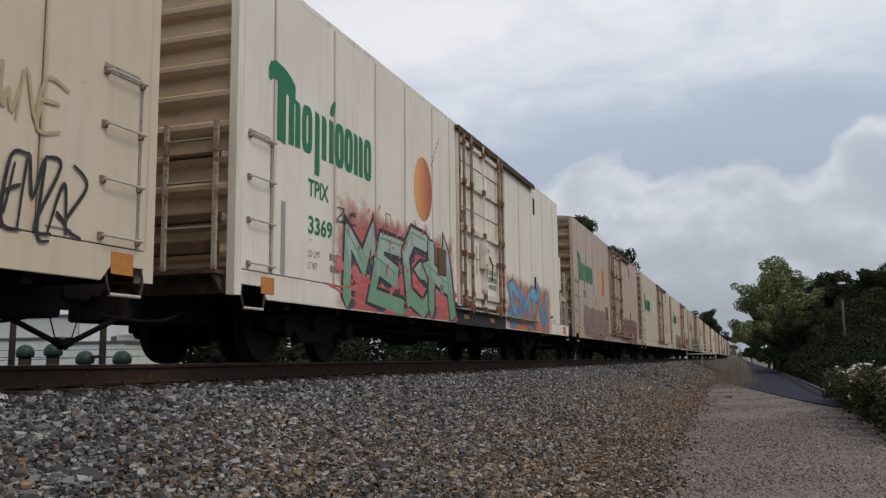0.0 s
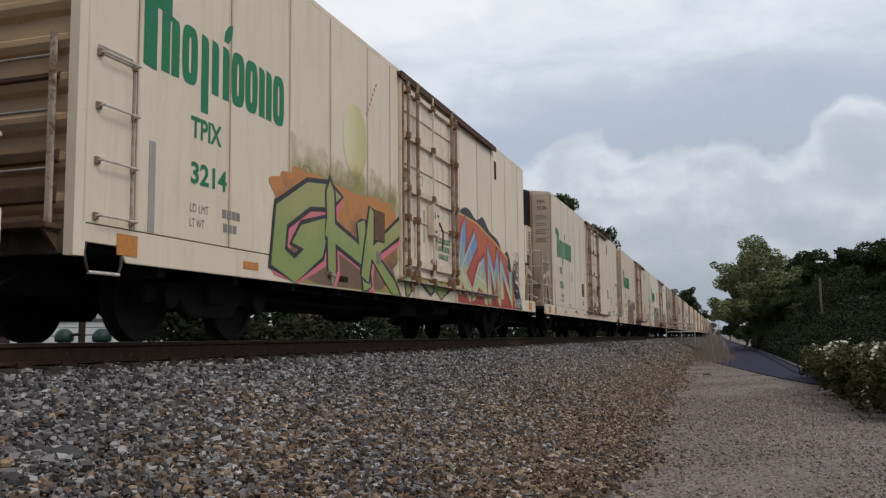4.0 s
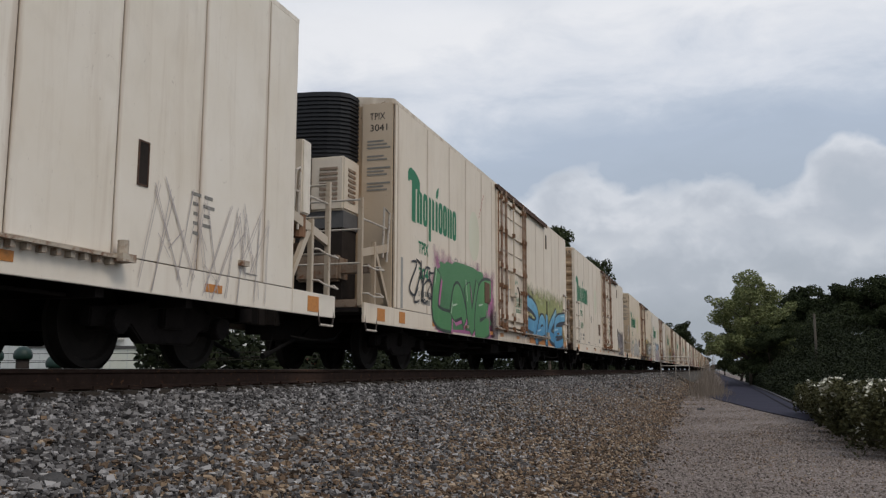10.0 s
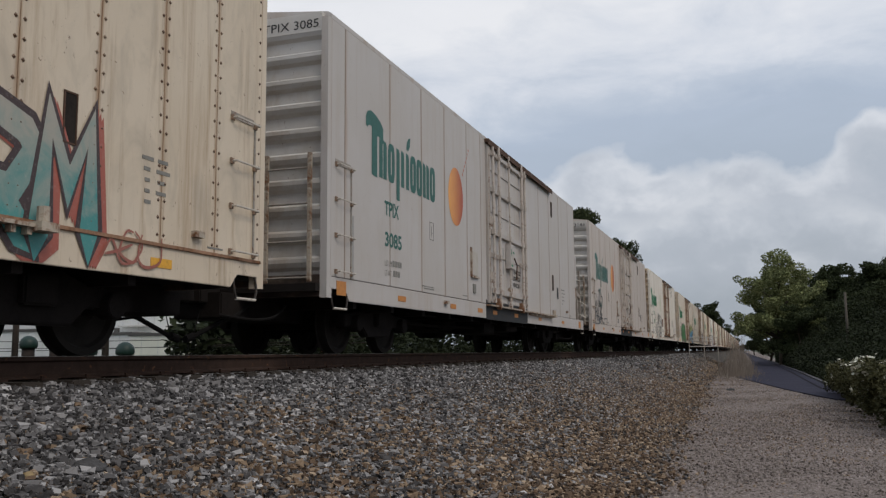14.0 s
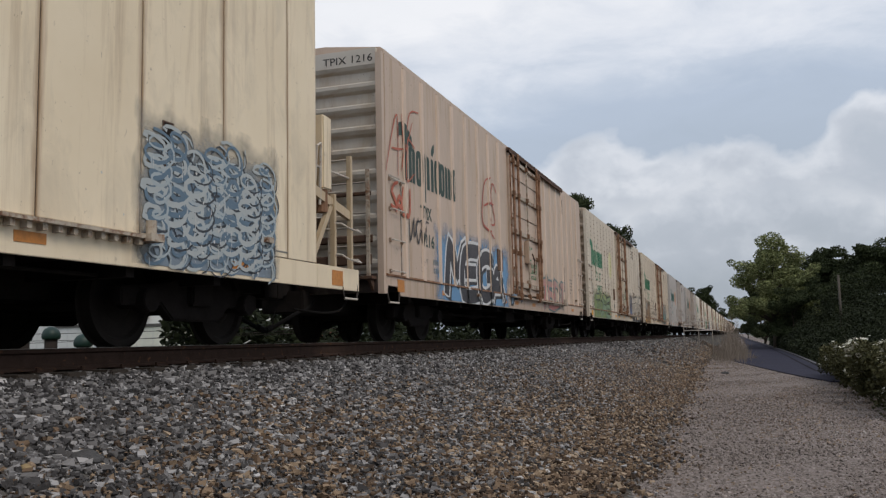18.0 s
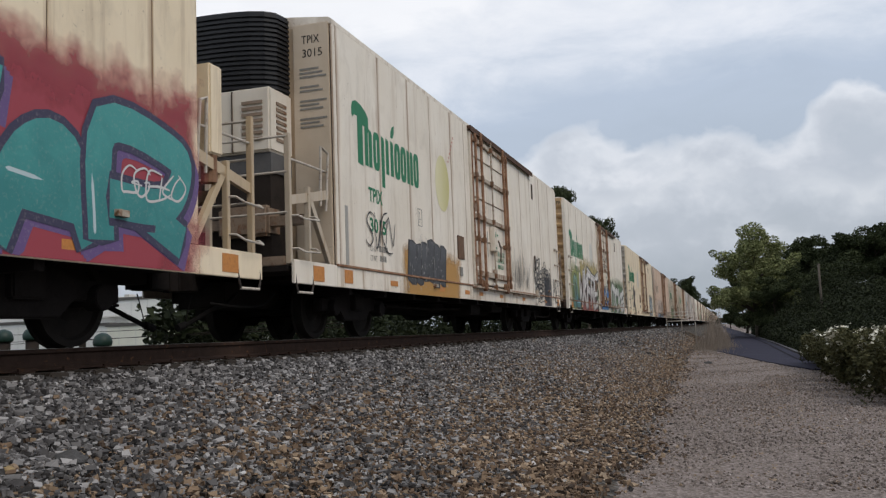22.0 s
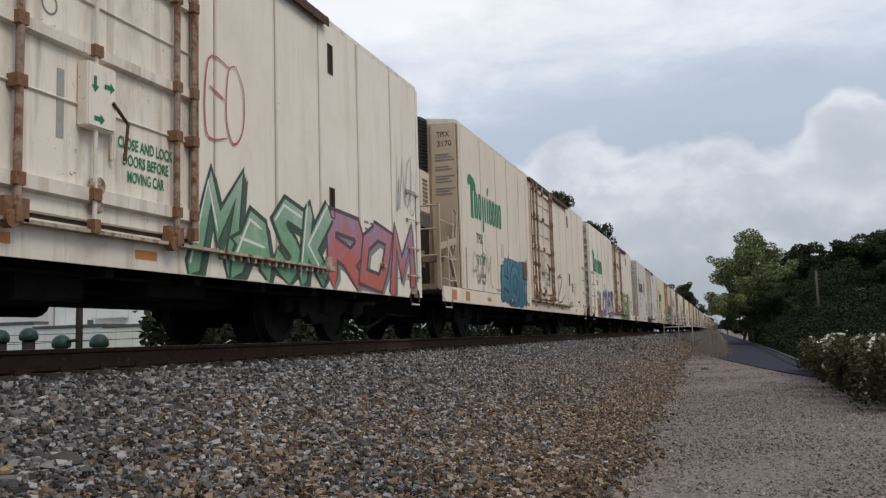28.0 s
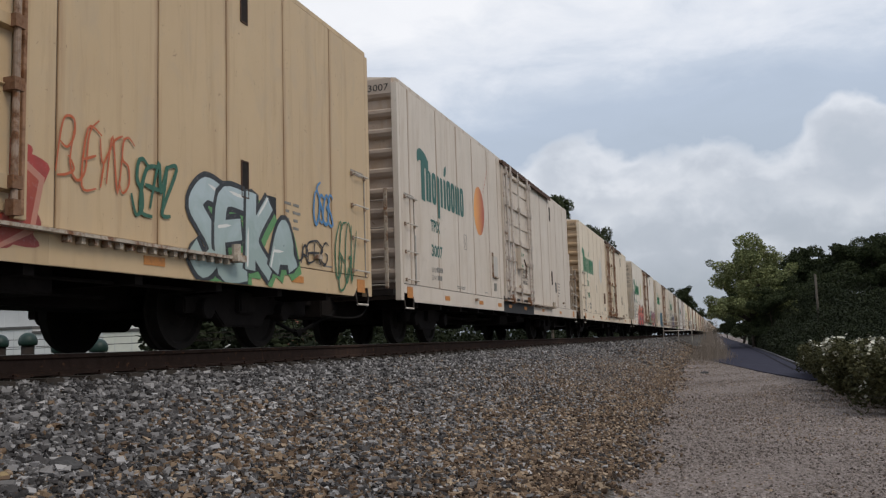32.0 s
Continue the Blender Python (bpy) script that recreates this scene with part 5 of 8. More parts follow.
        for y in (d0 + 0.10,):
            for z in (1.55, 2.72):
                put("hinge_lug", cached(("hinge_lug", fresh), lambda: Mesh().box(WIDE + 0.03, WIDE + 0.09, -0.07, 0.07, -0.05, 0.05).box(WIDE + 0.05, WIDE + 0.11, -0.02, 0.02, -0.12, 0.12).done("hinge_lug", BAR_SPOTTED if fresh else RUST_BAR, bevel=0.008)), door, at=(0, y, z))
    # tracks that carry the open door
    put("top_track", cached("top_track", lambda: Mesh().box(WIDE, WIDE + 0.09, d0 - 0.05, 14.55, 4.40, 4.47).box(WIDE + 0.075, WIDE + 0.09, d0 - 0.05, 14.55, 4.35, 4.41).done("top_track", TRACK_BROWN)), car, "rust-brown door track under the eave")

    def low_track():
        m = Mesh().box(WIDE, WIDE + 0.10, d0 - 0.1, 14.5, 0.955, 0.985)
        k = 11.7
        while k < 14.4:
            m.box(WIDE + 0.005, WIDE + 0.07, k, k + 0.05, 0.90, 0.955)
            k += 0.17
        m.box(WIDE, WIDE + 0.16, 14.3, 14.5, 0.93, 1.0).bar((WIDE + 0.1, 14.38, 1.0), (WIDE + 0.1, 14.38, 1.12), 0.05, 8)
        return m.done("bottom_track", RUSTY_PAINT)
    put("bottom_track", cached("low_track", low_track), car, "rust-stained lower door track")
    for i, row in enumerate(("CLOSE AND LOCK", "DOORS BEFORE", "MOVING CAR")):
        write(door, row, d0 + 2.02 + 0.07 * i, 1.78 - i * 0.15, 0.145, text_mat, width=(0.86, 0.72, 0.58)[i], bold=0.003, x=WIDE + 0.034, name="door_lettering")


def wordmark(car, mat, shift=0.0):
    """The maker's green mark: plain upright shapes of its size, with a leaf."""
    def make():
        x = WIDE + 0.004
        shapes = []

        def slab(*boxes):
            m = Mesh()
            for y0, y1, z0, z1 in boxes:
                m.add([(x, y0, z0), (x, y1, z0), (x, y1, z1), (x, y0, z1)], [(0, 1, 2, 3)])
            shapes.append(m)

        def ring(y0, y1, z0, z1, w):
            k, pts = 20, []
            for i in range(k):
                a = 2 * math.pi * i / k
                c, s = math.cos(a), math.sin(a)
                c, s = math.copysign(abs(c) ** 0.55, c), math.copysign(abs(s) ** 0.55, s)
                pts.append((c, s))
            cy, cz, hy, hz = (y0 + y1) / 2, (z0 + z1) / 2, (y1 - y0) / 2, (z1 - z0) / 2
            verts = [(x, cy + c * hy, cz + s * hz) for c, s in pts] + [(x, cy + c * (hy - w), cz + s * (hz - w * 0.9)) for c, s in pts]
            shapes.append(Mesh().add(verts, [(i, (i + 1) % k, k + (i + 1) % k, k + i) for i in range(k)]))
        # a tall pennant, then stout uprights and rings in a row, and a leaf over the fifth
        def curl(pts):
            m = Mesh()
            m.add([(x, a, b) for a, b in pts], [tuple(range(len(pts)))])
            shapes.append(m)
        curl([(0.94, 2.59), (1.17, 2.57), (1.17, 3.20), (1.30, 3.19), (1.40, 3.12), (1.43, 3.14), (1.43, 3.36), (1.30, 3.44), (1.12, 3.50), (0.90, 3.53), (0.76, 3.49), (0.70, 3.40), (0.71, 3.28), (0.76, 3.25), (0.82, 3.30), (0.94, 3.30)])
        for y, low, high in ((1.25, 2.60, 3.17), (1.43, 2.60, 3.17), (2.02, 2.36, 3.17), (2.24, 2.60, 3.17), (2.48, 2.60, 3.17), (3.36, 2.60, 3.17), (3.55, 2.60, 3.17)):
            curl([(y, low), (y + 0.15, low), (y + 0.15, high - 0.05), (y + 0.12, high), (y, high + 0.02)])
        for y in (1.63, 2.68, 3.01, 3.74):
            ring(y, y + 0.31, 2.59, 3.20, 0.130)
        curl([(2.50, 3.25), (2.60, 3.24), (2.68, 3.33), (2.70, 3.48), (2.60, 3.44), (2.52, 3.36)])
        for m in shapes:
            m.v = [(p[0], 0.70 + (p[1] - 0.70) * 0.93, p[2]) for p in m.v]
        return [m.done("wordmark", mat) for m in shapes]
    for me in cached(("wordmark", mat.name), make):
        put("wordmark", me, car, "bar or ring of the large green mark", at=(0, shift, 0))


def fruit_print(car, kind, shift=0.0):
    def make():
        m = Mesh()
        k = 36
        pts = [(WIDE + 0.0045, 6.12 + 0.46 * math.cos(2 * math.pi * i / k), 2.90 + 0.55 * math.sin(2 * math.pi * i / k)) for i in range(k)]
        m.add(pts, [tuple(range(k))])
        me = m.done("fruit_print", FRUITS[kind])
        return me
    put("fruit_print", cached(("fruit", kind), make), car, "printed round fruit", at=(0, shift, 0))

    def straw():
        m = Mesh()
        a, b = Vector((6.55, 3.38)), Vector((7.02, 4.02))
        for i in range(7):
            p, q = a.lerp(b, i / 7), a.lerp(b, (i + 0.55) / 7)
            m.strip([tuple(p), tuple(q)], 0.055, WIDE + 0.005)
        return m.done("straw_print", spray((0.45, 0.16, 0.10)) if kind != "pale" else INK_FADED)
    put("straw_print", cached(("straw", kind == "pale"), straw), car, "slanted striped straw", at=(0, shift, 0))


def service_hatch(car, white):
    mat = PAINT_WORN if white else HATCH_BROWN

    def make():
        m = Mesh().box(WIDE, WIDE + 0.025, 6.72, 7.18, 1.50, 1.98)
        return m.done("service_hatch", mat, bevel=0.01)
    ob = put("service_hatch", cached(("hatch", white), make), car, "square service hatch", color=(0.5, 0.48, 0.45))
    if white:
        rim = Mesh().box(WIDE, WIDE + 0.04, 6.69, 6.72, 1.46, 2.05).box(WIDE, WIDE + 0.04, 6.69, 7.2, 1.46, 1.49)
        put("hatch_rim", cached("hatch_rim", lambda: rim.done("hatch_rim", RUSTY_PAINT)), ob)
    box = Mesh().box(WIDE, WIDE + 0.02, 6.84, 7.02, 1.16, 1.34).box(WIDE + 0.02, WIDE + 0.024, 6.87, 6.99, 1.19, 1.31)
    put("placard", cached("placard", lambda: box.done("placard", INK_FADED)), car)


def unit_end(car, y, face, color):
    """A car end with a refrigeration unit: ribbed black fan cowl over a louvred cabinet, platform, posts and rails.
    face is -1 where the end looks to the near end of the car, +1 at the other."""
    def at(v):
        return y + face * v

    def ys(a, b):
        return (at(a), at(b)) if face > 0 else (at(b), at(a))
    key = (y, face)

    def cowl():
        m = Mesh()
        core = [(-0.27 + 1.18 * math.cos(math.pi * k / 12), at(0.63 * math.sin(math.pi * k / 12) ** 0.55)) for k in range(13)]
        m.prism(core, "z", 3.48, 4.62)
        return m.done("fan_cowl", UNIT_BLACK)

    def rib():
        out = [(-0.27 + 1.205 * math.cos(math.pi * k / 12), at(0.015 + 0.645 * math.sin(math.pi * k / 12) ** 0.55)) for k in range(13)]
        return Mesh().prism(out, "z", 0.0, 0.036).done("cowl_rib", UNIT_BLACK)
    unit = put("refrigeration_unit", cached(("cowl",) + key, cowl), car, "black ribbed refrigeration fan cowl")
    if face < 0:
        for i in range(16):
            put("cowl_rib", cached(("rib",) + key, rib), unit, at=(0, 0, 3.50 + i * 0.069))
    a, b = ys(0.0, 0.68)
    put("cabinet", cached(("cabinet",) + key, lambda: Mesh().box(-1.4, 0.95, a, b, 2.56, 3.46).done("cabinet", PAINT, bevel=0.03)), unit, "white louvred cabinet", tuple(c * 0.92 for c in color))

    p = at(0.685)
    for i in range(7):
        z = 2.72 + i * 0.085
        put("louvre", cached(("louvre",) + key, lambda: Mesh().box(0.52, 0.84, min(p, p + face * 0.014), max(p, p + face * 0.014), 0, 0.045).done("louvre", TAN_BOX)), unit, at=(0, 0, z))
        if face < 0:
            put("louvre", cached(("side_louvre",) + key, lambda: Mesh().box(0.951, 0.965, at(0.5), at(0.2), 0, 0.045).done("louvre", TAN_BOX)), unit, at=(0, 0, z))
    c, e = ys(0.0, 0.6)
    # A solid box; its black colour stands for the shade inside the open bay.
    put("engine_bay", cached(("bay",) + key, lambda: Mesh().box(-1.4, 0.9, c, e, 1.05, 2.28).done("engine_bay", BLACK)), unit, "near-black box for the shade in the open engine bay")
    k, l = ys(0.0, 0.63)
    put("skirt_panel", cached(("skirt",) + key, lambda: Mesh().box(-1.4, 0.93, k, l, 2.28, 2.555).done("skirt_panel", simple("grey_skirt_panel", (0.10, 0.098, 0.10), 0.7))), unit, "dark grey skirt under the cabinet")
    k2, l2 = ys(0.0, 0.70)
    put("cabinet_seam", cached(("seam",) + key, lambda: Mesh().box(0.36, 0.372, k2, l2, 2.58, 3.44).box(-0.5, -0.488, k2, l2, 2.58, 3.44).done("cabinet_seam", GROOVE)), unit)
    k3, l3 = ys(0.55, 0.68)
    put("bay_beam", cached(("baybeam",) + key, lambda: Mesh().box(-1.4, 1.4, k3, l3, 1.52, 1.66).done("bay_beam", TAN_BOX, bevel=0.01)), unit, "rusty cross beam")
    g, h = ys(0.35, 0.75)
    put("fuel_box", cached(("fuel",) + key, lambda: Mesh().box(0.15, 0.92, g, h, 1.40, 1.82).done("fuel_box", TAN_BOX, bevel=0.04)), unit, "tan fuel box with rounded edges")
    # strip of the end wall beside the unit
    p, q = ys(0.0, 0.03)
    put("end_strip", cached(("strip",) + key, lambda: Mesh().box(1.0, 1.56, p, q, 0.95, 4.48).done("end_strip", PAINT, bevel=0.008)), car, "dusty end wall strip toned darker than the side", tuple(v * f for v, f in zip(color, (0.74, 0.67, 0.59))))
    # platform, posts and rails
    p, q = ys(0.0, 1.35)
    put("platform", cached(("platform",) + key, lambda: Mesh().box(-1.5, 1.5, p, q, 0.86, 0.93).done("platform", UNDER)), car, "dark end platform")
    pan = Mesh()
    pan.box(WIDE - 0.04, WIDE, p, q, 0.70, 1.0)
    put("platform_sill", cached(("pan",) + key, lambda: pan.done("platform_sill", PAINT, bevel=0.006)), car, "pale platform side sill", color)
    posts = {"post": [((1.50, at(1.28), 0.95), (1.50, at(1.28), 2.62)), ((1.50, at(0.72), 0.95), (1.50, at(0.72), 2.00)), ((0.35, at(1.30), 0.95), (0.35, at(1.30), 2.62))]}
    for u, w in posts["post"]:
        put("platform_post", Mesh().box(u[0] - 0.035, u[0] + 0.035, u[1] - 0.035, u[1] + 0.035, u[2], w[2]).done("platform_post", PAINT_WORN, bevel=0.006), car, color=tuple(c * f for c, f in zip(color, (0.62, 0.57, 0.51))))
    rails = Mesh()
    for z in (2.58, 2.12, 1.6):
        rails.bar((-1.3, at(1.31), z), (1.5, at(1.31), z), 0.016, 8)
    rails.bar((1.5, at(0.0), 2.30), (1.5, at(1.28), 2.30), 0.016, 8)
    put("hand_rail", cached(("rails",) + key, lambda: rails.done("hand_rail", STEP_PALE)), car)
    brace = Mesh()
    brace.prism([(at(0.06), 1.92), (at(1.28), 1.70), (at(1.28), 1.82), (at(0.06), 2.05)], "x", 1.46, 1.52)
    brace.prism([(at(0.06), 1.0), (at(0.70), 1.84), (at(0.60), 1.86), (at(0.0), 1.05)], "x", 1.46, 1.52)
    put("platform_brace", cached(("brace",) + key, lambda: brace.done("platform_brace", PAINT_WORN)), car, color=tuple(c * f for c, f in zip(color, (0.62, 0.57, 0.51))))
    for z in (1.14, 1.56):
        step = Mesh().path([(1.50, at(0.72), z + 0.04), (WIDE + 0.02, at(0.73), z + 0.03), (WIDE + 0.10, at(0.78), z - 0.03), (WIDE + 0.10, at(1.20), z - 0.05), (WIDE + 0.02, at(1.26), z), (1.50, at(1.27), z)], 0.013, 8)
        put("step_rung", cached(("steps", z) + key, lambda: step.done("step_rung", STEP_PALE)), car, "pale bent step rod")
    stay = Mesh().path([(1.50, at(0.12), 1.75), (1.55, at(0.12), 2.55), (1.52, at(0.30), 2.62), (1.50, at(0.30), 1.8)], 0.02, 8)
    put("grab_rail", cached(("stay",) + key, lambda: stay.done("grab_rail", STEP_PALE)), car, "pale bent grab rail at the car corner")
    if face > 0:
        p, q = ys(0.34, 0.60)
        put("control_box", cached(("control",) + key, lambda: Mesh().box(1.34, 1.54, p, q, 2.02, 3.02).done("control_box", PAINT_WORN, bevel=0.02)), car, "tall pale control box on the platform", color)
        put("hand_brake", cached(("brake",) + key, lambda: Mesh().bar((1.44, at(0.47), 1.72), (1.44, at(0.47), 2.02), 0.09, 12).done("hand_brake", RUSTED)), car, "rusty hand brake housing")
    else:
        p, q = ys(1.20, 1.34)
        put("end_step", cached(("endstep",) + key, lambda: Mesh().box(-0.4, 1.46, p, q, 0.93, 1.05).done("end_step", TAN_BOX, bevel=0.01)), car, "brown end beam over the coupler")
        loop = Mesh().path([(0.2, at(1.35), 0.98), (0.22, at(1.42), 0.90), (1.0, at(1.42), 0.90), (1.02, at(1.35), 0.98)], 0.016, 8)
        put("cross_step", cached(("cross_step",) + key, lambda: loop.done("cross_step", STEP_PALE)), car)
    sill_step(car, at(1.05))
    reflector(car, at(0.62), 0.34, 0.20, 0.85, REFLECT)


# -- spray-painted pieces --
def blob(y0, y1, z0, z1, seed, rough=0.14):
    """A cloud outline with scalloped edges that fills a box."""
    r = random.Random(seed)
    k, pts = 96, []
    ph = [r.uniform(0, 6.28) for _ in range(4)]
    for i in range(k):
        a = 2 * math.pi * i / k
        c, s = math.cos(a), math.sin(a)
        c, s = math.copysign(abs(c) ** 0.42, c), math.copysign(abs(s) ** 0.5, s)
        w = 1 - rough * (0.6 + 0.25 * math.sin(3 * a + ph[0]) + 0.25 * math.sin(7 * a + ph[1]) - 0.5 * abs(math.sin(8.5 * a + ph[2])))
        pts.append(((y0 + y1) / 2 + c * w * (y1 - y0) / 2, max(z0, (z0 + z1) / 2 + s * w * (z1 - z0) / 2)))
    return pts


# Strokes of hand-sprayed letters, in a unit box.
STROKES = {
    "A": "00 36 66 A0|23 83", "B": "00 0A 7A 97 65 15|65 A3 70 00", "C": "A8 6A 18 03 40 A1", "D": "00 1A 79 A5 81 00", "E": "AA 09 00 A0|05 85",
    "F": "00 0A AA|05 85", "G": "A9 5A 07 12 50 A2 A5 65", "H": "00 1A|A0 9A|05 A4", "I": "50 4A|1A 99", "K": "00 1A|AA 24 A0", "L": "1A 01 A0", "M": "00 1A 54 9A A0", "N": "00 1A 91 AA",
    "O": "5A 18 03 50 93 A7 5A", "P": "00 0A 89 A7 74 14", "R": "00 0A 89 A7 74 14|44 A0", "S": "A9 4A 18 36 74 92 50 02", "T": "09 AA|59 40", "U": "0A 02 50 A2 AA",
    "V": "0A 50 AA", "W": "0A 30 56 70 AA", "X": "00 AA|0A A0", "Y": "0A 55 AA|55 50", "Z": "0A A9 01 A0", "8": "55 18 4A 88 55 02 50 92 55"}


def strokes_of(ch):
    val = {k: i / 10 for i, k in enumerate("0123456789A")}
    return [[(val[p[0]], val[p[1]]) for p in s.split()] for s in STROKES[ch].split("|")]


def ribbon(mesh, pts, w, x, tips=(0.0, 0.0)):
    """A band with mitred corners through points (y, z), drawn out to a point at its ends."""
    pts = [Vector(p) for p in pts]
    left, right = [], []
    for i, p in enumerate(pts):
        t0 = (p - pts[i - 1]).normalized() if i and (p - pts[i - 1]).length > 1e-6 else None
        t1 = (pts[i + 1] - p).normalized() if i + 1 < len(pts) and (pts[i + 1] - p).length > 1e-6 else None
        n0, n1 = (Vector((-t.y, t.x)) if t else None for t in (t0, t1))
        if n0 and n1:
            m = n0 + n1
            m = m.normalized() if m.length > 0.2 else n0
            k = min(1.5, 1 / max(0.3, m.dot(n0)))
        else:
            m, k = n0 or n1 or Vector((0, 1)), 1.0
        left.append(p + m * k * w / 2)
        right.append(p - m * k * w / 2)
    if tips[0]:
        t = (pts[0] - pts[1]).normalized()
        left.insert(0, pts[0] + t * tips[0])
        right.insert(0, pts[0] + t * (tips[0] + 0.002))
    if tips[1]:
        t = (pts[-1] - pts[-2]).normalized()
        left.append(pts[-1] + t * tips[1])
        right.append(pts[-1] + t * (tips[1] + 0.002))
    k = len(left)
    mesh.add([(x + (i % k) * 3e-5, max(0.02, p.x), max(LOW + 0.008, p.y)) for i, p in enumerate(left + right)], [(i, i + k, i + 1 + k, i + 1) for i in range(k - 1)])


def haze(car, y0, y1, z0, z1, color, x=0.0052):
    """Thin overspray round a piece."""
    me = bpy.data.meshes.new("overspray")
    me.from_pydata([(WIDE + x, y0, z0), (WIDE + x, y1, z0), (WIDE + x, y1, z1), (WIDE + x, y0, z1)], [], [(0, 1, 2, 3)])
    uv = me.uv_layers.new(name="uv")
    for lp, c in zip(uv.data, ((0, 0), (1, 0), (1, 1), (0, 1))):
        lp.uv = c
    me.materials.append(mist(color))
    put("overspray", me, car, "soft overspray")


def piece(car, y0, y1, z0, z1, word, fill, fill2, line, cloud=None, shine=None, seed=1, fat=0.06, wild=0.10, third=None, pad=0.12, lift=0.0, bold=0.0, crowd=1.0, tops=(1.0, 1.0)):
    """A large spray-painted piece: cloud, thrown shade, outline, fill and highlights, letter over letter."""
    r = random.Random(seed * 31 + len(word))
    x = WIDE + 0.006 + lift
    if cloud:
        m = Mesh()
        pts = blob(y0 - pad, y1 + pad, z0, z1 + 0.12, seed)
        m.add([(x, a, b) for a, b in pts], [tuple(range(len(pts)))])
        put("graffiti_cloud", m.done("graffiti_cloud", spray(*cloud)), car, "spray-painted background cloud")
    n = len(word)
    step = (y1 - y0) / n
    outline, body, shade, glint = Mesh(), Mesh(), Mesh(), Mesh()
    height = z1 - z0
    swell = fat >= 0.1
    thick = min(0.42, 0.44 * height, 0.47 * step) if swell else min(0.26, (0.15 + 0.75 * fat) * height, 0.36 * step)
    thick = min(bold * step, (0.28 if fat >= 0.2 else 0.215) * height) if bold else thick
    rim = 0.042 + 0.016 * height
    full = height
    for i, ch in enumerate(word):
        height = full * (tops[0] + (tops[1] - tops[0]) * (i + 0.5) / n)
        w, h = (step * crowd - thick * 0.75 if swell else step * crowd * 0.9 - thick * 0.5 if bold else step * r.uniform(0.78, 0.95)), (height - thick * (1.0 if swell else 0.8)) * r.uniform(0.86, 1.0)
        a, b = y0 + step * i + (step - w) / 2, z0 + thick * 0.45 + (height - thick - h) * r.uniform(0.0, 1.0)
        lean, tilt = r.uniform(-wild, wild) * 1.8 + 0.06, r.uniform(-wild, wild)
        jit = 0.03 + 0.3 * wild

        def place(u, v):
            return (a + u * w + (v - 0.5) * lean * h, min(z0 + height - thick * 0.3, b + v * h + (u - 0.5) * tilt * w))
        for j, s in enumerate(strokes_of(ch)):
            pts = [place(u + r.uniform(-jit, jit), min(1.05, max(-0.03, v + r.uniform(-jit, jit)))) for u, v in s]
            closed = s[0] == s[-1] or swell
            if swell:
                pts = smooth_curve(pts, 5)
            tips = [0.0 if closed or r.random() < 0.35 else r.uniform(0.4, 1.3) * thick for _ in "ab"]
            wd = thick * r.uniform(0.85, 1.15)
            dx = 0.0018 + i * 0.0009 + j * 0.00015
            if third:
                for k in (1, 2, 3):
                    ribbon(shade, [(p[0] + 0.035 * k, p[1] - 0.03 * k) for p in pts], wd + rim, x + 0.0005 + k * 0.0002 + i * 0.00003 + j * 0.00001, tips)
            ribbon(outline, pts, wd + 2 * rim, x + dx, [t + rim * 1.5 if t else rim * 0.7 for t in tips])
            ribbon(body, pts, wd, x + dx + 0.00045, tips)
            if shine:
                q = [(p[0] - wd * 0.26, p[1] + wd * 0.2) for p in pts[:3]]
                if len(q) > 1:
                    ribbon(glint, q, 0.035, x + dx + 0.0008, (0.03, 0.12))
    if third:
        put("graffiti_shade", shade.done("graffiti_shade", spray(third)), car, "thrown shade of the sprayed letters")["kind"] = "stuff"
    put("graffiti_outline", outline.done("graffiti_outline", spray(line)), car, "sprayed letter outlines")["kind"] = "stuff"
    put("graffiti_fill", body.done("graffiti_fill", spray(fill, fill2)), car, "sprayed letter fill")["kind"] = "stuff"
    if shine:
        put("graffiti_highlight", glint.done("graffiti_highlight", spray(shine)), car)["kind"] = "stuff"


def scrawl(car, y0, y1, z0, z1, color, strokes=7, width=0.035, seed=1, loops=3, label="thin sprayed scribble"):
    """A quick line tag: looping slanted handwriting that fills a box."""
    r = random.Random(seed)
    m = Mesh()
    step = (y1 - y0) / strokes
    lean = r.uniform(0.1, 0.35)
    for s in range(strokes):
        ch = r.choice("ABEGKNMRSWYZOUV")
        for line in strokes_of(ch):
            k = r.uniform(0.7, 1.0)
            pts = [(y0 + step * (s + u * 1.15) + (v - 0.5) * lean * (z1 - z0) * 0.6 + r.gauss(0, 0.07) * step, z0 + (z1 - z0) * min(1, max(0, (v * k + (1 - k) * 0.4 + r.gauss(0, 0.06))))) for u, v in line]
            if r.random() < 0.3:
                pts.append((pts[-1][0] + step * 0.8, pts[-1][1] + (z1 - z0) * r.uniform(-0.2, 0.3)))
            c = smooth_curve([(p[0], max(p[1], LOW + 0.04)) for p in pts], 5)
            m.strip(c, width, WIDE + 0.0150 + s * 0.0001)
    put("graffiti_scribble", m.done("graffiti_scribble", spray(color)), car, label)["kind"] = "stuff"


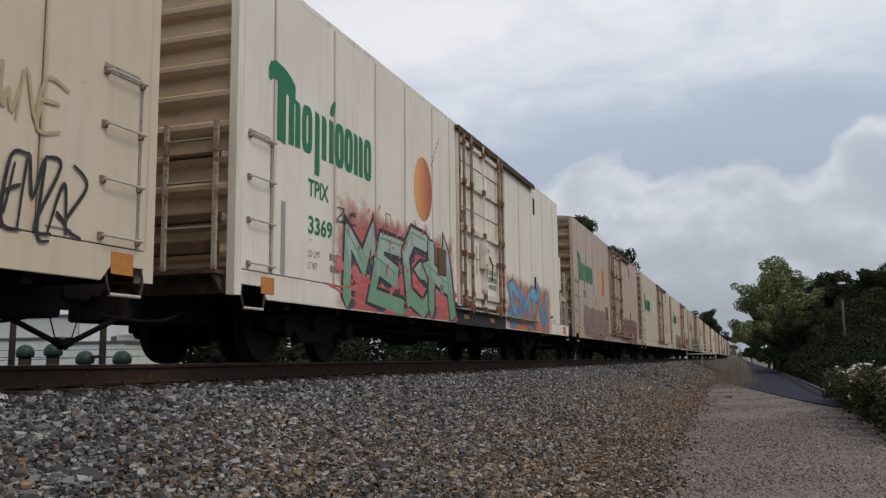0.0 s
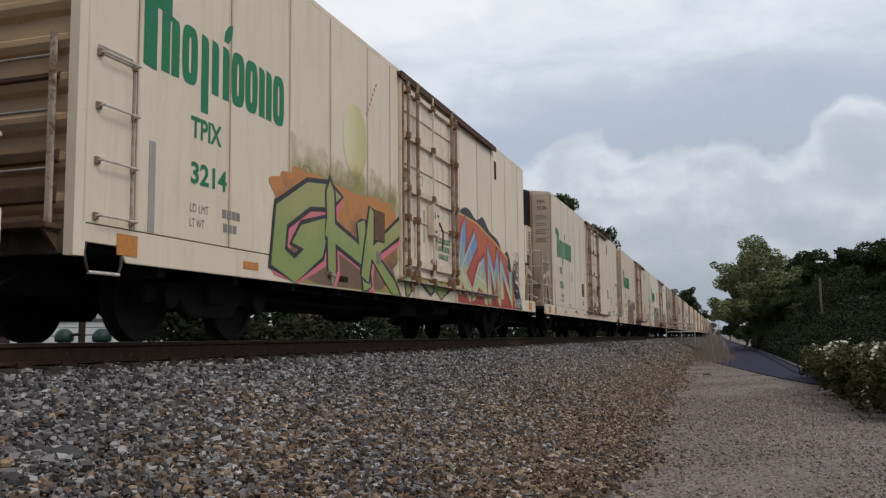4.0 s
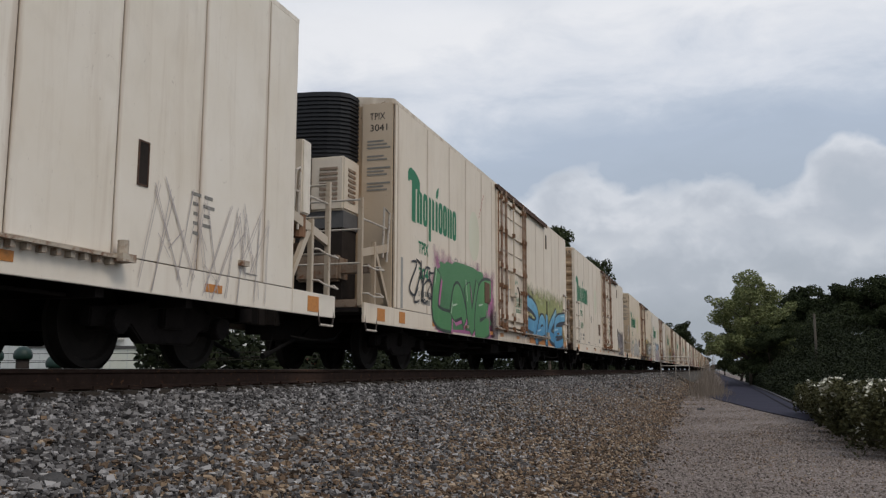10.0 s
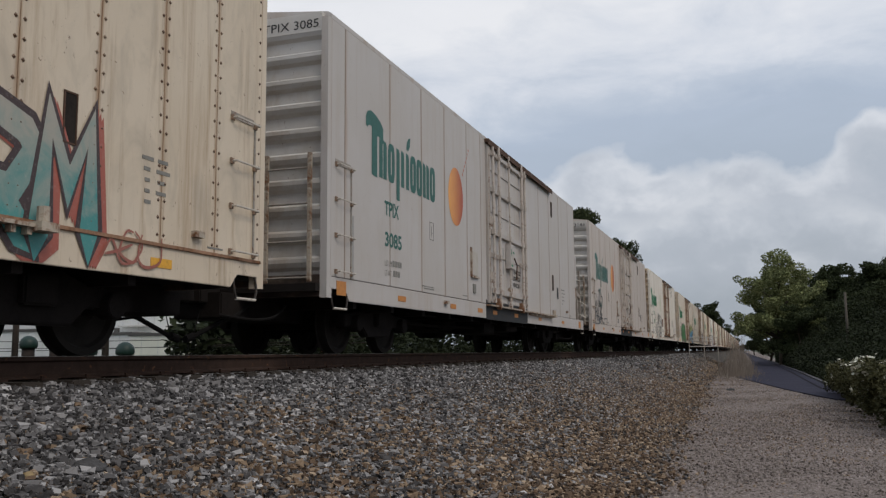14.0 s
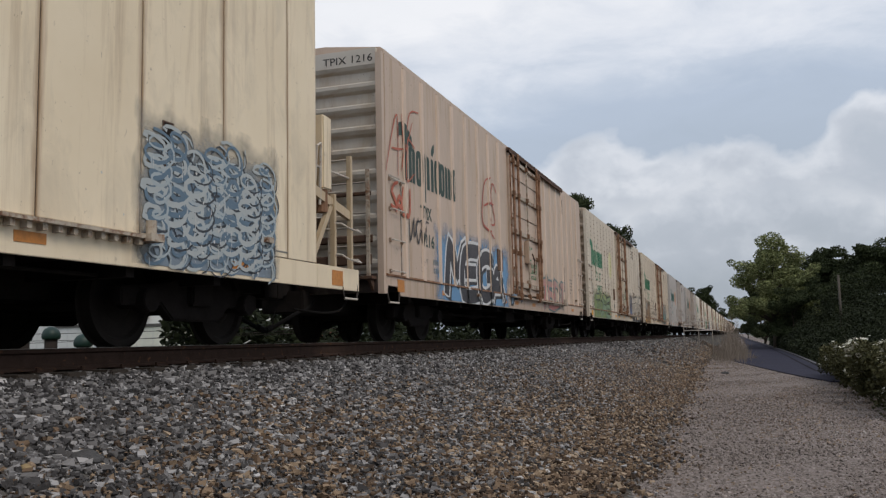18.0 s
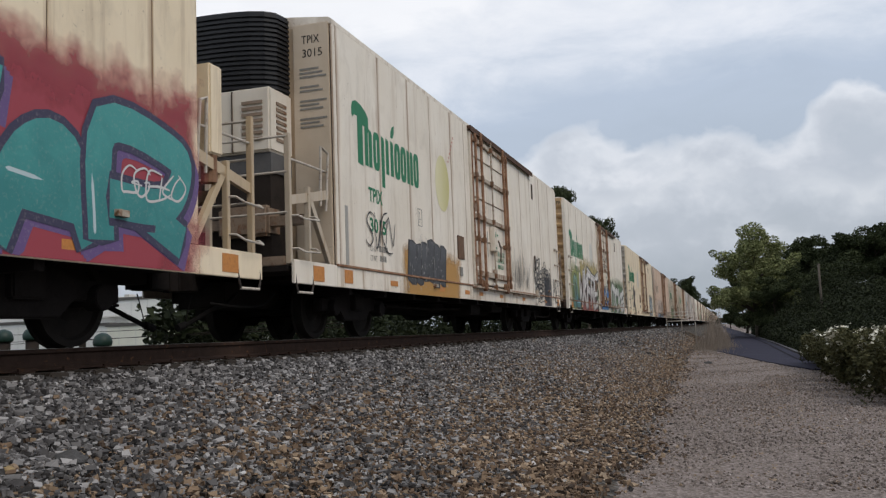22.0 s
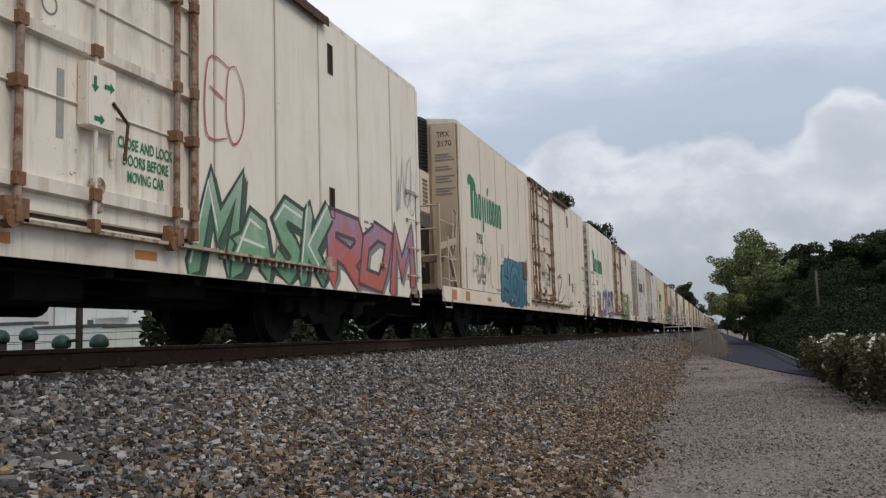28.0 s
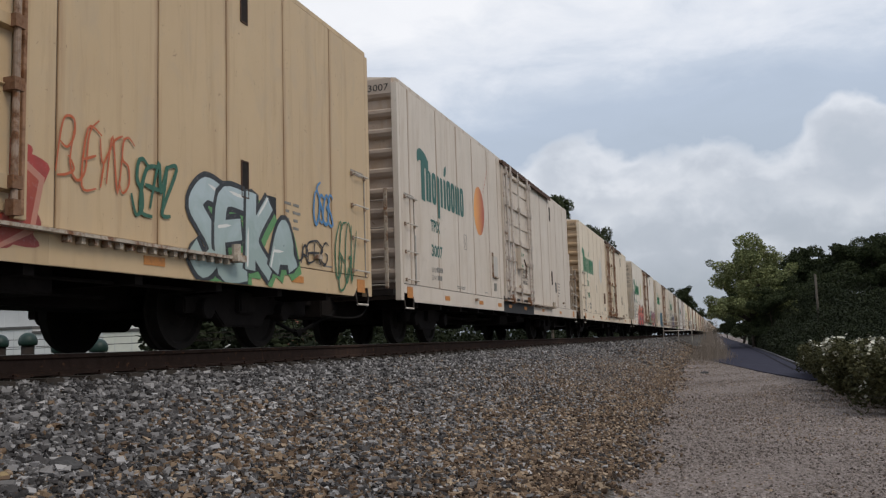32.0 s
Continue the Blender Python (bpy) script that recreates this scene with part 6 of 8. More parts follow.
def sketch(car, y0, y1, z0, z1, word, color, width=0.02, passes=2, seed=1, hatch=4):
    """Open letters drawn in quick doubled outlines, with hatching inside."""
    r = random.Random(seed)
    m = Mesh()
    step = (y1 - y0) / len(word)
    half = 0.14 * step

    def line(pts, k):
        m.strip([(p[0], max(LOW + 0.03, p[1])) for p in pts], width * r.uniform(0.7, 1.3), WIDE + 0.0150 + k * 0.00008)
    for i, ch in enumerate(word):
        for s in strokes_of(ch):
            pts = [Vector((y0 + step * (i + 0.1 + 0.85 * u) + 0.12 * (v - 0.5), z0 + (z1 - z0) * v)) for u, v in s]
            for p in range(passes):
                for a, b in zip(pts, pts[1:]):
                    t = (b - a).normalized()
                    nrm = Vector((-t.y, t.x)) * half
                    for sd in (-1, 1):
                        j = [Vector((r.gauss(0, 0.03), r.gauss(0, 0.03))) for _ in "ab"]
                        line([a - t * half + nrm * sd + j[0], b + t * half + nrm * sd + j[1]], i)
            for a, b in zip(pts, pts[1:]):
                for _ in range(hatch):
                    f = r.random()
                    c = a.lerp(b, f)
                    line([c + Vector((r.gauss(0, half), half)), c + Vector((r.gauss(0, half), -half))], i)
    put("graffiti_sketch", m.done("graffiti_sketch", spray(color)), car, "open letters sketched in thin sprayed lines")["kind"] = "stuff"


def splash(car, y0, y1, z0, z1, color, n=40, seed=1, width=0.02):
    """Flecks, smudges and short runs of paint."""
    r = random.Random(seed)
    m = Mesh()
    for i in range(n * 2):
        y, z = r.gauss((y0 + y1) / 2, (y1 - y0) / 4), r.uniform(z0, z1)
        if i % 5 == 0:
            l = r.uniform(0.08, 0.3)
            m.strip([(y, z), (y + 0.01, max(LOW + 0.02, z - l / 2)), (y + r.gauss(0, 0.02), max(LOW + 0.01, z - l))], width * 0.5, WIDE + 0.0150)
        else:
            rad = width * r.uniform(0.25, 0.9)
            pts = [(WIDE + 0.0152, y + rad * r.uniform(0.7, 1.3) * math.cos(k), z + rad * r.uniform(0.7, 1.5) * math.sin(k)) for k in (0, 0.9, 1.8, 2.7, 3.6, 4.5, 5.4)]
            m.add(pts, [tuple(range(7))])
    put("graffiti_splash", m.done("graffiti_splash", spray(color)), car, "flecks of sprayed paint")["kind"] = "stuff"


def blades(car, y0, y1, z0, color, seed, n=60, tall=0.9):
    """Thin sprayed strokes that fan upward like grass."""
    r = random.Random(seed)
    m = Mesh()
    for i in range(n):
        y = y0 + (y1 - y0) * r.random()
        lean, h = (y - (y0 + y1) / 2) * 0.25 + r.gauss(0, 0.12), tall * r.uniform(0.15, 1.0) * (1 - 0.5 * abs(2 * (y - y0) / (y1 - y0) - 1))
        b = z0 + r.uniform(0, 0.45)
        m.strip([(y, b), (y + lean * h * 0.4, b + h * 0.5), (y + lean * h * 1.2, b + h)], r.uniform(0.008, 0.024), WIDE + 0.0150 + i * 0.00003)
    put("graffiti_fan", m.done("graffiti_fan", spray(color)), car, "thin sprayed strokes fanning upward")["kind"] = "stuff"


def coil(car, y, w, z0, z1, turns, width, color, seed):
    """One sprayed corkscrew line."""
    r = random.Random(seed)
    n, ph, lean = turns * 12, r.uniform(0, 6.28), r.uniform(-0.08, 0.08)
    sway = [r.uniform(0.55, 1.2) for _ in range(turns + 2)]
    pts = [(y + lean * (k / n - 0.5) + w * math.cos(k * math.pi / 6 + ph) * sway[k // 12], z0 + (z1 - z0) * k / n + 0.11 * sway[(k + 5) // 12] * math.sin(k * math.pi / 6 + ph)) for k in range(n + 1)]
    m = Mesh()
    m.strip(pts, width, WIDE + 0.0135)
    put("graffiti_coil", m.done("graffiti_coil", spray(color)), car, "black sprayed corkscrew line")["kind"] = "stuff"


def rivet_rows(ys, z0, z1, step):
    m = Mesh()
    for y in ys:
        z = z0
        while z < z1:
            m.add([(WIDE + 0.001, y - 0.024, z), (WIDE + 0.001, y, z - 0.021), (WIDE + 0.001, y + 0.024, z), (WIDE + 0.001, y, z + 0.021), (WIDE + 0.017, y, z)], [(0, 1, 4), (1, 2, 4), (2, 3, 4), (3, 0, 4)])
            z += step
    return m


def paint_posts(car, posts):
    """Lettering and spray paint run on over the faces of the outside posts."""
    for ob in list(car.children):
        if not ob.name.startswith(("wordmark", "reporting_mark", "car_number", "graffiti", "fruit")):
            continue
        out = Mesh()
        for c in posts:
            bm = bmesh.new()
            bm.from_mesh(ob.data)
            bm.transform(ob.matrix_basis)
            for y, n in ((c - 0.055, -1), (c + 0.055, 1)):
                bmesh.ops.bisect_plane(bm, geom=bm.verts[:] + bm.edges[:] + bm.faces[:], plane_co=(0, y, 0), plane_no=(0, n, 0), clear_outer=True)
            bm.verts.index_update()
            out.add([(v.co.x + 0.03, v.co.y, v.co.z) for v in bm.verts], [tuple(v.index for v in f.verts) for f in bm.faces])
            bm.free()
        if out.f:
            put("painted_post_face", out.done("painted_post_face", ob.data.materials[0]), car)["kind"] = "stuff"


# -- one car --
CREAM, WHITE, PALE, BUFF, PINK, TAN = (0.75, 0.645, 0.51), (0.80, 0.74, 0.655), (0.745, 0.66, 0.555), (0.82, 0.70, 0.52), (0.535, 0.475, 0.435), (0.55, 0.40, 0.26)


def build_car(s0, kind="ribbed", color=CREAM, number="", mark="", unit="far", fruit="orange", dark_sill=False, end_color=None, logo=None, detail=True, label="", art=None, hatch="brown", fit=FIT, rusted=False, slide=0.0, worn=False):
    """kind: ribbed (smooth sides), riveted, posts. unit: near, far or none - which end carries the refrigeration unit."""
    y0, L = (0.6, 18.6) if unit == "near" else (0.27, 18.27) if logo is TEAL else (0.0, 18.0)
    car = thing("refrigerator_car", label or "white insulated refrigerator car with rust-stained plug door", "railway car", "cars of the passing train", (TRACK_X, s0 - y0 * fit, 0))
    car["speed"] = SPEED
    # End tint: brown dirt, plus the dimmer light on the ends, in one colour.
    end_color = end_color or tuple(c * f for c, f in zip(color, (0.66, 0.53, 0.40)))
    paint = PAINT if kind == "ribbed" else PAINT_WORN
    core = cached(("core", y0, L), lambda: Mesh().box(-WIDE, WIDE - 0.012, y0 + 0.02, L - 0.02, 0.86, HIGH - 0.09).done("body_shell", GROOVE))
    put("body_shell", core, car, "insulated body", color)
    # side cladding, sheet by sheet
    if kind == "ribbed":
        cuts = [y0] + [g for g in GROOVES_LEFT if g > y0 + 0.1] + [DOOR[0]]
        cuts2 = [DOOR[1]] + list(GROOVES_RIGHT) + [L]
        for seq in (cuts, cuts2):
            for a, b in zip(seq, seq[1:]):
                put("side_panel", side_panel(a, b, 1 if worn else 0), car, color=color)
        put("door_header", cached("door_header", lambda: Mesh().box(WIDE - 0.03, WIDE, DOOR[0], DOOR[1], 4.30, HIGH - 0.10).done("door_header", PAINT)), car, color=color)
    else:
        posts = []
        pitch = 0.92 if kind == "riveted" else 0.86
        for seq in ((y0, DOOR[0]), (DOOR[1], L)):
            n = max(1, round((seq[1] - seq[0]) / pitch))
            cuts = [seq[0] + (seq[1] - seq[0]) * i / n for i in range(n + 1)]
            for a, b in zip(cuts, cuts[1:]):
                put("side_panel", cached(("wpanel", round(a, 3), round(b, 3)), lambda: Mesh().box(WIDE - 0.03, WIDE, a + 0.003, b - 0.003, CREASE, HIGH - 0.10).done("side_panel", SHEETS[2], bevel=0.003)), car, color=color)
            if kind == "riveted":
                rm = cached(("rivets", y0, seq), lambda: rivet_rows([c + o for c in cuts[1:-1] for o in (-0.05, 0.05)] + [seq[0] + 0.06, seq[1] - 0.06], 1.1, 4.4, 0.16).done("rivets", PAINT_WORN))
                put("rivets", rm, car, "rows of rusty rivet heads", (0.13, 0.075, 0.045))["kind"] = "stuff"
            else:
                for c in cuts[1:-1]:
                    pm = cached("outside_post", lambda: Mesh().prism([(WIDE, -0.08), (WIDE + 0.03, -0.055), (WIDE + 0.03, 0.055), (WIDE, 0.08)], "z", CREASE, HIGH - 0.14).done("outside_post", PAINT_WORN))
                    # Lighter tint than the panels: the posts' highlight is put into their colour.
                    put("outside_post", pm, car, color=tuple(min(1, v * 1.22) for v in color), at=(0, c, 0))
                    posts.append(c)
    # sill below the crease
    def sill(a, b, cut):
        def make():
            up, lo, hi = LOW + 0.14, a + (0.62 if cut == "start" else 0.0), b - (0.62 if cut == "end" else 0.0)
            out = [(lo, LOW), (hi, LOW)] + ([(hi + 0.14, up), (b, up)] if cut == "end" else []) + [(b, CREASE - 0.004), (a, CREASE - 0.004)] + ([(a, up), (lo - 0.14, up)] if cut == "start" else [])
            return Mesh().prism(out, "x", WIDE - 0.03, WIDE).done("side_sill", RUST_SILL if rusted else PAINT, bevel=0.005)
        return cached(("sill", a, b, cut, rusted), make)
    put("side_sill", sill(y0, DOOR[0] - 0.1, "" if unit == "near" else "start"), car, color=color)
    put("side_sill", sill(DOOR[1] + 0.3, L, "" if unit == "far" else "end"), car, color=color)
    if dark_sill:
        put("door_sill", cached("dark_sill", lambda: Mesh().box(WIDE - 0.03, WIDE + 0.004, DOOR[0] - 0.1, DOOR[1] + 0.3, LOW - 0.02, 1.08).done("door_sill", SILL_BLACK)), car, "black sill plate under the door")
    else:
        put("door_sill", cached(("door_sill", rusted), lambda: Mesh().box(WIDE - 0.03, WIDE + 0.003, DOOR[0] - 0.1, DOOR[1] + 0.3, LOW, 1.02).done("door_sill", RUST_SILL if rusted else PAINT_WORN)), car, "worn sill under the door", tuple(c * 0.9 for c in color))
    if rusted:
        for k, (a, b) in enumerate(((y0, DOOR[0] - 0.1), (DOOR[1] + 0.3, L))):
            put("crease_strip", cached(("crease", a, b), lambda: Mesh().box(WIDE - 0.01, WIDE + 0.022, a, b, CREASE - 0.012, CREASE + 0.022).done("crease_strip", RUST_RED, bevel=0.004)), car, "rusty angle along the sill")
    put("far_side", cached(("far_side", y0, L), lambda: Mesh().box(-WIDE - 0.004, -WIDE + 0.02, y0, L, LOW, HIGH - 0.1).done("far_side", PAINT)), car, color=color)
    put("roof", cached(("roof", y0, L), lambda: roof_mesh(y0, L)), car, "pale ribbed roof", color)
    # ends
    for y, face, has in ((y0, -1, unit == "near"), (L, 1, unit == "far")):
        if has:
            wall = cached(("flat_end", y, face), lambda: Mesh().box(-1.55, 1.55, min(y, y - face * 0.02), max(y, y - face * 0.02), 0.9, 4.5).done("end_wall", PAINT_WORN))
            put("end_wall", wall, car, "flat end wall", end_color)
            if detail:
                unit_end(car, y, face, color)
        else:
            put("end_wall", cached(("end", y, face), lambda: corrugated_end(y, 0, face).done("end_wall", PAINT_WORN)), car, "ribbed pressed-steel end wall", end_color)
            post = cached(("corner", y, face), lambda: Mesh().box(1.50, WIDE - 0.001, min(y - face * 0.05, y + face * 0.10), max(y - face * 0.05, y + face * 0.10), 0.72, HIGH - 0.1).done("corner_post", PAINT))
            put("corner_post", post, car, color=color)
            beam = cached(("beam", y, face), lambda: Mesh().box(-1.45, 1.50, min(y, y + face * 0.10), max(y, y + face * 0.10), 0.74, 1.02).done("end_beam", PAINT_WORN))
            put("end_beam", beam, car, "dark rusty end beam", (0.045, 0.031, 0.026))
            if detail and face < 0 and logo is not TEAL:
                end_gear(car, y)
            if detail:
                if face < 0:
                    end_ladder(car, y - 0.06, color)
                    ladder_rungs(car, y + 0.14, y + 0.68, color)
                    sill_step(car, y + 0.30)
                else:
                    ladder_rungs(car, y - 0.68, y - 0.14, color)
                    sill_step(car, y - 0.30)
    # running gear
    for key, me in cached(("under", L), lambda: underframe_meshes(L))[:None if detail else 2]:
        put(key, me, car)
    cm = cached("coupler", coupler_mesh)
    hm = cached("hose", hose_mesh)
    for end in (0, 1):
        off = (y0 - (0.75 if unit == "near" else 0.1)) if end == 0 else (L + (0.75 if unit == "far" else 0.1))
        for key, me in (("coupler", cm), ("air_hose", hm)):
            ob = put(key, me, car)
            ob.matrix_basis = pose(0, off, 0, 0, 0, 180 * end)
    for y in (y0 + (1.9 if unit == "near" else 2.95), L - (1.9 if unit == "far" else 2.95)):
        add_truck(car, y)
    plug_door(car, color, kind != "ribbed" or rusted, INK_FADED if not detail else GREEN if logo is not TEAL else INK, detail)
    teal = logo is TEAL
    wordmark(car, logo or GREEN, (0.55 if unit == "near" else -0.13) + (0.62 if teal and unit != "near" else 0.15 if teal else 0.0) + slide)
    if fruit:
        fruit_print(car, fruit, (-0.5 if teal else -0.3 if unit == "near" else -0.12) + slide * 0.6)
    vent_slit(car, 14.75, 3.95)
    vent_slit(car, 14.75, 1.90)
    lm = logo or GREEN
    my = 1.62 + (0.25 if unit == "near" else 0.0) + (0.3 if teal else 0.0) + (0.35 if number == "3294" else 0.0) + slide
    if kind == "riveted":
        write(car, "CS  XT", 1.76, 2.08, 0.46, lm, width=1.36, bold=0.004, name="reporting_mark")
        write(car, number, 1.92, 1.62, 0.44, lm, width=1.36, bold=0.004, name="car_number")
        slots = Mesh()
        for y in (4.43, 5.02, 5.6):
            for z in (2.0, 2.7, 3.4):
                zz = z + (y - 5) * 0.1
                slots.add([(WIDE + 0.004, y, zz + 0.10), (WIDE + 0.004, y + 0.07, zz + 0.10), (WIDE + 0.004, y + 0.07, zz), (WIDE + 0.004, y + 0.04, zz - 0.28), (WIDE + 0.004, y + 0.03, zz - 0.28), (WIDE + 0.004, y, zz)], [tuple(range(6))])
        put("rust_slot", cached("rust_slot", lambda: slots.done("rust_slot", RUSTED)), car, "rusted bolt slots with short runs")["kind"] = "stuff"
        put("route_board", cached("route_board", lambda: Mesh().box(0.02, 0.60, y0 - 0.20, y0 - 0.13, 1.98, 2.46).done("route_board", TAN_BOX, bevel=0.01)), car, "weathered board on the end wall")
    elif mark:
        write(car, mark, my, 2.07, 0.30, lm, width=0.60, bold=0.008, name="reporting_mark")
        write(car, number, my, 1.60, 0.30, lm, width=0.72, bold=0.008, name="car_number")
    if mark and unit != "near":
        write_end(car, mark + " " + number, 0.60, 4.33, 0.17, INK, y0 - 0.09, 0.85)
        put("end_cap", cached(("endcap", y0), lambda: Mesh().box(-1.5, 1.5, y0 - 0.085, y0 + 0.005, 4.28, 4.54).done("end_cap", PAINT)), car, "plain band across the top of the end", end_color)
    elif mark:
        write_end(car, mark, 1.14, 4.20, 0.17, INK, y0 - 0.036, 0.28)
        write_end(car, number, 1.14, 4.0, 0.17, INK, y0 - 0.036, 0.32)
        bars = Mesh()
        for i, k in enumerate((0, 1, 2, 4.5, 5.5, 8, 9, 10, 12.5, 13.5, 14.5)):
            bars.box(1.10, 1.46 + 0.06 * ((i * 7) % 3 - 1), y0 - 0.037, y0 - 0.034, 3.84 - k * 0.058 - 0.028, 3.84 - k * 0.058)
        tagged(put("small_print", cached("end_notices", lambda: bars.done("small_print", INK_FADED)), car, "small unreadable lines of print"), kind="stuff")
    if detail and mark:
        write(car, "LD LMT", my, 1.30, 0.125, INK_FADED, width=0.36)
        write(car, "LT WT", my, 1.15, 0.125, INK_FADED, width=0.28)
        bars = Mesh()
        for y, z, w, h in ((2.26, 1.31, 0.08, 0.09), (2.36, 1.31, 0.08, 0.09), (2.46, 1.31, 0.08, 0.09), (2.56, 1.31, 0.07, 0.09), (2.28, 1.16, 0.08, 0.09), (2.38, 1.16, 0.08, 0.09), (2.48, 1.16, 0.08, 0.09),
                           (15.75, 1.76, 0.18, 0.035), (16.0, 1.76, 0.16, 0.035), (15.78, 1.66, 0.10, 0.035), (15.98, 1.66, 0.22, 0.035), (15.8, 1.56, 0.08, 0.035), (16.0, 1.56, 0.12, 0.035), (15.8, 1.46, 0.08, 0.035), (15.98, 1.46, 0.16, 0.035), (15.8, 1.36, 0.1, 0.035),
                           (3.6, 1.10, 0.28, 0.018), (3.92, 1.10, 0.30, 0.018), (3.7, 1.065, 0.22, 0.018), (3.96, 1.065, 0.24, 0.018), (16.9, 1.06, 0.3, 0.018), (5.9, 1.07, 0.3, 0.016)):
            bars.box(WIDE + 0.001, WIDE + 0.0042, y, y + w, z, z + h)
        put("small_print", cached("small_print", lambda: bars.done("small_print", INK_FADED)), car, "rows of small stencilled data", at=(0, 0.4 if number == "3294" else slide, 0))["kind"] = "stuff"
        box = Mesh().box(WIDE + 0.001, WIDE + 0.005, 15.30, 15.52, 1.48, 1.80)
        if hatch != "brown" or number in ("3214", "3170", "3209", "3168"):
            put("data_panel", cached("data_panel", lambda: box.done("data_panel", INK)), car, "black stencilled data panel")
        fr = Mesh()
        for a, b, c, d in ((0, .22, 0, .012), (0, .22, .30, .312), (0, .012, 0, .31), (.208, .22, 0, .31), (.09, .1, .05, .25), (.06, .16, .12, .13)):
            fr.box(WIDE + 0.001, WIDE + 0.0042, 4.25 + a, 4.25 + b, 1.92 + c, 1.92 + d)
        put("stencil_box", cached("stencil_box", lambda: fr.done("stencil_box", INK_FADED)), car)
        strip = Mesh().box(WIDE + 0.001, WIDE + 0.006, 0.92, 1.02, 1.02, 1.88)
        put("anti_slip_strip", cached("strip_a", lambda: strip.done("anti_slip_strip", GREY_STRIP)), car)
        service_hatch(car, hatch == "white")
        refl = REFLECT_Y if kind == "riveted" else REFLECT
        reflector(car, 0.62 if unit != "near" else 1.0, 0.30, 0.19, 0.86, refl)
        for y in (2.9, 5.55, 7.35, 8.5, 10.4, 13.0, 16.1):
            reflector(car, y, 0.34, 0.085, 0.84, refl)
        if unit == "near":
            reflector(car, L - 0.35, 0.30, 0.19, 0.86, refl)
        for y, z in ((5.0, 0.86), (16.6, 1.14)):
            put("side_bracket", cached("bracket", lambda: Mesh().box(WIDE, WIDE + 0.06, 0, 0.16, 0, 0.06).done("side_bracket", RUSTY_PAINT)), car, at=(0, y, z))
    if art:
        art(car)
    if kind == "posts":
        paint_posts(car, posts)
    # bodies are a little shorter than drawn; trucks keep their true size
    for part in car.children:
        if part.name.startswith("truck"):
            part.location.y *= fit
        else:
            part.matrix_basis = Matrix.Diagonal((1, fit, 1, 1)) @ part.matrix_basis
    return car


# -- what is sprayed on each car --
K = (0.015, 0.014, 0.016)
GRY, LGR, SIL = (0.20, 0.20, 0.21), (0.42, 0.43, 0.44), (0.55, 0.55, 0.55)
RED, ORG, BLU, LBL = (0.45, 0.05, 0.04), (0.55, 0.17, 0.04), (0.05, 0.18, 0.40), (0.18, 0.38, 0.52)
GRN, DGR, OLV = (0.07, 0.24, 0.09), (0.03, 0.12, 0.06), (0.25, 0.27, 0.07)
TEA, PUR, PNK, BRN, YEL, GLD = (0.03, 0.25, 0.24), (0.11, 0.07, 0.20), (0.60, 0.16, 0.20), (0.19, 0.13, 0.09), (0.62, 0.50, 0.12), (0.50, 0.34, 0.08)
WHT, CRM = (0.68, 0.67, 0.63), (0.55, 0.50, 0.38)


def art_0(c):
    haze(c, 2.4, 7.8, 0.72, 2.3, (0.50, 0.12, 0.10))
    piece(c, 2.3, 7.75, 0.73, 1.35, "ZOX", (0.50, 0.09, 0.09), (0.60, 0.22, 0.20), (0.55, 0.12, 0.12), None, None, 103, 0.06, 0.3)
    piece(c, 2.7, 7.5, 0.73, 2.15, "MEGH", (0.17, 0.31, 0.19), (0.38, 0.44, 0.41), (0.02, 0.022, 0.024), None, (0.10, 0.34, 0.16), 3, 0.03, 0.20, (0.06, 0.045, 0.07), bold=0.30, crowd=1.18, tops=(0.92, 1.0))
    splash(c, 2.4, 7.7, 1.0, 2.3, (0.50, 0.10, 0.10), 40, 104, 0.05)
    haze(c, 11.5, 16.8, 0.72, 2.0, (0.55, 0.20, 0.07))
    piece(c, 11.8, 16.2, 0.73, 1.85, "SMIW", (0.06, 0.24, 0.42), (0.20, 0.40, 0.54), (0.10, 0.12, 0.22), None, None, 4, 0.03, 0.2, (0.45, 0.12, 0.08), bold=0.32, crowd=1.1)
    scrawl(c, 2.45, 3.1, 1.85, 2.1, K, 3, 0.02, 5)


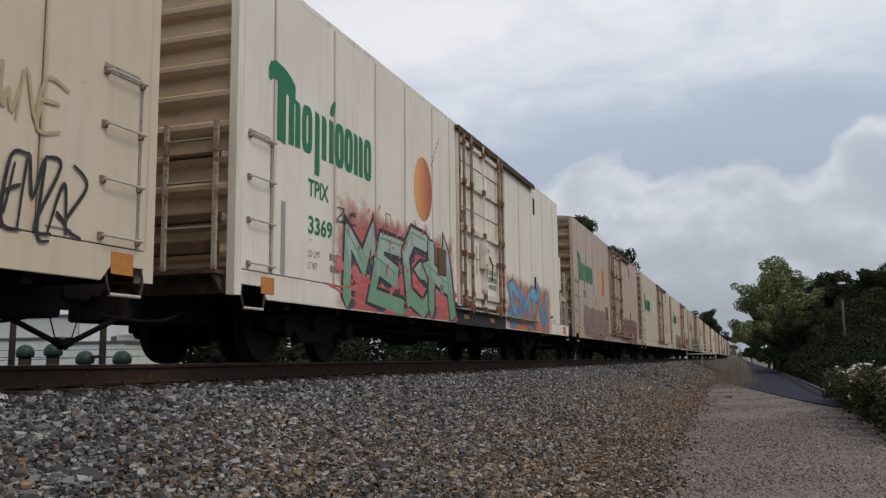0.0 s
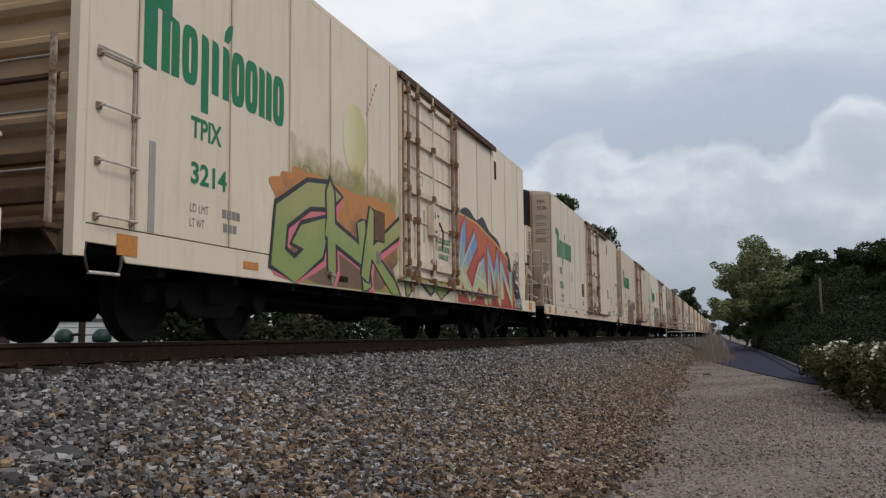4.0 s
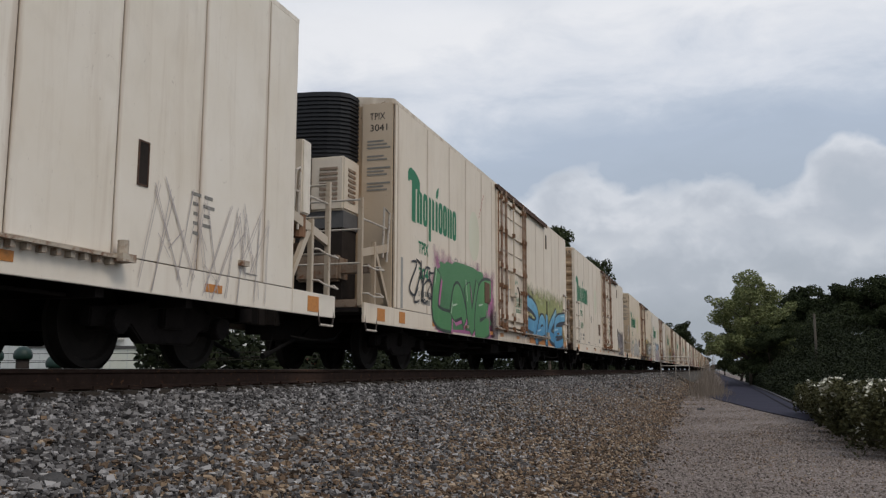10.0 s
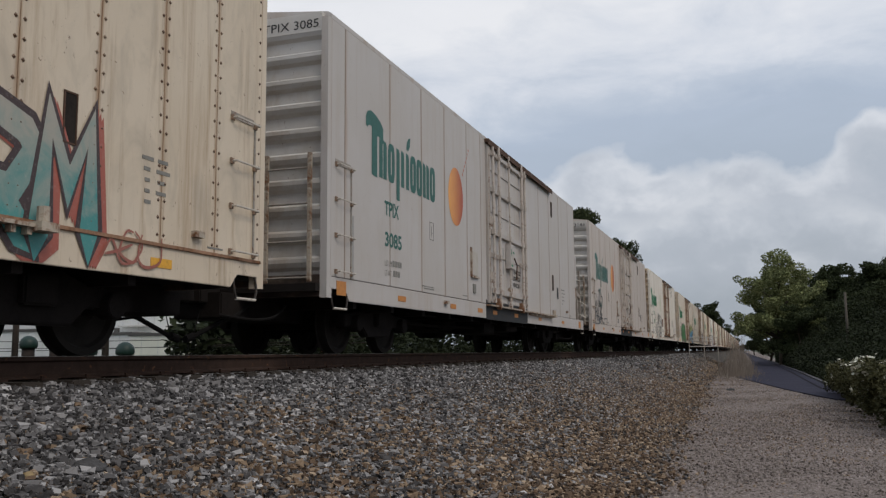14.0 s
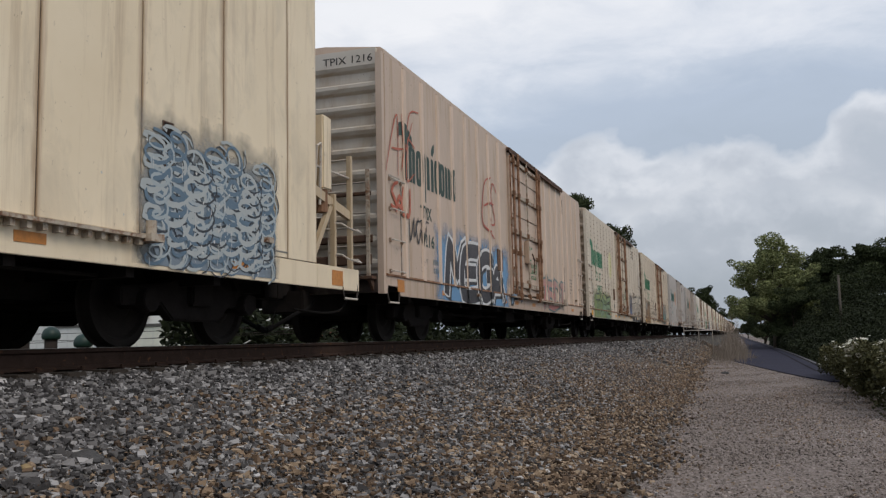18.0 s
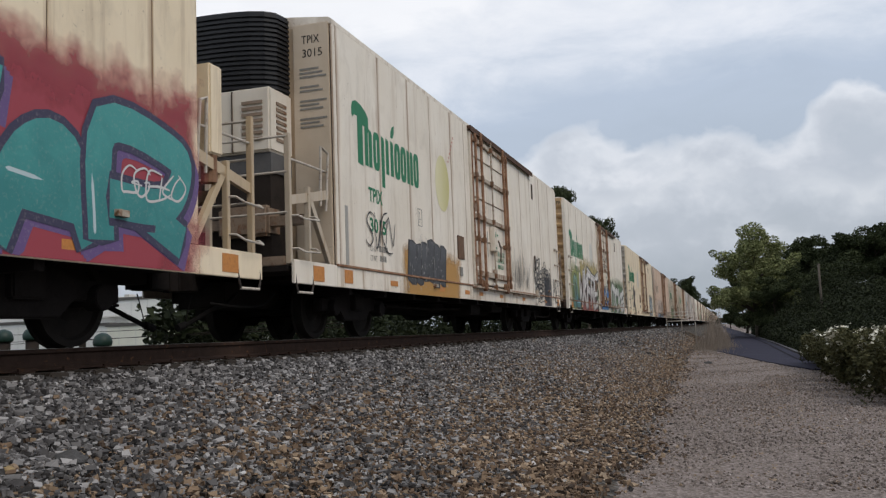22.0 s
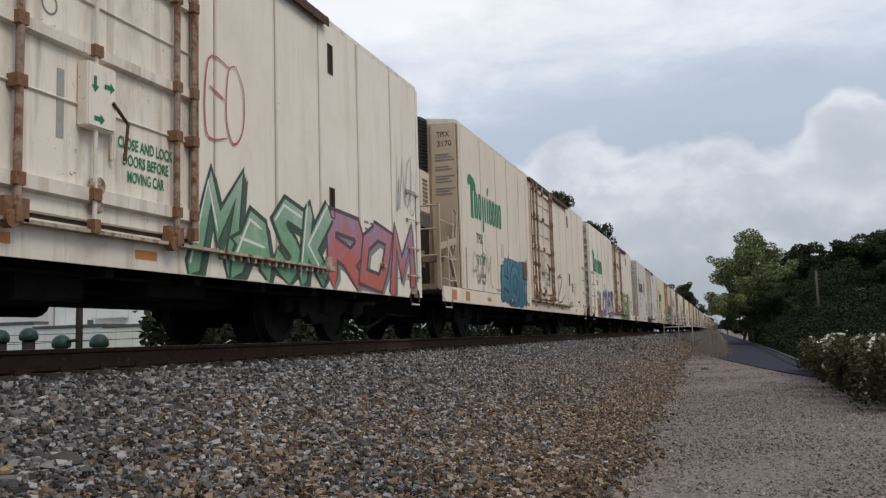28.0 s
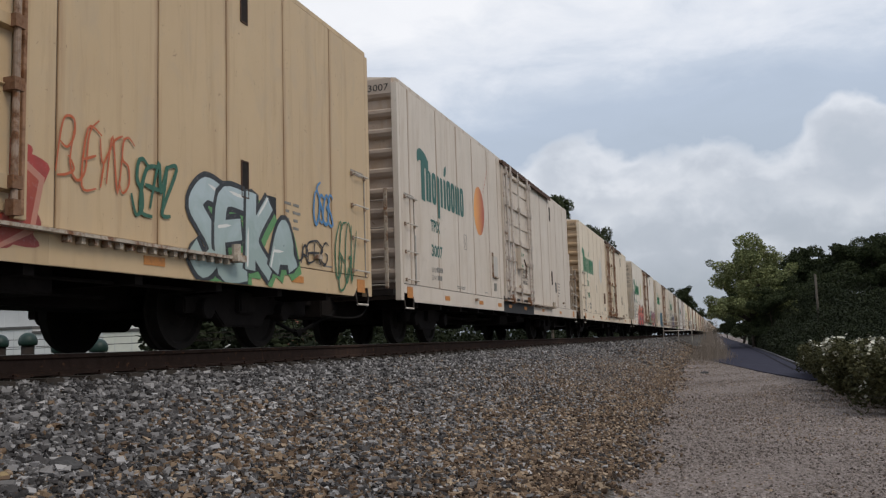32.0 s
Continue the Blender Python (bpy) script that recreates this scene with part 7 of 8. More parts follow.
def art_1(c):
    haze(c, 3.4, 6.5, 0.72, 2.1, (0.40, 0.32, 0.24))
    piece(c, 3.5, 6.25, 0.73, 2.05, "ZEALS", (0.21, 0.140, 0.085), (0.24, 0.165, 0.105), (0.030, 0.022, 0.022), None, None, 5, 0.2, 0.03, (0.05, 0.035, 0.03), bold=0.62, crowd=1.25, tops=(1.0, 0.86))
    put("graffiti_patch", cached("blue_patch", lambda: Mesh().box(WIDE + 0.002, WIDE + 0.008, 6.38, 6.62, 1.52, 1.84).done("graffiti_patch", spray((0.06, 0.07, 0.24), (0.10, 0.08, 0.30)))), c, "dark blue painted patch")
    scrawl(c, 6.2, 6.9, 0.95, 1.95, (0.30, 0.26, 0.34), 2, 0.02, 6)
    scrawl(c, 3.1, 3.5, 1.55, 2.05, LBL, 1, 0.03, 8)
    scrawl(c, 6.0, 6.6, 0.8, 1.12, K, 4, 0.02, 7)
    splash(c, 1.9, 3.2, 1.1, 2.0, (0.35, 0.10, 0.08), 12, 70, 0.02)
    scrawl(c, 12.0, 15.2, 0.95, 1.75, BRN, 8, 0.025, 8, 2)
    scrawl(c, 12.2, 14.6, 0.85, 1.5, (0.42, 0.12, 0.08), 5, 0.02, 11, 2)
    scrawl(c, 16.7, 17.7, 1.0, 1.60, K, 6, 0.036, 9)
    scrawl(c, 16.3, 17.4, 1.80, 2.25, (0.42, 0.35, 0.20), 5, 0.034, 10)
    scrawl(c, 15.2, 15.9, 0.9, 1.5, (0.40, 0.10, 0.07), 2, 0.03, 12)


def art_3(c):
    haze(c, 3.8, 8.0, 0.72, 2.6, (0.30, 0.28, 0.08))
    piece(c, 3.5, 7.8, 0.73, 2.10, "GHK", (0.24, 0.30, 0.09), (0.33, 0.33, 0.12), K, ((0.16, 0.09, 0.05), (0.50, 0.20, 0.05)), None, 11, 0.08, 0.2, PNK, bold=0.34, crowd=1.1)
    piece(c, 8.1, 11.1, 0.73, 1.85, "RO", (0.24, 0.28, 0.08), (0.48, 0.26, 0.05), K, None, None, 12, 0.08, 0.2)

    def patch(name, pts, mat, x, label, curved=False):
        q = smooth_curve(pts, 3) if curved else pts
        put(name, Mesh().add([(WIDE + x, a, b) for a, b in q], [tuple(range(len(q)))]).done(name, mat), c, label)
    patch("graffiti_cloud", [(11.5, 0.72), (11.5, 2.4), (12.2, 2.72), (12.9, 2.55), (13.5, 2.68), (14.1, 2.42), (14.9, 2.30), (15.4, 2.02), (15.85, 2.12), (16.15, 1.95), (16.3, 1.68), (16.6, 1.60), (16.75, 1.38), (17.05, 1.34), (17.3, 1.1), (17.45, 0.9), (17.5, 0.72)],
          spray(K), 0.0055, "black scalloped cloud behind the sprayed letters", True)
    wedge = [(11.4, 0.72), (11.4, 2.52), (13.0, 2.46), (14.75, 2.17), (15.85, 1.92), (15.80, 1.66), (16.05, 1.58), (16.82, 0.72)]
    patch("graffiti_rim", [(11.4, 0.72), (11.4, 2.56), (13.0, 2.50), (14.77, 2.21), (15.9, 1.96), (15.86, 1.69), (16.1, 1.61), (16.90, 0.72)], spray((0.55, 0.34, 0.10)), 0.0060, "thin yellow rim of the sprayed wedge")
    patch("graffiti_wedge", wedge, spray((0.34, 0.04, 0.03), (0.46, 0.10, 0.03)), 0.0064, "red and orange sprayed wedge")
    piece(c, 11.5, 16.25, 0.73, 2.40, "KAMN", (0.44, 0.45, 0.22), (0.14, 0.26, 0.46), (0.33, 0.035, 0.025), None, (0.60, 0.56, 0.50), 13, 0.04, 0.16, (0.40, 0.07, 0.03), lift=0.002, bold=0.34, crowd=1.15, tops=(1.0, 0.62))
    scrawl(c, 16.6, 17.4, 0.76, 0.98, WHT, 7, 0.02, 14)
    splash(c, 16.3, 17.3, 1.3, 2.2, K, 46, 15, 0.03)
    scrawl(c, 16.5, 17.1, 1.5, 1.9, (0.10, 0.08, 0.07), 3, 0.05, 16)


def art_4(c):
    haze(c, 2.5, 7.4, 0.8, 2.35, (0.30, 0.40, 0.48))
    piece(c, 2.7, 7.5, 0.73, 2.05, "BAKE", (0.44, 0.38, 0.37), (0.60, 0.57, 0.55), (0.16, 0.10, 0.12), None, (0.30, 0.12, 0.12), 16, 0.05, 0.10, LBL, bold=0.30, crowd=1.12, tops=(1.0, 0.8))
    piece(c, 11.8, 14.6, 0.75, 1.75, "SEH", (0.20, 0.20, 0.26), GRY, K, None, None, 17, 0.03, 0.15)
    scrawl(c, 14.8, 17.0, 0.9, 1.5, GRY, 6, 0.025, 18)


def art_5(c):
    sketch(c, 0.9, 2.2, 0.78, 1.75, "WK", GRY, 0.02, 2, 19, 2)
    piece(c, 2.8, 6.7, 0.74, 1.90, "AMAK", (0.42, 0.40, 0.37), (0.55, 0.52, 0.46), (0.13, 0.11, 0.10), None, None, 20, 0.11, 0.12, bold=0.4)
    haze(c, 11.3, 15.4, 0.72, 2.4, (0.45, 0.36, 0.10))
    piece(c, 11.3, 14.4, 0.72, 2.1, "SAGE", (0.030, 0.024, 0.020), (0.036, 0.03, 0.026), (0.46, 0.34, 0.12), ((0.40, 0.29, 0.10), (0.5, 0.38, 0.15)), None, 21, 0.2, 0.05, None, 0.02, bold=0.50, crowd=1.22, tops=(1.0, 0.90))
    haze(c, 14.3, 18.2, 0.70, 1.55, (0.40, 0.05, 0.04))
    haze(c, 14.3, 18.2, 0.9, 2.2, (0.36, 0.34, 0.24), 0.0056)
    piece(c, 14.4, 17.9, 0.73, 1.95, "NET", (0.30, 0.29, 0.30), (0.46, 0.45, 0.45), (0.05, 0.045, 0.05), None, SIL, 22, 0.06, 0.14, (0.09, 0.08, 0.09), bold=0.34, crowd=1.1, tops=(1.0, 0.86))
    scrawl(c, 12.7, 14.1, 2.12, 2.32, LBL, 8, 0.028, 23)
    scrawl(c, 17.45, 18.3, 1.95, 2.7, K, 4, 0.03, 24)
    scrawl(c, 17.3, 18.2, 0.78, 1.1, (0.05, 0.08, 0.05), 4, 0.03, 124)


def art_6(c):
    haze(c, 14.8, 17.6, 0.80, 2.15, (0.16, 0.13, 0.125))
    piece(c, 14.9, 17.3, 0.82, 2.0, "TPAK", (0.25, 0.215, 0.21), (0.17, 0.14, 0.14), (0.030, 0.022, 0.025), None, (0.40, 0.38, 0.37), 25, 0.06, 0.16, (0.05, 0.04, 0.045), bold=0.36, crowd=1.12, tops=(1.0, 0.74))
    scrawl(c, 17.1, 17.7, 0.95, 1.6, GRY, 4, 0.035, 26)


def art_7(c):
    scrawl(c, 1.4, 2.7, 1.2, 1.95, K, 5, 0.05, 27)
    haze(c, 2.6, 7.9, 0.74, 2.35, (0.38, 0.12, 0.26))
    piece(c, 2.9, 7.3, 0.73, 2.05, "LAVE", (0.055, 0.20, 0.065), (0.08, 0.25, 0.08), (0.02, 0.035, 0.022), ((0.045, 0.16, 0.055), (0.06, 0.20, 0.07)), (0.42, 0.50, 0.38), 28, 0.2, 0.12, (0.42, 0.12, 0.26), 0.06, bold=0.5, crowd=1.15)
    haze(c, 7.2, 8.1, 0.72, 1.5, (0.25, 0.20, 0.20))
    haze(c, 11.4, 18.2, 0.74, 2.1, (0.50, 0.20, 0.05))
    haze(c, 11.4, 18.2, 0.90, 2.5, (0.34, 0.36, 0.14), 0.0056)
    piece(c, 11.55, 17.9, 0.72, 2.05, "RAKE", (0.045, 0.22, 0.40), (0.16, 0.40, 0.56), (0.015, 0.018, 0.03), None, (0.45, 0.60, 0.68), 29, 0.12, 0.12, (0.015, 0.03, 0.06), bold=0.30, crowd=1.22, tops=(1.0, 0.84))
    blades(c, 12.3, 17.6, 1.55, K, 129, 26, 0.55)
    blades(c, 13.0, 16.8, 1.6, (0.20, 0.34, 0.10), 130, 20, 0.6)
    scrawl(c, 11.5, 12.6, 2.0, 2.35, K, 3, 0.035, 30)


def art_8(c):
    sketch(c, 2.5, 6.2, 0.78, 2.0, "WSR", (0.055, 0.05, 0.05), 0.016, 3, 31, 5)
    sketch(c, 14.9, 17.2, 0.85, 1.65, "NVM", (0.40, 0.35, 0.34), 0.010, 2, 34, 1)
    scrawl(c, 0.7, 1.6, 0.98, 1.2, GRY, 4, 0.015, 35)


def art_9(c):
    scrawl(c, 0.95, 2.6, 1.1, 2.15, (0.05, 0.05, 0.055), 5, 0.06, 36, 2)
    scrawl(c, 0.9, 2.9, 0.98, 1.25, (0.12, 0.12, 0.12), 2, 0.05, 37, 1)


def art_11(c):
    haze(c, 0.4, 3.4, 0.72, 2.1, (0.26, 0.15, 0.07))
    piece(c, 0.62, 3.0, 0.72, 1.78, "UNKI", (0.34, 0.20, 0.09), (0.26, 0.17, 0.10), (0.06, 0.04, 0.03), None, None, 38, 0.08, 0.08)
    put("patch", cached("patch", lambda: Mesh().box(WIDE + 0.002, WIDE + 0.0145, 0.88, 1.48, 1.47, 1.83).done("patch", GREY_STRIP)), c, "repainted grey patch")
    scrawl(c, 3.2, 6.6, 0.92, 1.75, (0.06, 0.05, 0.045), 3, 0.028, 39, 2)
    scrawl(c, 3.4, 6.4, 0.90, 1.60, (0.07, 0.06, 0.055), 4, 0.02, 43, 2)
    scrawl(c, 4.6, 5.6, 1.7, 1.95, (0.08, 0.07, 0.06), 4, 0.015, 40)
    scrawl(c, 6.6, 7.6, 0.9, 1.7, K, 3, 0.03, 140)
    scrawl(c, 3.4, 4.0, 0.75, 0.92, K, 4, 0.014, 141)
    scrawl(c, 5.0, 5.7, 0.75, 0.92, K, 5, 0.014, 142)
    piece(c, 11.5, 15.1, 0.78, 2.05, "SHKRM", (0.06, 0.25, 0.24), (0.36, 0.34, 0.29), (0.05, 0.03, 0.03), None, None, 41, 0.06, 0.14, (0.36, 0.10, 0.07), bold=0.32, crowd=1.1)
    scrawl(c, 15.2, 16.0, 0.78, 1.1, (0.30, 0.10, 0.07), 3, 0.03, 42)


def art_12(c):
    haze(c, 0.8, 6.0, 0.72, 1.8, (0.20, 0.26, 0.10))
    piece(c, 1.5, 5.5, 0.75, 1.6, "TORE", (0.18, 0.26, 0.16), OLV, K, None, None, 43, 0.05, 0.14)
    scrawl(c, 11.2, 12.5, 0.95, 1.6, (0.10, 0.065, 0.05), 2, 0.045, 44)
    haze(c, 12.7, 14.0, 0.85, 2.1, (0.07, 0.06, 0.06))
    piece(c, 12.85, 13.75, 0.95, 1.85, "8", (0.12, 0.18, 0.34), (0.42, 0.34, 0.14), (0.08, 0.07, 0.09), None, (0.45, 0.38, 0.2), 45, 0.05, 0.06)
    splash(c, 12.8, 13.9, 0.95, 1.95, (0.10, 0.13, 0.28), 30, 145, 0.04)
    piece(c, 13.9, 17.9, 0.74, 1.98, "OTIMI", (0.58, 0.50, 0.40), (0.60, 0.52, 0.42), K, None, None, 46, 0.05, 0.06)
    haze(c, 13.6, 18.0, 0.71, 1.2, K)
    scrawl(c, 17.2, 17.9, 2.2, 3.4, GRY, 5, 0.02, 47)


def art_13(c):
    haze(c, 2.2, 8.0, 0.72, 2.15, (0.14, 0.30, 0.50))
    piece(c, 3.1, 7.3, 0.72, 1.90, "MEGA", (0.03, 0.028, 0.032), (0.05, 0.045, 0.05), (0.60, 0.60, 0.60), None, None, 48, 0.12, 0.05, (0.025, 0.024, 0.028), bold=0.5, crowd=1.2)
    piece(c, 8.0, 9.2, 0.8, 1.8, "A", (0.20, 0.30, 0.42), GRY, K, None, None, 49, 0.05, 0.1)
    piece(c, 11.5, 14.8, 0.76, 1.65, "TEDI", (0.45, 0.18, 0.16), (0.36, 0.28, 0.24), (0.10, 0.16, 0.16), None, None, 50, 0.04, 0.1)
    scrawl(c, 0.2, 1.0, 2.0, 2.5, (0.42, 0.10, 0.05), 3, 0.08, 51)
    scrawl(c, 0.2, 1.4, 2.6, 3.9, (0.42, 0.10, 0.05), 3, 0.035, 52)
    scrawl(c, 1.0, 1.8, 1.6, 2.1, K, 4, 0.04, 53)
    scrawl(c, 5.7, 6.6, 2.3, 3.5, (0.40, 0.08, 0.05), 2, 0.05, 54)


def art_14(c):
    m = Mesh()
    x = WIDE + 0.008
    for pts in ([(2.75, 2.3), (3.05, 2.45), (3.35, 2.2), (3.3, 1.75), (3.45, 1.4), (3.25, 1.1), (2.85, 1.2), (2.72, 1.55), (2.6, 1.9)], [(3.3, 2.05), (3.75, 2.25), (3.85, 1.95), (3.45, 1.7)],
                [(2.7, 1.6), (2.45, 1.3), (2.55, 1.15), (2.95, 1.35)], [(3.3, 1.4), (3.6, 1.25), (3.9, 0.9), (4.25, 0.74), (4.1, 0.74), (3.75, 0.82), (3.35, 1.15)]):
        m.add([(x, a, b) for a, b in pts], [tuple(range(len(pts)))])
        x += 0.0003
    for pts in ([(2.9, 1.2), (2.4, 1.05), (2.25, 0.75), (3.2, 0.78)], [(3.0, 1.25), (3.4, 1.0), (3.3, 0.8), (3.7, 0.74)], [(3.55, 1.3), (3.8, 1.05), (3.85, 0.75)]):
        m.strip(smooth_curve(pts), 0.06, x)
    put("graffiti_stencil", m.done("graffiti_stencil", spray((0.045, 0.04, 0.045))), c, "dark sprayed silhouette")
    haze(c, 14.2, 17.0, 0.74, 2.3, (0.30, 0.30, 0.28))
    haze(c, 14.3, 16.9, 0.74, 2.0, (0.20, 0.25, 0.30), 0.0056)
    for k in range(7):
        y = 14.62 + k * 0.34
        for i, (col, wide) in enumerate((((0.38, 0.41, 0.41), 0.06), ((0.10, 0.16, 0.22), 0.055), ((0.34, 0.39, 0.41), 0.035), ((0.03, 0.035, 0.045), 0.026))):
            coil(c, y + 0.05 * (i - 1.5), 0.19, 0.78, 1.95 + 0.12 * math.sin(k * 2.2), 5 + (i + k) % 3, wide, col, 300 + 10 * k + i)
    splash(c, 14.4, 16.9, 0.78, 1.9, (0.5, 0.5, 0.48), 30, 56, 0.02)


def art_15(c):
    haze(c, 0.1, 8.0, 0.72, 2.5, (0.24, 0.26, 0.08))
    haze(c, 2.6, 7.9, 0.72, 2.85, (0.42, 0.34, 0.12), 0.0056)
    haze(c, 2.3, 7.9, 0.70, 2.1, (0.10, 0.05, 0.045), 0.0058)
    piece(c, 0.9, 2.5, 0.75, 2.0, "SL", (0.06, 0.16, 0.16), (0.20, 0.26, 0.10), K, ((0.05, 0.12, 0.08), OLV), LBL, 57, 0.06, 0.2)
    piece(c, 2.4, 7.5, 0.72, 2.3, "WKFRE", (0.46, 0.43, 0.41), (0.64, 0.62, 0.60), (0.025, 0.018, 0.018), None, (0.26, 0.20, 0.18), 58, 0.035, 0.26, (0.03, 0.02, 0.02), bold=0.27, crowd=1.25)
    haze(c, 2.5, 7.6, 0.70, 1.25, (0.26, 0.07, 0.05), 0.0059)
    blades(c, 7.2, 8.0, 0.9, (0.10, 0.26, 0.10), 159, 20, 0.9)
    haze(c, 11.4, 18.0, 0.72, 2.5, (0.10, 0.18, 0.08))
    piece(c, 11.5, 17.7, 0.73, 2.15, "WICKE", (0.46, 0.45, 0.43), (0.60, 0.59, 0.56), (0.025, 0.02, 0.02), None, WHT, 59, 0.03, 0.24, (0.03, 0.05, 0.03), bold=0.28, crowd=1.2, tops=(0.95, 0.85))
    for i, row in enumerate(("SHOUTT BATSE", "AGER TORIX")):
        write(c, row, 8.75, 2.95 - i * 0.36, 0.30, INK, width=1.95, bold=0.004, name="sprayed_words", x=WIDE + 0.095)
    scrawl(c, 9.0, 10.6, 1.75, 2.2, K, 5, 0.035, 160)
    haze(c, 8.3, 11.1, 0.8, 1.9, (0.08, 0.22, 0.46), 0.034)
    piece(c, 8.4, 11.0, 0.95, 1.75, "EKO", (0.05, 0.16, 0.42), (0.10, 0.28, 0.52), (0.04, 0.07, 0.20), None, WHT, 60, 0.05, 0.2, None, 0.12, 0.026)


def art_16(c):
    scrawl(c, 1.7, 2.9, 1.3, 2.0, K, 4, 0.03, 61)
    haze(c, 3.2, 7.0, 0.7, 1.6, (0.45, 0.24, 0.06))
    piece(c, 3.7, 5.8, 0.74, 1.85, "HHH", (0.04, 0.04, 0.045), (0.08, 0.08, 0.09), K, None, None, 62, 0.10, 0.08)
    splash(c, 3.7, 5.8, 0.78, 1.8, (0.35, 0.34, 0.32), 40, 63, 0.025)
    blades(c, 11.3, 13.9, 0.95, (0.09, 0.075, 0.065), 64, 90, 0.95)
    for i in range(7):
        coil(c, 14.75 + i * 0.36, 0.19, 0.80, 1.85 + 0.12 * math.sin(i * 2.0), 7, 0.04 if i < 4 else 0.06, K if i % 3 else (0.10, 0.09, 0.08), 65 + i)
    haze(c, 16.0, 17.2, 0.72, 1.7, (0.08, 0.08, 0.10))
    scrawl(c, 14.5, 15.3, 1.2, 2.1, K, 2, 0.05, 65, 1)
    scrawl(c, 17.4, 18.2, 0.8, 1.6, K, 2, 0.05, 66, 2)


def art_17(c):
    scrawl(c, 0.5, 1.35, 1.80, 2.42, K, 4, 0.045, 64)
    scrawl(c, 0.75, 1.15, 1.1, 1.6, K, 3, 0.014, 68)
    m = Mesh()
    for i, pts in enumerate(([(2.35, 0.8), (2.55, 1.05), (2.42, 1.45), (2.5, 1.9), (2.7, 2.25), (2.85, 2.1), (3.15, 2.2)], [(2.6, 1.0), (2.7, 0.8), (3.1, 0.88), (3.5, 0.95), (3.7, 0.78)], [(2.95, 1.45), (3.1, 1.32), (3.35, 1.3), (3.6, 1.12)], [(3.35, 1.3), (3.3, 1.5)], [(2.75, 1.5), (2.68, 1.75), (2.8, 2.0)])):
        m.strip(smooth_curve(pts), (0.20, 0.10, 0.13, 0.09, 0.05)[i], WIDE + 0.010 + i * 0.0003)
    put("graffiti_figure", m.done("graffiti_figure", spray((0.022, 0.06, 0.16), (0.035, 0.13, 0.17))), c, "blue and green sprayed figure")
    m = Mesh()
    m.strip(smooth_curve([(2.25, 0.76), (2.5, 0.74), (2.85, 0.80), (3.1, 0.76)]), 0.14, WIDE + 0.0095)
    m.strip(smooth_curve([(2.55, 1.1), (2.62, 1.4), (2.55, 1.8)]), 0.07, WIDE + 0.0093)
    put("graffiti_figure", m.done("graffiti_figure", spray((0.20, 0.07, 0.05))), c, "rust-red sprayed underline")
    haze(c, 2.2, 2.8, 0.74, 1.3, (0.40, 0.10, 0.05))
    scrawl(c, 6.7, 7.6, 0.75, 1.15, K, 5, 0.03, 70)
    scrawl(c, 4.9, 5.4, 1.0, 1.5, BRN, 2, 0.02, 71)
    haze(c, 11.3, 18.2, 0.71, 2.75, (0.38, 0.06, 0.08))
    haze(c, 11.5, 18.0, 0.71, 2.5, (0.34, 0.05, 0.07), 0.0056)
    piece(c, 11.5, 17.7, 0.72, 2.45, "SHEAR", (0.03, 0.20, 0.20), (0.05, 0.28, 0.27), (0.035, 0.03, 0.07), None, (0.45, 0.55, 0.58), 72, 0.12, 0.10, (0.12, 0.07, 0.20), bold=0.46, crowd=1.22, tops=(1.0, 0.84))
    scrawl(c, 16.7, 17.7, 1.35, 1.65, SIL, 5, 0.025, 172)


def art_19(c):
    haze(c, 1.6, 3.0, 0.72, 1.6, (0.42, 0.25, 0.08))
    scrawl(c, 1.8, 2.6, 0.78, 1.2, K, 4, 0.03, 73)
    piece(c, 2.6, 7.6, 0.72, 2.12, "LONES", (0.15, 0.09, 0.17), (0.075, 0.07, 0.13), (0.58, 0.58, 0.60), None, None, 74, 0.12, 0.08, (0.07, 0.045, 0.12), bold=0.46, crowd=1.22, tops=(1.0, 0.92))
    haze(c, 11.3, 15.6, 0.72, 2.3, (0.45, 0.26, 0.06))
    haze(c, 11.3, 15.3, 0.71, 1.8, (0.10, 0.16, 0.07), 0.0056)
    piece(c, 11.3, 15.2, 0.72, 2.1, "EVEN", (0.19, 0.28, 0.09), (0.42, 0.46, 0.26), (0.025, 0.04, 0.02), None, WHT, 75, 0.04, 0.10, (0.05, 0.09, 0.04), bold=0.34, crowd=1.16, tops=(1.0, 0.90))
    splash(c, 11.6, 14.8, 1.2, 2.0, (0.40, 0.10, 0.12), 8, 175, 0.04)
    m = Mesh()
    pts = blob(15.35, 16.3, 1.25, 2.0, 76, 0.05)
    m.add([(WIDE + 0.009, a, b) for a, b in pts], [tuple(range(len(pts)))])
    put("graffiti_bubble", m.done("graffiti_bubble", spray((0.56, 0.52, 0.42))), c, "sprayed speech bubble")
    rim = Mesh()
    rim.strip([*pts, pts[0]], 0.05, WIDE + 0.0095)
    put("graffiti_outline", rim.done("graffiti_outline", spray(K)), c)
    scrawl(c, 15.5, 16.2, 1.45, 1.85, K, 6, 0.018, 77)
    piece(c, 15.1, 15.9, 0.74, 1.35, "D", (0.16, 0.34, 0.45), LBL, (0.16, 0.34, 0.45), None, None, 78, 0.10, 0.1)
    scrawl(c, 16.5, 17.3, 1.35, 1.8, (0.06, 0.06, 0.20), 2, 0.045, 79)
    scrawl(c, 17.0, 17.8, 0.8, 1.2, K, 4, 0.02, 80)


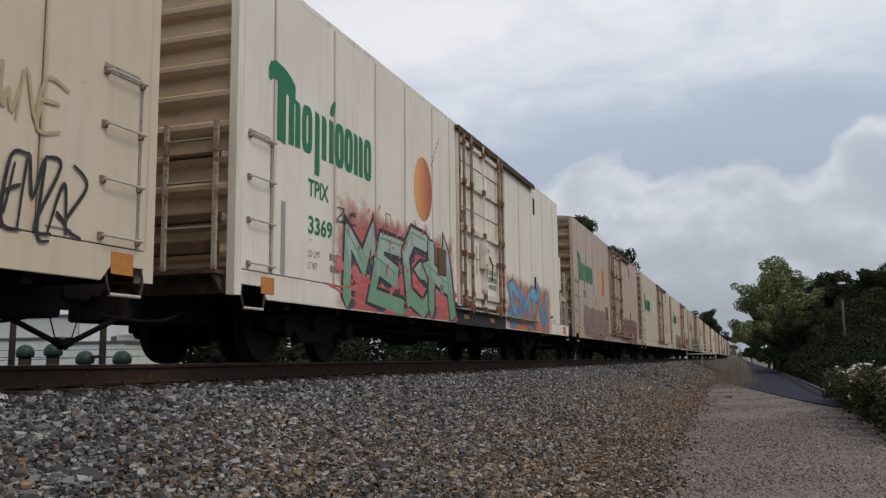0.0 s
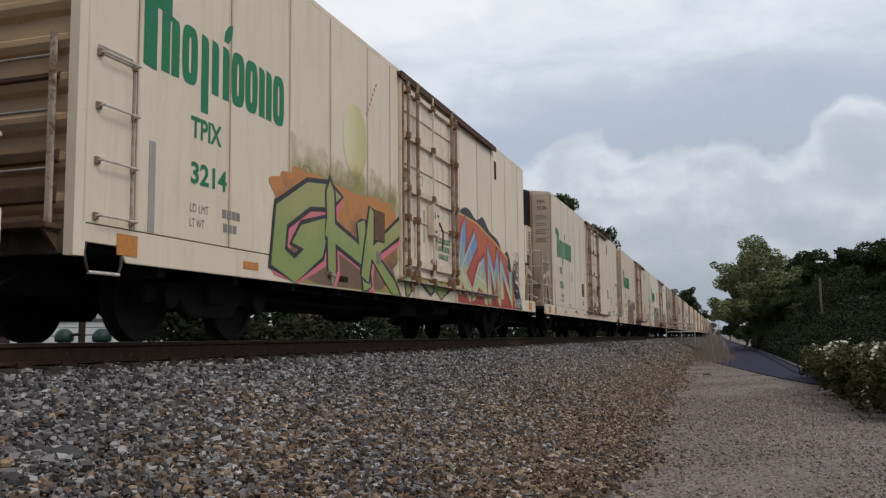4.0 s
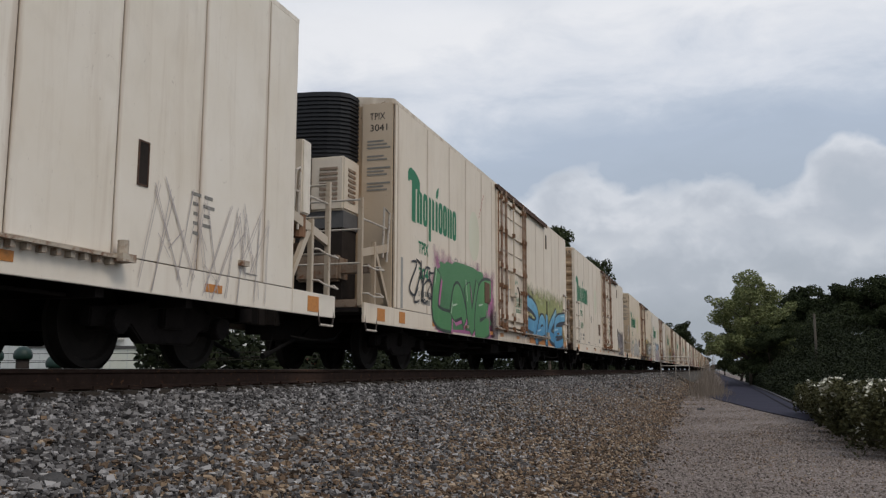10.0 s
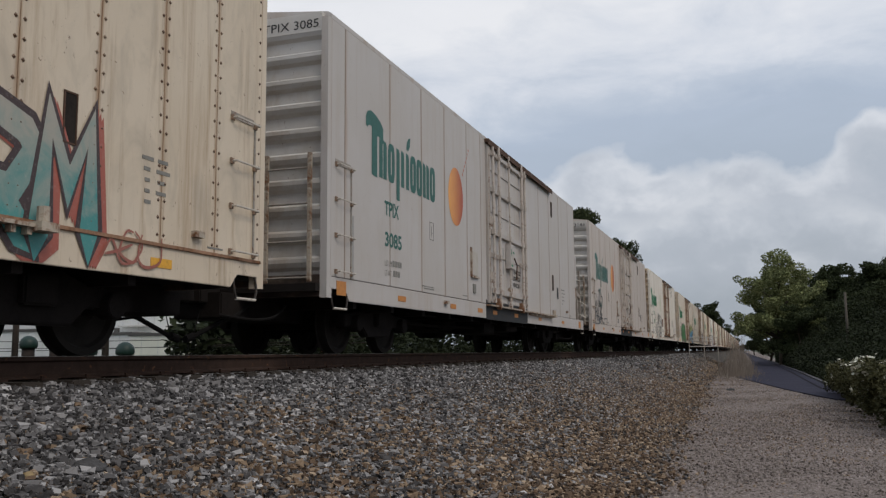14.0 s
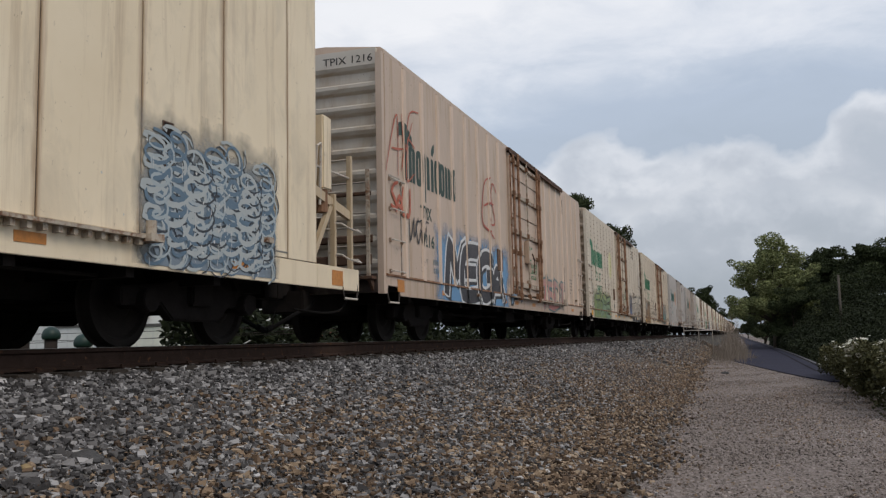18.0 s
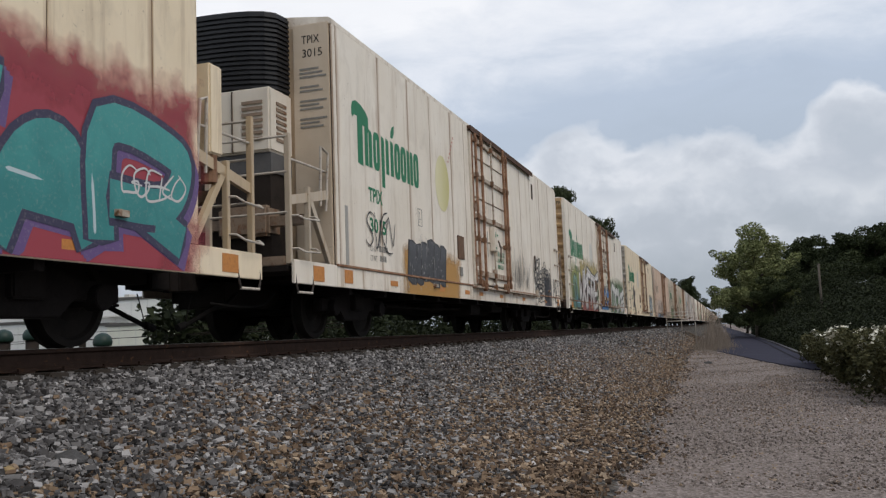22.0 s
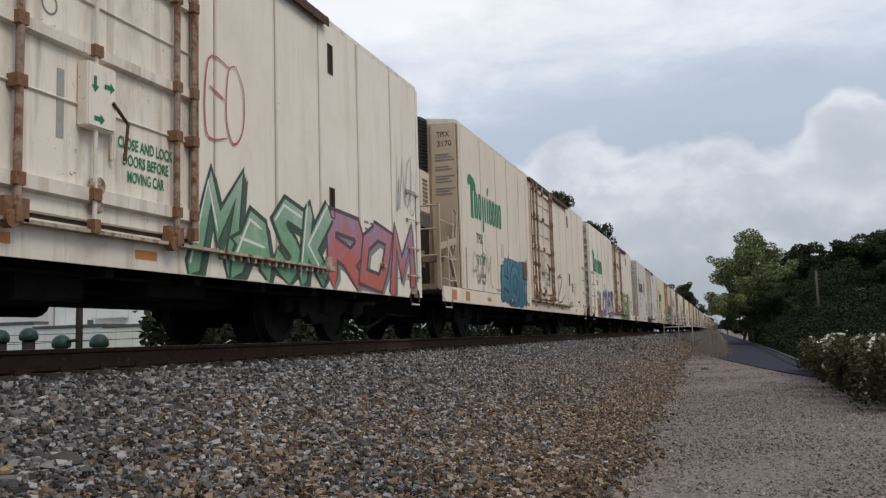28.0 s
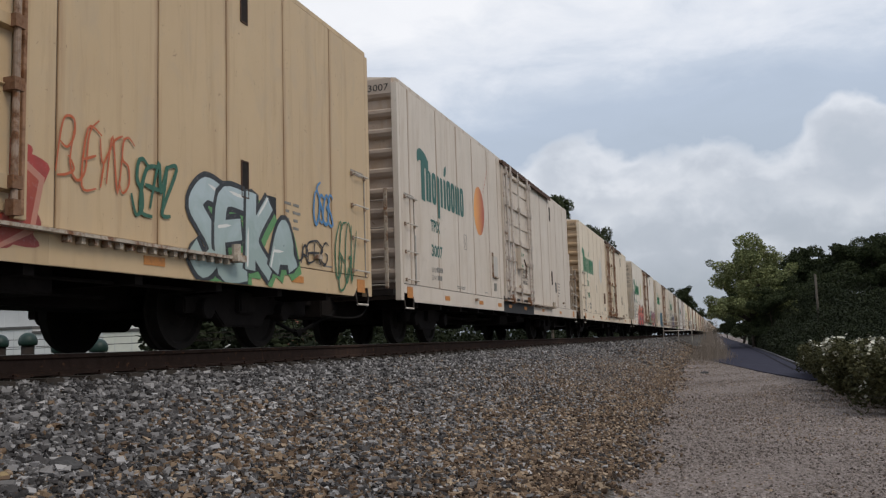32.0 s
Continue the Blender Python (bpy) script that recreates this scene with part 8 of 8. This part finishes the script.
def art_20(c):
    scrawl(c, 1.5, 3.0, 1.2, 1.9, GRY, 4, 0.03, 81)
    piece(c, 4.2, 7.2, 0.72, 1.85, "HON", (0.02, 0.12, 0.20), (0.04, 0.22, 0.30), K, ((0.02, 0.10, 0.16), (0.04, 0.16, 0.24)), None, 82, 0.06, 0.14)
    scrawl(c, 11.4, 12.9, 1.02, 1.85, (0.07, 0.045, 0.06), 2, 0.05, 83, 4)
    scrawl(c, 13.3, 14.6, 0.95, 1.75, GRY, 3, 0.018, 84, 3)


def art_21(c):
    scrawl(c, 0.75, 1.9, 1.1, 1.95, K, 4, 0.035, 85, 4)
    sketch(c, 0.72, 1.6, 2.1, 2.75, "SK", (0.08, 0.07, 0.08), 0.02, 3, 86, 5)
    scrawl(c, 0.7, 1.3, 2.9, 3.6, K, 3, 0.03, 186, 3)
    for i, row in enumerate(("I HATE", "YOU!")):
        write(c, row, 2.72 + 0.1 * i, 2.03 - i * 0.2, 0.2, INK, width=0.5 - 0.12 * i, bold=0.004, name="sprayed_words")
    piece(c, 3.25, 7.6, 0.73, 2.05, "AEVEN", (0.54, 0.10, 0.09), (0.62, 0.22, 0.12), (0.05, 0.02, 0.02), None, (0.66, 0.40, 0.34), 88, 0.04, 0.06, (0.06, 0.03, 0.03), bold=0.36, crowd=1.12, tops=(1.0, 0.92))
    haze(c, 3.2, 7.7, 0.70, 1.3, (0.10, 0.24, 0.24))
    piece(c, 11.3, 14.6, 0.73, 1.85, "MASK", (0.14, 0.30, 0.17), (0.34, 0.44, 0.34), (0.02, 0.05, 0.03), None, WHT, 89, 0.06, 0.16, (0.04, 0.08, 0.05), bold=0.34, crowd=1.12)
    piece(c, 14.6, 18.3, 0.73, 1.85, "ROM", (0.45, 0.10, 0.07), (0.30, 0.22, 0.32), (0.08, 0.04, 0.05), None, None, 90, 0.06, 0.2, GRY, bold=0.36, crowd=1.12)
    scrawl(c, 11.5, 12.2, 2.2, 3.1, (0.45, 0.08, 0.08), 2, 0.025, 91, 3)
    scrawl(c, 17.4, 18.4, 2.1, 3.2, GRY, 4, 0.02, 92)


def art_24(c):
    piece(c, 7.6, 11.4, 0.72, 1.7, "OGO", (0.30, 0.05, 0.03), (0.38, 0.08, 0.04), (0.45, 0.20, 0.14), ((0.24, 0.04, 0.03), RED), None, 93, 0.07, 0.1)
    scrawl(c, 11.65, 12.6, 1.4, 1.95, (0.45, 0.10, 0.03), 6, 0.025, 94, 2)
    scrawl(c, 12.65, 13.3, 1.25, 1.85, (0.02, 0.10, 0.06), 4, 0.05, 95, 2)
    piece(c, 13.6, 16.0, 0.73, 1.88, "SEKA", (0.30, 0.38, 0.36), (0.42, 0.50, 0.52), (0.02, 0.022, 0.025), None, WHT, 96, 0.12, 0.10, (0.10, 0.26, 0.09), bold=0.48, crowd=1.2)
    scrawl(c, 16.6, 17.2, 1.6, 2.1, (0.06, 0.20, 0.40), 4, 0.05, 97, 2)
    scrawl(c, 16.0, 17.0, 1.05, 1.4, K, 5, 0.03, 98)
    scrawl(c, 17.3, 18.0, 0.8, 1.75, (0.02, 0.12, 0.05), 4, 0.035, 99)


def art_far(c):
    h = random.Random(round(c.location.y))
    for a, b, word in ((2.4, 7.6, "ROBES"), (11.7, 17.6, "MONTE")):
        c1 = h.choice((BRN, GRN, BLU, RED, PUR, TEA, GRY))
        piece(c, a, b, 0.73, h.uniform(1.6, 2.1), word, c1, tuple(min(1, v * 1.8) for v in c1), K, (h.choice((BRN, ORG, GRY)), h.choice((RED, GRY, TAN))) if h.random() < 0.6 else None, None, h.randint(1, 999), 0.06, 0.14)


def art_bad(c):
    piece(c, 1.6, 7.4, 0.73, 1.7, "NUBER", (0.20, 0.12, 0.09), (0.24, 0.14, 0.11), (0.30, 0.22, 0.18), ((0.18, 0.11, 0.08), (0.24, 0.15, 0.12)), None, 101, 0.06, 0.12)
    piece(c, 11.6, 17.2, 0.73, 1.7, "KREME", (0.30, 0.10, 0.08), (0.24, 0.14, 0.11), K, ((0.18, 0.11, 0.08), (0.34, 0.16, 0.12)), None, 102, 0.06, 0.12)


def build_train():
    cars = []

    def add(s0, **kw):
        cars.append(build_car(s0, **kw))
    T = "TPIX"
    # seen close by, in the order in which they pass
    add(7.94, color=WHITE, number="3369", mark=T, fruit="orange", dark_sill=True, art=art_0, label="white refrigerator car with green and red graffiti along the sill")
    add(-10.40, color=(0.66, 0.555, 0.43), number="3294", mark=T, unit="near", fruit="pale", dark_sill=True, art=art_1, label="cream refrigerator car with brown bubble-letter graffiti")
    add(-29.43, color=(0.67, 0.585, 0.48), number="3236", mark=T, unit="near", fruit="faint", label="clean cream-white refrigerator car with rust-streaked door")
    add(-50.20, color=CREAM, number="3214", mark=T, fruit="yellow", art=art_3, label="cream refrigerator car with red and olive graffiti across its door")
    add(-69.13, color=WHITE, number="3278", mark=T, fruit="yellow", dark_sill=True, art=art_4, label="white refrigerator car with pale grey graffiti and a yellow fruit")
    add(-87.42, color=CREAM, number="3258", mark=T, unit="near", fruit="yellow", dark_sill=True, art=art_5, label="cream refrigerator car with black and gold block letters")
    add(-107.94, color=PALE, number="3119", mark=T, slide=-0.42, fruit="faint", art=art_6, label="clean off-white refrigerator car with one dark tag at its end")
    add(-126.89, color=PALE, number="3041", mark=T, unit="near", fruit="faint", art=art_7, label="off-white refrigerator car with green and blue graffiti")
    add(-147.28, color=WHITE, number="3158", mark=T, slide=-0.15, fruit="faint", art=art_8, label="white refrigerator car with thin black line graffiti")
    add(-166.40, color=PINK, number="3144", mark=T, worn=True, fruit="orange", dark_sill=True, logo=TEAL, hatch="white", art=art_9, end_color=(0.56, 0.53, 0.50), label="greyish-white refrigerator car with a black script tag and an orange")
    add(-186.22, color=(0.50, 0.468, 0.45), number="3085", mark=T, slide=0.25, fruit="orange", dark_sill=True, logo=TEAL, hatch="white", end_color=(0.60, 0.58, 0.56), label="clean greyish-white refrigerator car with an orange and black door sill")
    add(-203.94, kind="riveted", rusted=True, fit=0.889, color=(0.66, 0.56, 0.44), number="198930", mark="CSXT", unit="none", fruit="", art=art_11, end_color=(0.29, 0.21, 0.15), label="old riveted cream refrigerator car with brown dripping graffiti")
    add(-221.91, kind="riveted", rusted=True, fit=0.889, color=(0.64, 0.56, 0.46), number="198957", mark="CSXT", unit="none", fruit="yellow", art=art_12, end_color=(0.36, 0.28, 0.21), label="old riveted off-white refrigerator car with black outlined letters")
    add(-240.23, kind="posts", rusted=True, color=(0.54, 0.42, 0.34), number="1216", mark=T, unit="none", fruit="", logo=simple("grey_green_lettering", (0.035, 0.065, 0.055), 0.6), art=art_13, end_color=(0.55, 0.51, 0.46), label="rust-stained pinkish refrigerator car with outside posts and black graffiti")
    add(-259.32, color=BUFF, number="3209", mark=T, worn=True, fruit="pale", art=art_14, end_color=(0.50, 0.47, 0.42), label="yellowed refrigerator car with a dark sprayed silhouette")
    add(-278.76, color=WHITE, number="3109", mark=T, worn=True, fruit="pale", rusted=True, art=art_15, end_color=(0.52, 0.35, 0.18), label="white refrigerator car covered in silver and black graffiti")
    add(-297.45, color=WHITE, number="3015", mark=T, worn=True, unit="near", fruit="yellow", rusted=True, art=art_16, label="white refrigerator car with rusty sill and black rope-like graffiti")
    add(-317.59, color=BUFF, number="3155", mark=T, worn=True, slide=-0.1, fruit="faint", art=art_17, end_color=(0.53, 0.47, 0.38), label="yellowed refrigerator car with teal lettering on a red haze")
    add(-336.35, color=(0.68, 0.645, 0.615), number="3110", mark=T, unit="near", fruit="red", dark_sill=True, logo=TEAL, hatch="white", label="clean greyish-white refrigerator car with a red fruit and black door sill")
    add(-356.74, color=(0.80, 0.735, 0.64), number="3070", mark=T, worn=True, fruit="faint", art=art_19, end_color=(0.52, 0.47, 0.42), label="cream refrigerator car with purple and green graffiti")
    add(-375.38, color=PALE, number="3170", mark=T, unit="near", fruit="faint", art=art_20, label="off-white refrigerator car with a blue piece and a thin tag")
    add(-394.84, color=WHITE, number="3162", mark=T, slide=0.2, unit="near", fruit="yellow", art=art_21, label="white refrigerator car with pink block letters and black tags")
    add(-415.14, color=CREAM, number="3105", mark=T, slide=-0.22, fruit="pale", label="clean cream refrigerator car with a black hatch plate")
    add(-434.90, color=(0.64, 0.565, 0.49), number="3007", mark=T, worn=True, fruit="orange", dark_sill=True, logo=TEAL, hatch="white", end_color=(0.46, 0.38, 0.32), label="rust-streaked greyish refrigerator car with an orange")
    add(-453.20, color=(0.56, 0.41, 0.245), number="3168", mark=T, worn=True, unit="near", fruit="orange", art=art_24, label="yellow-stained refrigerator car with silver-green graffiti")
    # already past when the clip begins
    far = [((0.57, 0.48, 0.41), art_bad, "ribbed"), (PALE, None, "ribbed"), (WHITE, art_far, "ribbed"), (CREAM, art_far, "ribbed"), (BUFF, None, "ribbed"), (PALE, art_far, "posts"), (WHITE, None, "ribbed"), (TAN, art_far, "posts"),
           (PALE, None, "ribbed"), (CREAM, art_far, "ribbed"), (WHITE, None, "ribbed"), (PINK, None, "ribbed"), (PALE, None, "ribbed")]
    for i, (col, art, kind) in enumerate(far):
        add(7.94 + 19.25 * (i + 1), color=tuple(v * f for v, f in zip(col, (0.84, 0.80, 0.76))), worn=True, kind=kind, number="2083" if i == 0 else "", mark=T if i == 0 else "", fruit="orange" if i % 2 == 0 else "faint", detail=i < 2, art=art, unit="far", label="off-white refrigerator car farther along the train")
    return cars


TRAIN = build_train()


def motions():
    """The whole train draws away at one steady speed, and its wheels roll on the rails."""
    for car in TRAIN:
        x, y, z = car.location
        walk(car, [(t, pose(x, y + SPEED * t, z)) for t in (0, 8, 16, 24, 32)])
    spin = math.degrees(SPEED / 0.457)
    for w, wheels in WHEEL_ACTIONS.items():
        first = wheels[0]
        walk(first, [(k / FPS, pose(0, w, 0.457, -spin * k / FPS)) for k in range(32 * FPS + 1)])
        keys = first.animation_data
        for other in wheels[1:]:
            other.rotation_mode = "QUATERNION"
            other.animation_data_create()
            other.animation_data.action = keys.action
            other.animation_data.action_slot = keys.action_slot


motions()
